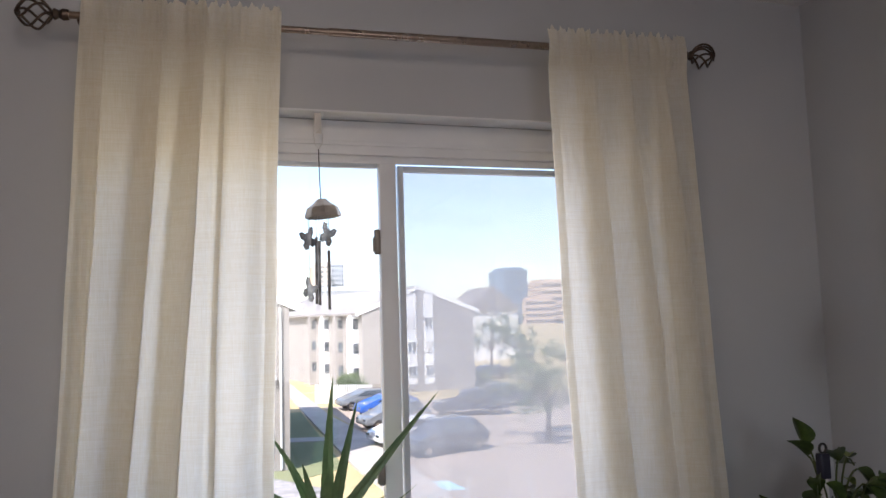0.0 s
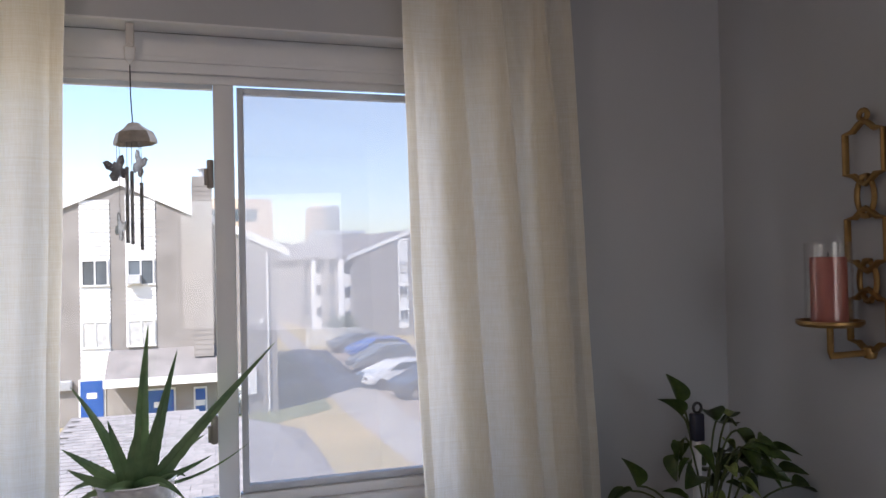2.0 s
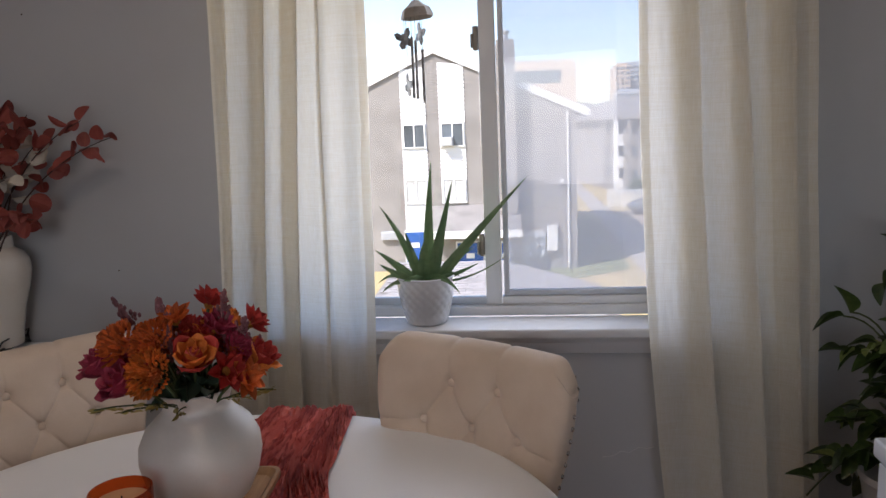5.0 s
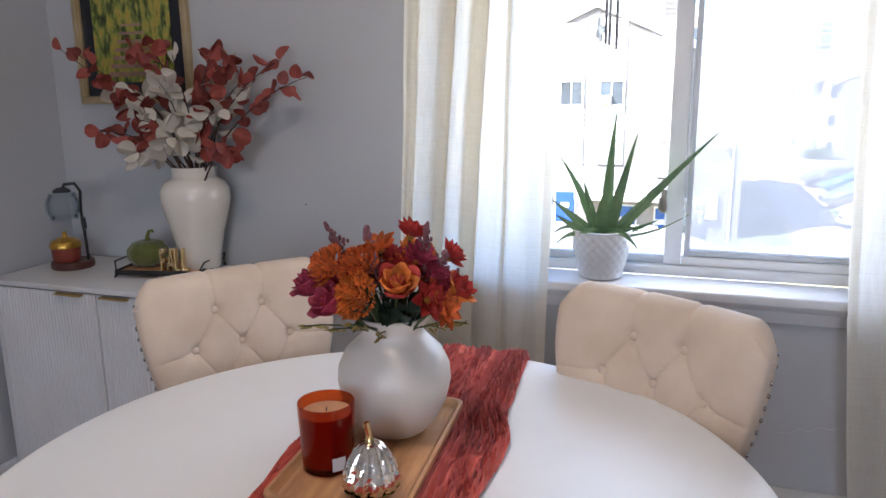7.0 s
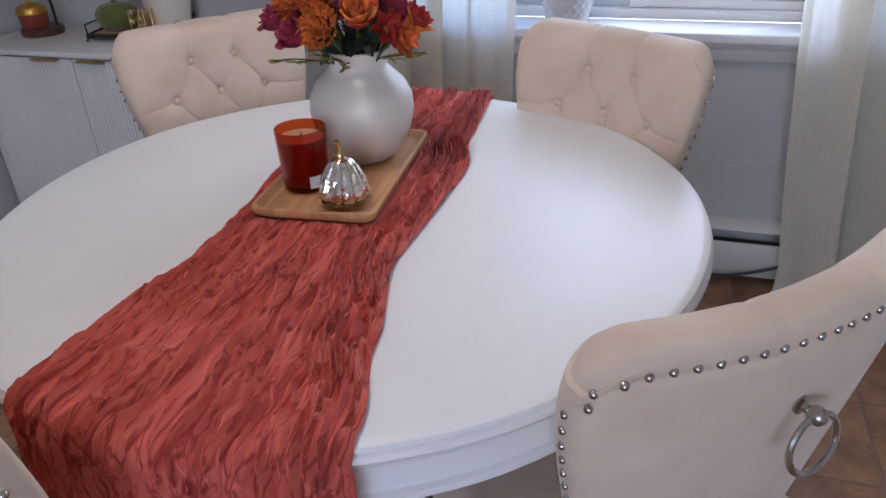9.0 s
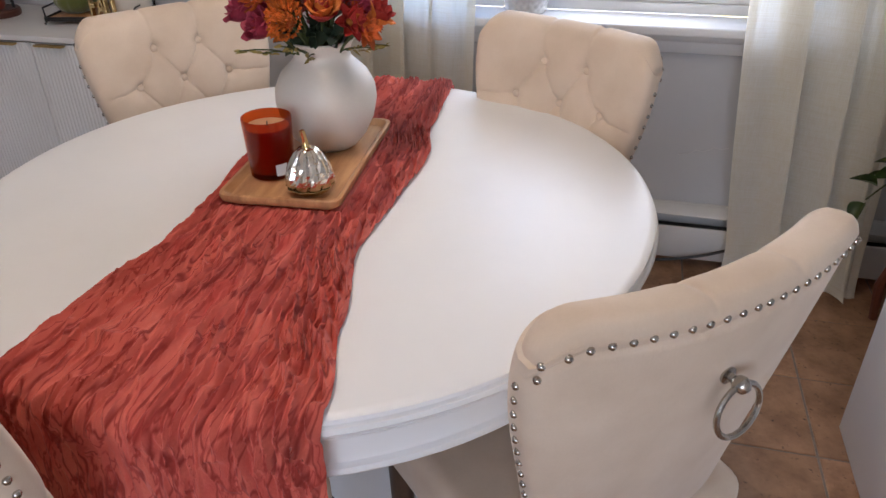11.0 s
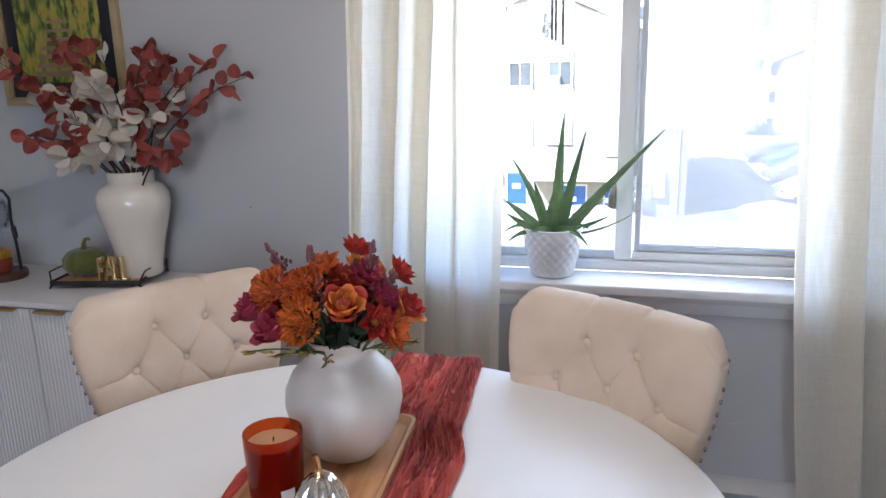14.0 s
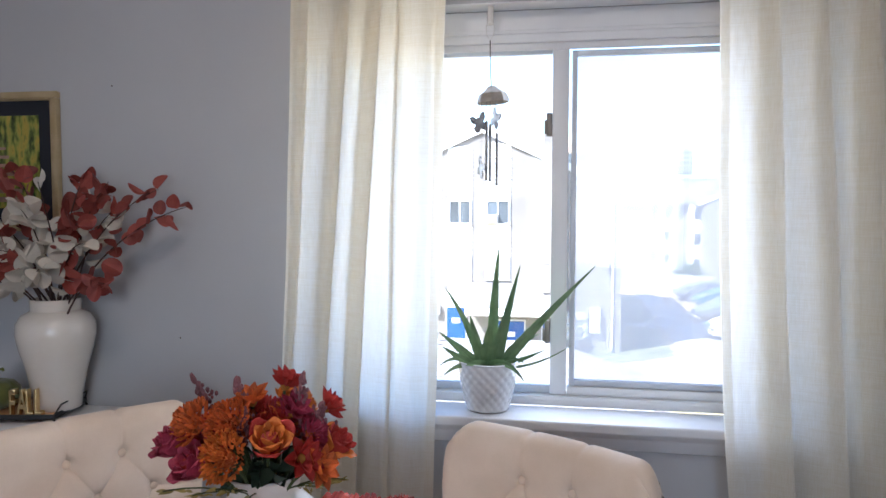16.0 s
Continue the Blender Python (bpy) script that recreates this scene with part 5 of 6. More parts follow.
for dx, z0, z1, dy in ((-0.009, 1.668, 1.495, 0.0), (0.0, 1.66, 1.493, 0.012), (0.022, 1.632, 1.48, -0.008)):
    part("tube", tube([(dx, HY + dy, z0), (dx, HY + dy, z1)], 0.0042, 12), PEWTER, chime)
    part("wire", tube([(dx, HY + dy, 1.725), (dx, HY + dy, z0)], 0.0007, 4), PEWTER, chime)


PEWTER_LIGHT = mat("pewter_light", (0.35, 0.34, 0.33), rough=0.4, metal=0.6)


def butterfly(x, z, turn, y=0.0):
    outl = [(0, -0.012), (0.008, -0.020), (0.018, -0.018), (0.021, -0.006), (0.012, 0.0), (0.022, 0.008), (0.024, 0.022), (0.014, 0.022), (0.004, 0.012), (0, 0.016), (-0.004, 0.012), (-0.014, 0.022), (-0.024, 0.022), (-0.022, 0.008), (-0.012, 0.0), (-0.021, -0.006), (-0.018, -0.018), (-0.008, -0.020)]
    b = part("butterfly", prism(outl, -0.001, 0.001), PEWTER, chime, "pierced pewter butterfly", smooth=False, m=Matrix.Translation((x, HY + y, z)) @ Matrix.Rotation(radians(turn), 4, "Z") @ Matrix.Rotation(radians(90), 4, "X") @ Matrix.Rotation(radians(turn * 0.5), 4, "Z") @ Matrix.Scale(1.2, 4))
    for s in (-1, 1):
        for px, pz in ((0.015, 0.013), (0.010, 0.007), (0.013, -0.009), (0.018, 0.017)):
            part("wing_cell", prism([(s * px - 0.002, pz - 0.0012), (s * px + 0.002, pz - 0.0012), (s * px + 0.002, pz + 0.0012), (s * px - 0.002, pz + 0.0012)], -0.0014, 0.0014), PEWTER_LIGHT, b, smooth=False)
    part("wire", tube([(x, HY + y, 1.725), (x, HY + y, z + 0.012)], 0.0007, 4), PEWTER, chime)


butterfly(-0.030, 1.662, 46)
butterfly(0.018, 1.672, -58, -0.01)
butterfly(-0.026, 1.530, -62, 0.01)

# ---- aloe on the sill ----
POTW = mat("white_glaze", (0.72, 0.73, 0.74), (0.66, 0.67, 0.69), rough=0.22, scale=6, coat=0.4, bump_s=0.03)
pot = thing("flower_pot", pose(0.403, 2.250, WZ0) @ Matrix.Diagonal((1.07, 1.07, 1.02, 1)), "white dimpled ceramic flower pot on the window sill", "flower pot")
prof = [(0, 0), (0.050, 0), (0.058, 0.004)]
for k in range(1, 46):
    z = 0.004 + 0.138 * k / 45
    t = z / 0.142
    prof.append((0.058 + 0.026 * math.sin(t * 1.45), z))
prof += [(0.0845, 0.144), (0.0815, 0.146), (0.078, 0.142), (0.074, 0.12), (0, 0.118)]


def dimple(a, z):
    if z < 0.006 or z > 0.139:
        return 1.0
    row = z / 0.0145
    return 1.0 - 0.042 * (0.5 + 0.5 * math.cos(18 * a) * math.cos(math.pi * row)) ** 1.5


part("pot_body", lathe(prof, 176, wob=dimple), POTW, pot)
part("soil", lathe([(0, 0.13), (0.0765, 0.126), (0.0745, 0.121)], 24), mat("soil", (0.05, 0.035, 0.025), (0.02, 0.015, 0.01), rough=0.95, scale=60, bump_s=0.8), pot)
ALOE = leafy("aloe_green", (0.22, 0.33, 0.15), (0.08, 0.17, 0.07), 0.35, 0.12, scale=14, objvar=0.15)
aloe = thing("aloe_plant", pose(0.403, 2.250, WZ0 + 0.128), "green aloe with long toothed leaves in the white pot", "plant")


def aloe_leaf(root, mid, tip, w, thick=0.35):
    pts = bez(root, mid, tip, 22)
    bm = bmesh.new()
    rings = []
    face = Vector((0.2, -0.95, 0.35)).normalized()
    for i, p in enumerate(pts):
        t = i / 22
        d = (pts[min(i + 1, 22)] - pts[max(i - 1, 0)]).normalized()
        sidev = d.cross(face).normalized()
        nrm = sidev.cross(d).normalized()
        ww = (w * 1.28 if w > 0.006 else w) * (1 - t) ** 0.8 * (0.85 + 0.5 * t * (1 - t)) + 0.0004
        tooth = 1.0 + (0.14 if i % 2 else 0.0) * (1 - t)
        ring = [p + sidev * ww * tooth, p - nrm * ww * thick * 1.1 + sidev * ww * 0.5, p - nrm * ww * thick * 1.35, p - nrm * ww * thick * 1.1 - sidev * ww * 0.5, p - sidev * ww * tooth, p + nrm * ww * 0.02 - sidev * ww * 0.4, p - nrm * ww * 0.12, p + nrm * ww * 0.02 + sidev * ww * 0.4]
        rings.append([bm.verts.new(q) for q in ring])
    for a, b in zip(rings, rings[1:]):
        for k in range(8):
            bm.faces.new((a[k], a[(k + 1) % 8], b[(k + 1) % 8], b[k]))
    bm.faces.new(rings[0][::-1])
    bm.faces.new(rings[-1])
    part("leaf", bm, ALOE, aloe)


for root, mid, tip, w in (((0.012, 0, -0.01), (0.012, 0.0, 0.18), (0.032, 0.0, 0.366), 0.017), ((0.02, -0.005, -0.01), (0.05, -0.01, 0.14), (0.094, -0.005, 0.306), 0.016), ((0.025, -0.01, -0.01), (0.12, -0.01, 0.11), (0.316, 0.01, 0.311), 0.016), ((0.025, 0.005, -0.01), (0.11, 0.02, 0.08), (0.272, 0.02, 0.268), 0.013), ((-0.012, 0, -0.01), (-0.055, 0.0, 0.13), (-0.132, 0.0, 0.236), 0.013), ((-0.01, -0.015, -0.01), (-0.03, -0.03, 0.08), (-0.052, -0.03, 0.16), 0.016), ((-0.02, -0.01, -0.005), (-0.08, -0.03, 0.06), (-0.145, -0.03, 0.105), 0.015), ((-0.02, -0.02, -0.005), (-0.085, -0.05, 0.035), (-0.13, -0.05, 0.065), 0.013), ((0.0, -0.02, -0.005), (0.0, -0.06, 0.10), (0.018, -0.05, 0.15), 0.018), ((0.02, -0.02, -0.01), (0.035, -0.04, 0.10), (0.062, -0.03, 0.20), 0.015), ((0.0, -0.03, 0.0), (0.06, -0.085, 0.06), (0.112, -0.07, -0.025), 0.012), ((0.03, 0.0, 0.0), (0.10, 0.01, 0.02), (0.165, 0.0, 0.055), 0.008), ((0.03, -0.01, 0.0), (0.14, -0.02, 0.0), (0.248, 0.0, 0.075), 0.0045), ((-0.02, -0.02, 0.0), (-0.08, -0.06, 0.03), (-0.125, -0.06, -0.02), 0.009), ((-0.02, -0.01, 0.005), (-0.09, -0.03, 0.05), (-0.14, -0.04, 0.005), 0.008), ((0.0, -0.03, 0.0), (-0.02, -0.085, 0.035), (-0.055, -0.09, 0.02), 0.015), ((0.025, -0.02, 0.0), (0.07, -0.03, 0.05), (0.11, -0.03, 0.02), 0.010), ((0.02, 0.01, 0.0), (0.08, 0.02, 0.06), (0.15, 0.02, 0.10), 0.010)):
    aloe_leaf(root, mid, tip, w)

# ---- pothos in the corner ----
stand = thing("plant_stand", pose(1.67, 1.93, 0), "dark red-brown wooden plant stand on the tiles", "plant stand")
part("top", lathe([(0, 0.28), (0.14, 0.28), (0.145, 0.29), (0.14, 0.30), (0, 0.30)], 32), DARKWOOD, stand)
for k in range(3):
    a = k * 2.094 + 0.6
    part("leg", tube([(0.10 * math.cos(a), 0.10 * math.sin(a), 0.28), (0.13 * math.cos(a), 0.13 * math.sin(a), 0.12), (0.12 * math.cos(a), 0.12 * math.sin(a), 0.0)], [0.014, 0.017, 0.012], 8), mat("red_brown_wood", (0.16, 0.05, 0.03), (0.10, 0.03, 0.02), rough=0.35), stand)
pp = thing("flower_pot", pose(1.67, 1.93, 0.30), "plain white plant pot half hidden by leaves", "flower pot")
part("pot_body", lathe([(0, 0), (0.085, 0), (0.09, 0.005), (0.115, 0.17), (0.12, 0.175), (0.12, 0.195), (0.11, 0.195), (0.105, 0.17), (0, 0.165)], 40), CABW, pp)
stick = thing("plant_stake", pose(1.655, 1.93, 0.46), "white plastic plant stake with a dark blue cap", "stake")
part("pole", tube([(0, 0, 0), (0.004, 0, 0.55)], 0.0105, 14), CABW, stick)
part("cap", box(-0.008, 0.020, -0.012, 0.012, 0.545, 0.610, 0.004), mat("navy_plastic", (0.012, 0.012, 0.03), rough=0.4), stick, "dark blue cap")
part("cap_loop", tube([(0.008 + 0.011 * math.cos(2 * math.pi * k / 12), 0, 0.622 + 0.012 * math.sin(2 * math.pi * k / 12)) for k in range(12)], 0.0035, 6, closed=True), BLACK, stick)
POTH = leafy("pothos_green", (0.075, 0.115, 0.025), (0.025, 0.05, 0.014), 0.35, 0.2, scale=22, objvar=0.35)
POTHY = leafy("pothos_light", (0.32, 0.36, 0.12), (0.12, 0.18, 0.04), 0.4, 0.25, scale=30, objvar=0.2)
MP, MPY = leaf_mesh("leaf", POTH, 0.100, 0.066, 0.7, 0.62, 5, 9, -0.22), leaf_mesh("leaf", POTHY, 0.080, 0.055, 0.7, 0.62, 5, 9, -0.22)
poth = thing("pothos_plant", pose(1.67, 1.93, 0.47), "trailing green pothos climbing its white stake", "plant")
rnd = random.Random(21)
for i in range(54):
    a = rnd.uniform(0, 6.28)
    reach = rnd.uniform(0.06, 0.17)
    hi = rnd.uniform(0.05, 0.56)
    if i % 3 == 0:
        hi = rnd.uniform(-0.25, 0.08)
        reach = rnd.uniform(0.15, 0.25)
    mid = (0.4 * reach * math.cos(a), 0.4 * reach * math.sin(a), max(hi * 1.25, 0.15))
    tip = (reach * math.cos(a), reach * 0.8 * math.sin(a), hi)
    pts = bez((rnd.uniform(-0.03, 0.03), rnd.uniform(-0.03, 0.03), 0.0), mid, tip, 10)
    part("vine", tube(pts, 0.0026, 5), STEMG, poth)
    for k in range(4, 11, 1):
        d = Vector((math.cos(a + rnd.uniform(-1.4, 1.4)), math.sin(a + rnd.uniform(-1.4, 1.4)), rnd.uniform(-0.7, 0.35)))
        q = pts[k] + d.normalized() * 0.012
        q.x = min(q.x, 0.29)
        part("leaf", MPY if rnd.random() < 0.16 else MP, None, poth, m=aim(q, d, rnd.uniform(-0.7, 0.7), rnd.uniform(0.45, 0.82)))
for tip, ln in (((-0.16, 0.02, 0.44), (-0.3, 0, 0.85)), ((-0.175, 0.02, 0.43), (-0.95, 0, -0.25)), ((-0.035, 0.03, 0.62), (-0.25, 0, 0.9)), ((-0.03, 0.03, 0.59), (-0.5, 0, 0.5)), ((0.26, 0.0, 0.40), (0.9, -0.1, -0.15)), ((0.10, 0.0, 0.55), (0.3, -0.3, -0.5)), ((0.07, 0.03, 0.57), (-0.3, -0.2, 0.3))):
    part("vine", tube(bez((0, 0, 0.1), (tip[0] * 0.3, 0, tip[2]), tip, 10), 0.0026, 5), STEMG, poth)
    part("leaf", MP, None, poth, m=aim(tip, ln, 0.3, 0.8))

# ---- white cabinet at the right ----
wc = thing("white_cabinet", None, "plain white storage cabinet with an overhanging lid", "cabinet")
WHITEB = mat("white_enamel", (0.74, 0.75, 0.78), (0.70, 0.71, 0.74), rough=0.3, scale=3, coat=0.2, bump_s=0.02)
part("lid", box(1.352, XR - 0.02, 0.55, 1.452, 0.762, 0.800, 0.006, seg=3), WHITEB, wc)
part("body", box(1.360, XR - 0.02, 0.555, 1.445, 0.012, 0.754, 0.005), WHITEB, wc)
# dark slab under the lid: the gap's shade put into a solid part
part("lid_gap_shade", box(1.37, XR - 0.03, 0.57, 1.435, 0.754, 0.762), GAP_SHADE, wc, smooth=False)
for x in (1.39, 1.93):
    for y in (0.6, 1.41):
        part("foot", lathe([(0, 0), (0.018, 0), (0.018, 0.013), (0, 0.013)], 12), BLACK, wc, m=pose(x, y, 0))

# ---- cable and crack ----
solo("cable", tube(bez((0.5, 2.145, 0.006), (0.95, 2.12, 0.004), (1.16, 2.150, 0.105), 16), 0.005, 6), RUBBER, "black cable lying along the baseboard heater", "cable")
pts = [(0.93, 0.385), (0.965, 0.39), (0.985, 0.405), (1.01, 0.40), (1.04, 0.418), (1.065, 0.414), (1.085, 0.42)]
solo("wall_crack", tube([(x, YW - 0.0005, z) for x, z in pts], 0.0016, 5), mat("crack_paint", (0.62, 0.62, 0.63), rough=0.9), "raised flaking paint crack in the grey wall", "crack")

# ---- outdoors ----
G = -5.4
GRASS = mat("dry_grass", (0.46, 0.36, 0.19), (0.32, 0.26, 0.13), rough=0.95, scale=0.25, fine=9, bump_s=0.4, bdist=0.03)
GREEN = mat("shaded_lawn", (0.19, 0.20, 0.10), (0.13, 0.15, 0.07), rough=0.95, scale=0.4, fine=9, bump_s=0.4, bdist=0.03)
ASPHALT = mat("asphalt", (0.36, 0.29, 0.235), (0.28, 0.235, 0.19), rough=0.9, scale=0.3, fine=12, bump_s=0.2)
CONCRETE = mat("concrete", (0.42, 0.385, 0.345), (0.33, 0.305, 0.275), rough=0.9, scale=0.6, fine=14)
BRICK = mat("grey_brick", (0.30, 0.28, 0.26), (0.22, 0.205, 0.19), rough=0.9, scale=0.8, fine=8, bump_s=0.3)
SIDING = mat("white_siding", (0.74, 0.74, 0.73), (0.66, 0.66, 0.65), rough=0.7, scale=0.7, fine=10)
SHINGLE = mat("grey_shingles", (0.24, 0.225, 0.215), (0.16, 0.15, 0.145), rough=0.95, scale=1.2, fine=10, bump_s=0.4)
BLUEDOOR = mat("blue_door", (0.02, 0.09, 0.33), (0.015, 0.07, 0.27), rough=0.5, scale=2)
DARKGLASS = mat("dark_window", (0.10, 0.12, 0.14), (0.05, 0.06, 0.07), rough=0.08, scale=0.8, fine=3, bump_s=0, objvar=0.5)
CURT = mat("window_curtain", (0.55, 0.54, 0.52), (0.4, 0.4, 0.39), rough=0.9, scale=4)
METERM = mat("meter_grey", (0.45, 0.46, 0.47), rough=0.6)

solo("ground", sheet(4, 4, lambda u, v: (-2500 + 5000 * u, 4 + 2500 * v, G)), GRASS, "dry yellow grass around the apartment blocks", "ground", "structure", smooth=False)
solo("road", prism([(8.25, 24.5), (8.3, 40), (7.3, 58), (60, 58), (60, 24.5)], G - 0.2, G + 0.012), ASPHALT, "sunlit pale parking lot asphalt", "parking lot", "structure", smooth=False)
solo("pavement", prism([(6.7, 22), (8.2, 22), (8.25, 40), (7.15, 52), (6.8, 72), (6.6, 91), (5.3, 91), (5.5, 72), (5.65, 50), (5.8, 34)], G - 0.2, G + 0.13), CONCRETE, "pale concrete footpath with raised kerb", "pavement", "structure", smooth=False)
solo("lawn", prism([(1.0, 31), (5.4, 34.5), (5.5, 56), (-2, 56), (-2, 38)], G - 0.1, G + 0.02), GREEN, "green lawn patch beside the path", "lawn", "structure", smooth=False)
solo("cross_path", prism([(-3, 44.2), (5.6, 42.2), (5.7, 43.6), (-3, 45.6)], G - 0.2, G + 0.04), CONCRETE, "concrete cross path over the lawn", "path", "structure", smooth=False)
bm = bmesh.new()
for i in range(7):
    prism([(8.2 + i * 2.6, 25.5), (8.35 + i * 2.6, 25.5), (10.2 + i * 2.6, 30.5), (10.05 + i * 2.6, 30.5)], G, G + 0.016, bm)
solo("parking_lines", bm, CONCRETE, "worn painted parking bay lines", "road marking", "structure", smooth=False)
solo("bay_marking", prism([(8.0, 28.6), (9.3, 28.2), (9.0, 30.0), (7.9, 30.3)], G, G + 0.018), mat("faded_blue", (0.25, 0.50, 0.62), (0.35, 0.50, 0.55), rough=0.9, scale=2), "faded blue painted parking bay", "road marking", "structure", smooth=False)


def brick_wall(bm, x0, x1, z0, z1, y, course=0.105, depth=0.006):
    """Courses of brick as low ledges proud of the wall."""
    z = z0
    while z + course < z1:
        box(x0, x1, y - depth, y, z + 0.014, z + course, 0, bm)
        z += course


def ext_window(parent, x0, x1, z0, z1, y, curtains=False):
    w = part("window", box(x0 - 0.05, x1 + 0.05, y - 0.06, y - 0.01, z0 - 0.06, z0, 0), SIDING, parent, "white framed window")
    bm = box(x0, x0 + 0.06, y - 0.05, y, z0, z1)
    box(x1 - 0.06, x1, y - 0.05, y, z0, z1, 0, bm)
    box(x0 + 0.06, x1 - 0.06, y - 0.05, y, z1 - 0.06, z1, 0, bm)
    box((x0 + x1) / 2 - 0.03, (x0 + x1) / 2 + 0.03, y - 0.05, y, z0, z1 - 0.06, 0, bm)
    part("frame", bm, SIDING, w, smooth=False)
    for a, b in ((x0 + 0.06, (x0 + x1) / 2 - 0.03), ((x0 + x1) / 2 + 0.03, x1 - 0.06)):
        part("pane", box(a, b, y - 0.02, y - 0.004, z0, z1 - 0.06), CURT if curtains else DARKGLASS, w, smooth=False)
    return w


def gable_house(name, label, x0, x1, xa, y, deep, ze, za, strips, floors, lean=0.0):
    """A block with its gable end at y: eaves at ze, ridge at xa, za. strips: white panels with windows."""
    h = thing(name, None, label, "apartment building", "apartment buildings outside")
    outline = [(x0, G), (x1, G), (x1, ze), (xa, za), (x0, ze)]
    bm = bmesh.new()
    a = [bm.verts.new((x, y, z)) for x, z in outline]
    b = [bm.verts.new((x + lean, y + deep, z)) for x, z in outline]
    bm.faces.new(a)
    bm.faces.new(b[::-1])
    for i in range(5):
        bm.faces.new((a[i], a[(i + 1) % 5], b[(i + 1) % 5], b[i]))
    part("wall", bm, BRICK, h, smooth=False)
    for xs, zs, nm in (((x0 - 0.6, xa), (ze - 0.23, za), "roof"), ((xa, x1 + 0.6), (za, ze - 0.23), "roof")):
        bm = bmesh.new()
        q = [bm.verts.new((xx, yy + d, zz + e)) for e in (0.02, 0.24) for (xx, zz, yy, d) in ((xs[0], zs[0], y, -0.05), (xs[1], zs[1], y, -0.05), (xs[1] + lean, zs[1], y, deep), (xs[0] + lean, zs[0], y, deep))]
        for f in ((0, 1, 2, 3), (4, 5, 6, 7), (0, 1, 5, 4), (1, 2, 6, 5), (2, 3, 7, 6), (3, 0, 4, 7)):
            bm.faces.new([q[i] for i in f])
        r = part(nm, bm, SHINGLE, h, smooth=False)
        bm = bmesh.new()
        q = [bm.verts.new((xx, yy, zz + e)) for e in (-0.12, 0.26) for (xx, zz, yy) in ((xs[0], zs[0], y - 0.11), (xs[1], zs[1], y - 0.11), (xs[1], zs[1], y - 0.05), (xs[0], zs[0], y - 0.05))]
        for f in ((0, 1, 2, 3), (4, 5, 6, 7), (0, 1, 5, 4), (1, 2, 6, 5), (2, 3, 7, 6), (3, 0, 4, 7)):
            bm.faces.new([q[i] for i in f])
        part("fascia", bm, SIDING, r, smooth=False)
    for s0, s1, zb in strips:
        def roof_z(x):
            return ze + (za - ze) * ((x - x0) / (xa - x0) if x < xa else (x1 - x) / (x1 - xa))
        bm = bmesh.new()
        z = zb
        while z < max(roof_z(s0), roof_z(s1)) - 0.1:
            zt = min(z + 0.2, 99)
            tl, tr = min(zt, roof_z(s0) - 0.05), min(zt, roof_z(s1) - 0.05)
            if tl > z and tr > z:
                q = [bm.verts.new(p) for p in ((s0, y - 0.05, z), (s1, y - 0.05, z), (s1, y - 0.02, tr), (s0, y - 0.02, tl), (s0, y, z), (s1, y, z), (s1, y, tr), (s0, y, tl))]
                for f in ((0, 1, 2, 3), (0, 1, 5, 4), (1, 2, 6, 5), (3, 0, 4, 7), (2, 3, 7, 6)):
                    bm.faces.new([q[i] for i in f])
            z = zt
        part("siding_strip", bm, SIDING, h, "white lap siding strip", smooth=False)
        for k, (wz0, wz1) in enumerate(floors):
            if wz0 > zb:
                ext_window(h, s0 + 0.06, s1 - 0.06, wz0, wz1, y - 0.05, (k + int(s0 * 10)) % 3 == 0)
    return h


hA = gable_house("apartment_building", "grey brick apartment block with white siding strips and gable roof", -10.3, 3.0, -3.6, 35.0, 18, 2.1, 5.10, [(-5.26, -4.06, -3.45), (-3.43, -2.20, -2.05)], [(0.66, 1.74), (-2.03, -0.91)])
bm = bmesh.new()
for a, b, lo, hi in ((-10.3, -5.26, G, 2.1), (-4.06, -3.43, G, 4.8), (-2.20, -0.62, -1.9, 3.6), (0.2, 3.0, G, 2.1)):
    brick_wall(bm, a, b, lo, hi, 35.0)
tagged(part("brick_facing", bm, BRICK, hA, smooth=False), kind="stuff")
ch = part("chimney", box(-0.62, 0.20, 34.35, 35.2, -2.6, 5.35), BRICK, hA, "grey brick chimney", smooth=False)
bm = bmesh.new()
for i in range(36):
    box(-0.635, 0.215, 34.335, 35.1, -2.5 + i * 0.212, -2.32 + i * 0.212, 0, bm)
tagged(part("chimney_courses", bm, BRICK, ch, smooth=False), kind="stuff")
part("flue", turned(lathe([(0, 0), (0.14, 0), (0.14, 0.35), (0.22, 0.35), (0.22, 0.42), (0, 0.5)], 16), Matrix.Translation((-0.2, 34.8, 5.35))), METERM, ch, "metal flue cap")
porch = part("entry_canopy", prism([(33.6, -3.55), (35.0, -3.55), (35.0, -2.2), (33.6, -3.3)], -4.15, 0.35), SHINGLE, hA, "shingled canopy over the entry", smooth=False)
turned_me = porch.data
turned_me.transform(SIDEWAYS)
part("canopy_fascia", box(-4.2, 0.4, 33.5, 33.6, -3.62, -3.28), SIDING, porch, "white fascia board", smooth=False)
for x0, x1, z1, nm in ((-5.28, -4.38, -3.47, "door"), (-2.77, -1.53, -4.06, "door"), (-0.62, -0.2, -4.1, "door")):
    d = part(nm, box(x0, x1, 34.9, 34.99, G, z1), BLUEDOOR, hA, "blue entry door", smooth=False)
    part("door_frame", box(x0 - 0.08, x1 + 0.08, 34.95, 34.995, G, z1 + 0.08), SIDING, d, smooth=False)
    part("notice", box((x0 + x1) / 2 - 0.2, (x0 + x1) / 2 + 0.2, 34.88, 34.9, z1 - 0.75, z1 - 0.5), SIDING, d, "small white notice", smooth=False)
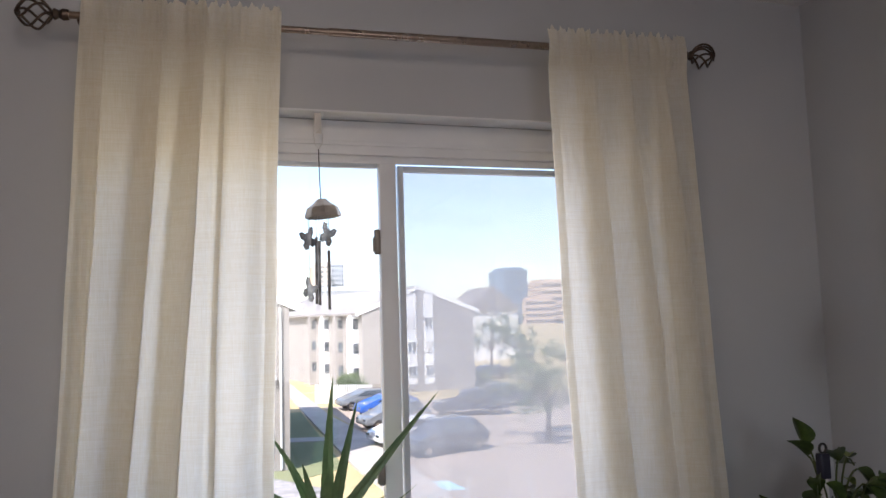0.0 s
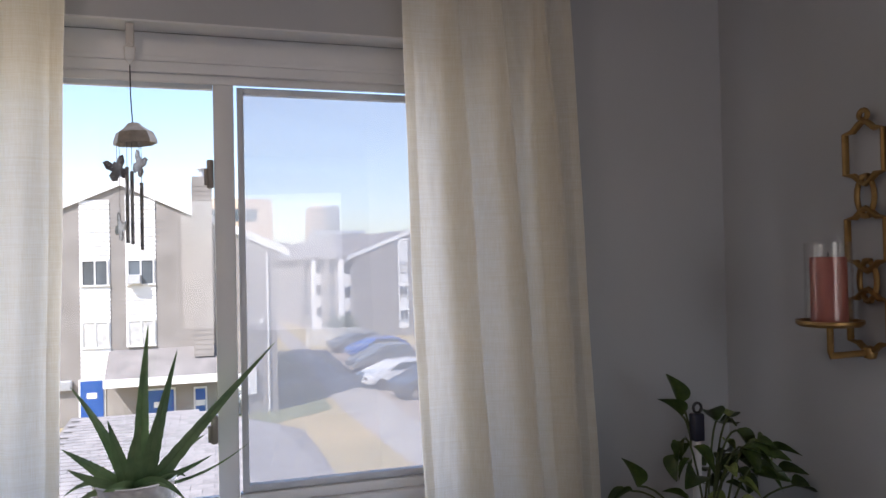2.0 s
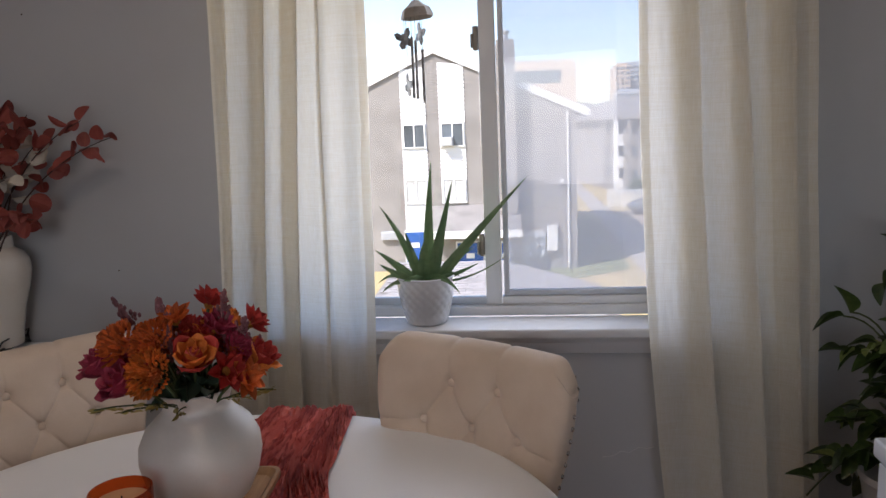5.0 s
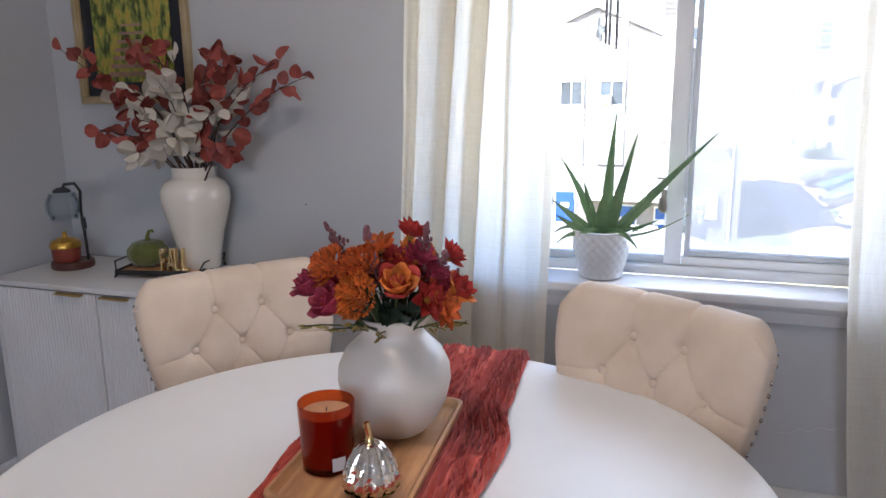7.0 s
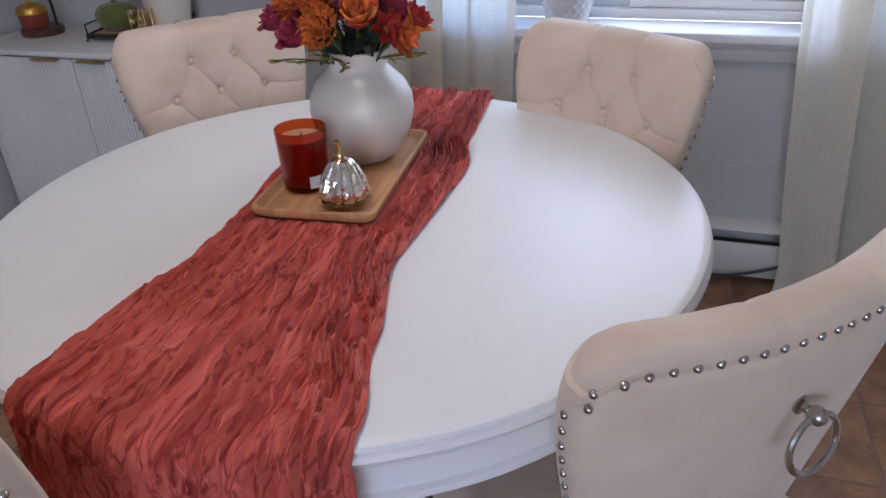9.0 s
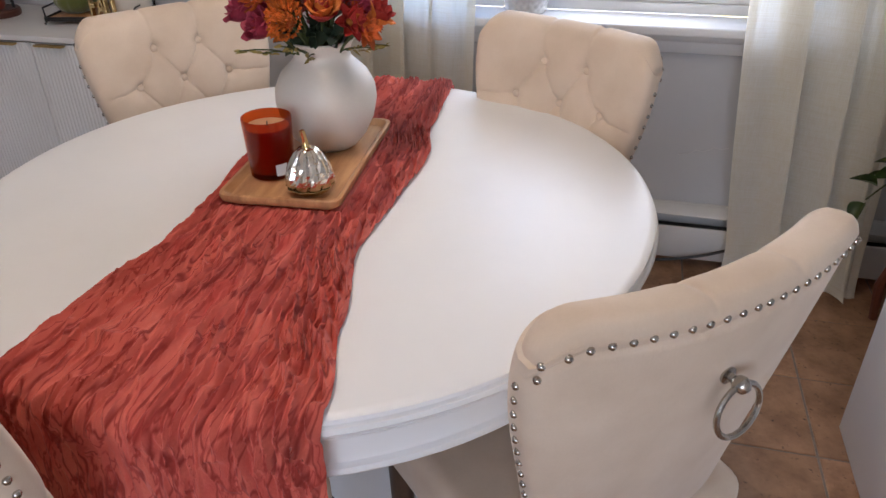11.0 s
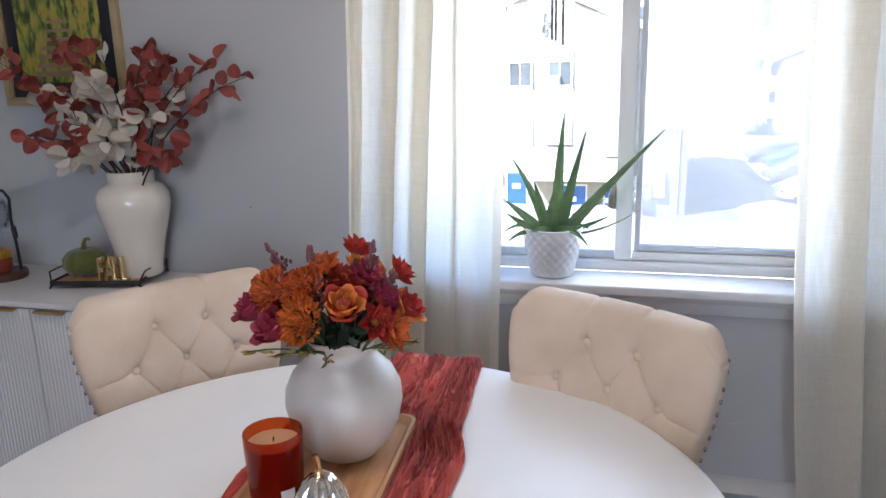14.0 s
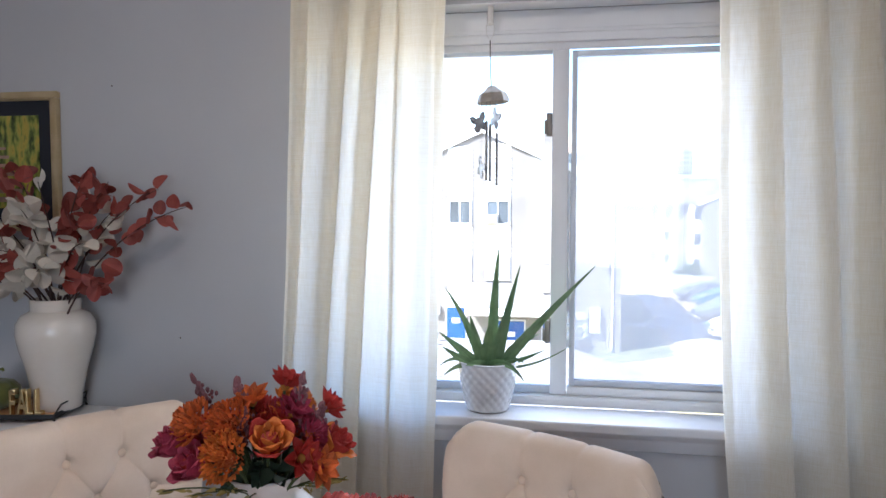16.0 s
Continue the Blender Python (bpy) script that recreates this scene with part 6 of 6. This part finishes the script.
bm = box(-6.5, -5.6, 34.8, 35.0, -3.8, -3.4)
for i in range(6):
    box(-6.45, -5.65, 34.78, 34.8, -3.77 + i * 0.06, -3.73 + i * 0.06, 0, bm)
part("air_conditioner", bm, METERM, hA, "wall air conditioner", smooth=False)
part("air_conditioner", box(-3.35, -2.8, 34.55, 34.95, 0.67, 1.07, 0.02), METERM, hA, "window air conditioner", smooth=False)
# meters and pipes at the corner
bank = part("meter_bank", box(0.35, 1.5, 34.82, 34.99, -4.85, -3.55, 0.02), METERM, hA, "grey electric meter bank", smooth=False)
for i in range(4):
    for k in range(3):
        part("meter", turned(lathe([(0, 0), (0.11, 0), (0.11, 0.1), (0.09, 0.16), (0, 0.17)], 12), Matrix.Translation((0.52 + i * 0.27, 34.82, -4.6 + k * 0.4)) @ Matrix.Rotation(radians(90), 4, "X")), METERM, bank, "round electric meter")
part("meter_box", box(1.55, 2.05, 34.75, 34.99, -4.5, -3.3, 0.02), SIDING, hA, "pale meter cabinet", smooth=False)
part("downpipe", tube([(2.6, 34.92, 2.0), (2.6, 34.92, -5.3)], 0.05), SIDING, hA, "white downpipe")
part("wall_lamp", box(2.2, 2.4, 34.75, 34.99, -1.3, -1.1, 0.03), SIDING, hA)

FL = [(0.42, 1.35), (-1.77, -0.85), (-3.96, -3.04)]
hB = gable_house("apartment_building", "three-storey brick apartment block with two white window strips", 11.9, 22.4, 17.15, 65.2, 30, 1.9, 4.0, [(15.98, 16.9, -4.7), (17.6, 18.5, -4.7)], FL, lean=-6.5)
for i, (x, y) in enumerate(((11.3, 66.2), (10.5, 70.0), (9.7, 73.8), (8.9, 77.6))):
    bay = part("bay", box(x - 0.35, x + 0.9, y, y + 2.0, G, 1.7), SIDING if i % 2 == 0 else BRICK, hB, "white panelled bay", smooth=False)
    for z0, z1 in FL:
        part("pane", box(x - 0.1, x + 0.4, y - 0.06, y + 0.01, z0, z1), DARKGLASS, bay, smooth=False)
hC = thing("apartment_building", None, "long brick apartment block behind the lawn", "apartment building", "apartment buildings outside")
part("wall", box(-22, 11.2, 93, 106, G, 1.7), BRICK, hC, smooth=False)
bm = bmesh.new()
q = [bm.verts.new(p) for p in ((-23, 92.2, 1.65), (11.8, 92.2, 1.65), (11.8, 107, 1.65), (-23, 107, 1.65), (-20, 99.5, 4.2), (9, 99.5, 4.2))]
for f in ((0, 1, 5, 4), (1, 2, 5), (2, 3, 4, 5), (3, 0, 4), (0, 3, 2, 1)):
    bm.faces.new([q[i] for i in f])
part("roof", bm, SHINGLE, hC, smooth=False)
for x in (-14, -10.5, -5, -1.5, 4.0, 7.0):
    part("siding_strip", box(x, x + 1.6, 92.93, 93.0, G + 0.4, 1.6), SIDING, hC, smooth=False)
    for z0, z1 in FL:
        ext_window(hC, x + 0.15, x + 1.45, z0 + 0.1, z1 + 0.1, 92.93)
# pale house past the block
house = thing("house", None, "pale sided house with a grey gabled roof", "house")
part("wall", box(34.5, 42.5, 103, 113, G, 2.0), SIDING, house, smooth=False)
part("roof", turned(prism([(34.0, 2.0), (43, 2.0), (38.5, 5.6)], -114, -102.5), Matrix(((1, 0, 0, 0), (0, 0, -1, 0), (0, 1, 0, 0), (0, 0, 0, 1)))), SHINGLE, house, smooth=False)
# distant city
HAZE1 = mat("far_blue_glass", (0.16, 0.24, 0.33), (0.12, 0.19, 0.27), rough=0.5, scale=0.02, fine=0.3, bump_s=0)
HAZE2 = mat("far_tan_stone", (0.55, 0.44, 0.34), (0.48, 0.38, 0.30), rough=0.8, scale=0.02, fine=0.3, bump_s=0)
HAZE3 = mat("far_grey_stone", (0.40, 0.42, 0.45), (0.34, 0.36, 0.39), rough=0.8, scale=0.02, fine=0.3, bump_s=0)


def tower(x0, x1, y, z1, m, label, rows, cols):
    t = thing("tower_building", None, label, "tower building", "distant city towers")
    part("wall", box(x0, x1, y, y + 25, G, z1), m, t, smooth=False)
    part("parapet", box(x0 + 1, x1 - 1, y + 3, y + 20, z1, z1 + 1.5), m, t, smooth=False)
    bm = bmesh.new()
    for r in range(rows):
        for c in range(cols):
            xa = x0 + (x1 - x0) * (c + 0.2) / cols
            za = z1 - (z1 - G) * (r + 0.8) / rows
            box(xa, xa + (x1 - x0) * 0.6 / cols, y - 0.15, y, za, za + (z1 - G) * 0.5 / rows, 0, bm)
    tagged(part("window_grid", bm, DARKGLASS, t, smooth=False), kind="stuff")


tower(157, 172, 400, 27, HAZE1, "dark blue glass office tower in the distance", 12, 8)
tower(47, 55, 400, 31, HAZE2, "slim tan tower in the distance", 14, 3)
tower(55.5, 66, 420, 33, HAZE3, "pale grey tower in the distance", 14, 6)
tower(46, 75, 380, 16.5, HAZE3, "long grey hotel block in the distance", 8, 16)
tower(168, 187, 395, 9, HAZE2, "low tan block in the distance", 4, 10)
tower(183, 200, 405, 20, HAZE2, "tan block in the distance", 6, 8)
tower(-14, 27, 398, 34.4, HAZE2, "broad tan building in the distance", 3, 1)

# picket fence
fence = thing("picket_fence", None, "white painted picket fence before the parking lot", "fence")
pk = finish(prism([(-0.06, 0), (0.06, 0), (0.06, 1.45), (0, 1.55), (-0.06, 1.45)], 0, 0.03), "picket", SIDING, False)
pk.transform(Matrix(((1, 0, 0, 0), (0, 0, -1, 0), (0, 1, 0, 0), (0, 0, 0, 1))))
for i in range(26):
    part("picket", pk, None, fence, m=pose(7.2 + i * 0.165, 61.0 - i * 0.095, G))


# parked vehicles
def car(m, label, paint, pickup=False, tall=0.0):
    c = thing("pickup_truck" if pickup else "car", m, label, "car", "cars in the parking lot")
    z = tall
    if pickup:
        prof = [(-2.6, 0.45), (-2.65, 1.0), (-0.7, 1.05), (-0.6, 1.75), (0.75, 1.78), (1.35, 1.15), (2.5, 1.02), (2.65, 0.8), (2.6, 0.42)]
        cab = [(-0.52, 1.12), (-0.45, 1.66), (0.7, 1.69), (1.18, 1.14)]
    else:
        prof = [(-2.2, 0.4), (-2.25, 0.95), (-1.9, 1.05), (-1.35, 1.45 + z), (0.35, 1.47 + z), (1.15, 1.0), (2.1, 0.86), (2.25, 0.6), (2.2, 0.36)]
        cab = [(-1.5, 1.06), (-1.2, 1.38 + z), (0.3, 1.40 + z), (0.92, 1.04)]
    fl = Matrix(((1, 0, 0, 0), (0, 0, -1, 0), (0, 1, 0, 0), (0, 0, 0, 1)))
    part("body", turned(prism(prof, -0.9, 0.9, bev=0.12), fl), paint, c)
    for s in (-1, 1):
        part("side_window", turned(prism(cab, s * 0.905 - 0.012, s * 0.905 + 0.012), fl), DARKGLASS, c, smooth=False)
        for x in (-1.45 if not pickup else -1.7, 1.4 if not pickup else 1.65):
            w = part("wheel", turned(lathe([(0.12, -0.1), (0.30, -0.1), (0.34, -0.06), (0.34, 0.06), (0.30, 0.1), (0.12, 0.1)], 20), Matrix.Translation((x, s * 0.84, 0.34)) @ Matrix.Rotation(radians(90), 4, "X")), BLACK, c)
            part("rim", turned(lathe([(0, -0.09), (0.2, -0.09), (0.22, 0), (0.2, 0.09), (0, 0.09)], 14), Matrix.Translation((x, s * 0.86, 0.34)) @ Matrix.Rotation(radians(90), 4, "X")), CHROME, w)
        part("headlight", box(prof[-2][0] - 0.22, prof[-2][0] - 0.02, s * 0.62 - 0.2, s * 0.62 + 0.2, 0.62, 0.76, 0.03), CHROME, c)
    return c


P_GREY = mat("car_grey", (0.16, 0.17, 0.18), rough=0.3, scale=2, coat=0.8)
P_BLUE = mat("car_blue", (0.03, 0.10, 0.38), rough=0.3, scale=2, coat=0.8)
P_DARK = mat("car_dark", (0.05, 0.055, 0.07), rough=0.3, scale=2, coat=0.8)
P_WHITE = mat("car_white", (0.72, 0.72, 0.72), rough=0.3, scale=2, coat=0.8)
car(pose(10.4, 55.8, G, 0, 0, 186), "grey car parked by the picket fence", P_GREY)
car(pose(11.0, 51.4, G, 0, 0, 188), "bright blue car parked in the lot", P_BLUE)
car(pose(10.2, 45.4, G, 0, 0, 190), "dark grey car parked in the lot", P_GREY, tall=0.2)
car(pose(9.7, 39.3, G, 0, 0, 193), "white sedan parked in the lot", P_WHITE)
car(pose(10.7, 36.2, G, 0, 0, 194), "dark blue parked sport utility car", P_DARK, tall=0.25)
car(pose(16.3, 48.6, G, 0, 0, -8), "black pickup truck parked across the lot", P_DARK, True)
car(pose(27.6, 74.0, G, 0, 0, 10), "dark car parked far across the lot", P_DARK)
car(pose(20.3, 52.0, G, 0, 0, -10), "dark car beside the pickup", P_DARK, tall=0.2)


# trees
BARK = mat("bark", (0.14, 0.10, 0.07), rough=0.95, scale=6)
FOLIAGE = leafy("foliage", (0.10, 0.15, 0.04), (0.05, 0.09, 0.025), rough=0.7, objvar=0.0)


def tree(x, y, h, spread, seed, label):
    rnd = random.Random(seed)
    t = thing("tree", pose(x, y, G), label, "tree")
    part("trunk", tube([(0, 0, 0), (0.05, 0.02, h * 0.3), (0.0, 0.1, h * 0.6)], [0.16, 0.12, 0.06]), BARK, t)
    limbs, clumps = bmesh.new(), []
    for i in range(11):
        a, e = rnd.uniform(0, 6.28), rnd.uniform(0.15, 1.0)
        tip = Vector((math.cos(a) * spread * (1 - 0.5 * e), math.sin(a) * spread * (1 - 0.5 * e), h * (0.45 + 0.5 * e)))
        tube(bez((0, 0, h * 0.35), (tip.x * 0.4, tip.y * 0.4, h * 0.5), tip, 5), [0.06, 0.05, 0.045, 0.035, 0.025, 0.015], 5, limbs)
        clumps += [(tip + Vector([rnd.gauss(0, spread * 0.28) for _ in range(3)]), rnd.uniform(0.5, 1)) for _ in range(5)]
    part("limbs", limbs, BARK, t)
    vs, fs = [], []
    for c, k in clumps:
        for _ in range(110):
            p = c + Vector([rnd.gauss(0, 0.34 * k) for _ in range(3)])
            u = Vector([rnd.gauss(0, 1) for _ in range(3)]).normalized()
            w = u.orthogonal().normalized()
            s = rnd.uniform(0.05, 0.11)
            n = len(vs)
            vs += [p - u * s, p + w * s * 0.5, p + u * s, p - w * s * 0.5]
            fs.append((n, n + 1, n + 2, n + 3))
    me = bpy.data.meshes.new("crown")
    me.from_pydata(vs, [], fs)
    me.materials.append(FOLIAGE)
    tagged(part("crown", me, None, t), kind="stuff")


tree(16.6, 36.5, 4.6, 2.1, 5, "leafy green tree at the edge of the lot")
tree(31, 84, 6.5, 3.0, 7, "leafy tree beyond the parking lot")
tree(36, 88, 6.0, 3.0, 9, "leafy tree before the pale house")
tree(10.2, 63.0, 1.6, 0.7, 11, "small round green bush beside the fence")
# low roof below the window
roof = thing("porch_roof", None, "low grey shingled roof below the window", "roof")
RP = [(-3.2, 13.0, -2.95), (2.95, 13.0, -2.95), (2.45, 18.5, -2.62), (0.5, 20.8, -2.5), (-3.2, 21.4, -2.46)]
bm = bmesh.new()
a = [bm.verts.new(p) for p in RP]
b = [bm.verts.new((p[0], p[1], p[2] - 0.25)) for p in RP]
bm.faces.new(a)
bm.faces.new(b[::-1])
for i in range(5):
    bm.faces.new((a[i], a[(i + 1) % 5], b[(i + 1) % 5], b[i]))
part("deck", bm, SHINGLE, roof, smooth=False)
SHT = mat("shingle_tab", (0.30, 0.28, 0.27), (0.20, 0.19, 0.185), rough=0.95, scale=2, fine=20, objvar=0.12)
shg = finish(box(-0.215, 0.215, -0.13, 0.13, 0, 0.012), "shingle", SHT, False)
rest, made = bmesh.new(), 0
for j in range(33):
    y = 13.2 + j * 0.245
    for i in range(14):
        x = -2.9 + i * 0.44 + (j % 2) * 0.22
        lim = 2.95 - (y - 13) * 0.091 - max(0, y - 18.5) * 0.77
        if x + 0.22 < lim:
            z = -2.95 + (y - 13) * 0.060 + 0.006
            if made < 290 and x > -0.9:
                part("shingle", shg, None, roof, m=pose(x, y, z, 3.4 + 2.2))
                made += 1
            else:
                box(x - 0.215, x + 0.215, y - 0.13, y + 0.13, z - 0.004, z + 0.014, 0, rest)
tagged(part("shingle_rest", rest, SHT, roof, smooth=False), kind="stuff")
part("support_wall", box(-2.9, 2.0, 13.2, 20.0, G, -3.25), BRICK, roof, smooth=False)

# ---- ceiling lamp over the side of the room ----
cl = thing("ceiling_lamp", pose(0.06, 0.74, H - 0.001), "warm glowing opal glass dome lamp under the ceiling", "lamp")
part("canopy", lathe([(0, 0), (0.152, 0), (0.157, -0.006), (0.157, -0.024), (0.15, -0.028), (0, -0.028)], 40), BRONZE, cl)
m, nt, b = nodes_of("opal_glass")
b.inputs["Base Color"].default_value = (0.9, 0.86, 0.78, 1)
b.inputs["Emission Color"].default_value = (1.0, 0.83, 0.66, 1)
b.inputs["Emission Strength"].default_value = 10.5
part("dome", lathe([(0.142, -0.029), (0.140, -0.05), (0.124, -0.078), (0.088, -0.098), (0.04, -0.108), (0, -0.110)], 40), m, cl, "glowing opal glass dome")
part("finial", lathe([(0, -0.109), (0.010, -0.112), (0.012, -0.120), (0.006, -0.130), (0, -0.132)], 16), BRONZE, cl)
# frame of the added, unseen back window that holds the fill lamp
bw = tagged(thing("added_back_window", None, "added white window frame, out of view, around the fill lamp", "window"), kind="structure")
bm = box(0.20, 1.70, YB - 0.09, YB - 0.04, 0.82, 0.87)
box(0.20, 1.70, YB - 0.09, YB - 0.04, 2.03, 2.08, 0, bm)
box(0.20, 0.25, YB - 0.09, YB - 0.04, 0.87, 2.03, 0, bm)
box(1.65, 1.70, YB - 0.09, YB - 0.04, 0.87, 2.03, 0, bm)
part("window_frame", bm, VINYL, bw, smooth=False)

# ---- floor tiles ----
TS, X0T, Y0T = 0.298, 1.000, 1.637
tile = finish(box(-TS / 2 + 0.003, TS / 2 - 0.003, -TS / 2 + 0.003, TS / 2 - 0.003, -0.008, 0.0, 0.002, seg=1), "tile", TILE, False)
for i in range(-9, 4):
    for j in range(-18, 2):
        x, y = X0T + (i + 0.5) * TS, Y0T + (j + 0.5) * TS
        if XL - 0.15 < x < XR + 0.15 and YB - 0.1 < y < YW + 0.1:
            part("tile", tile, None, floor, m=pose(x, y, 0, 0, 0, 180 * ((i * 7 + j * 3) % 2)))
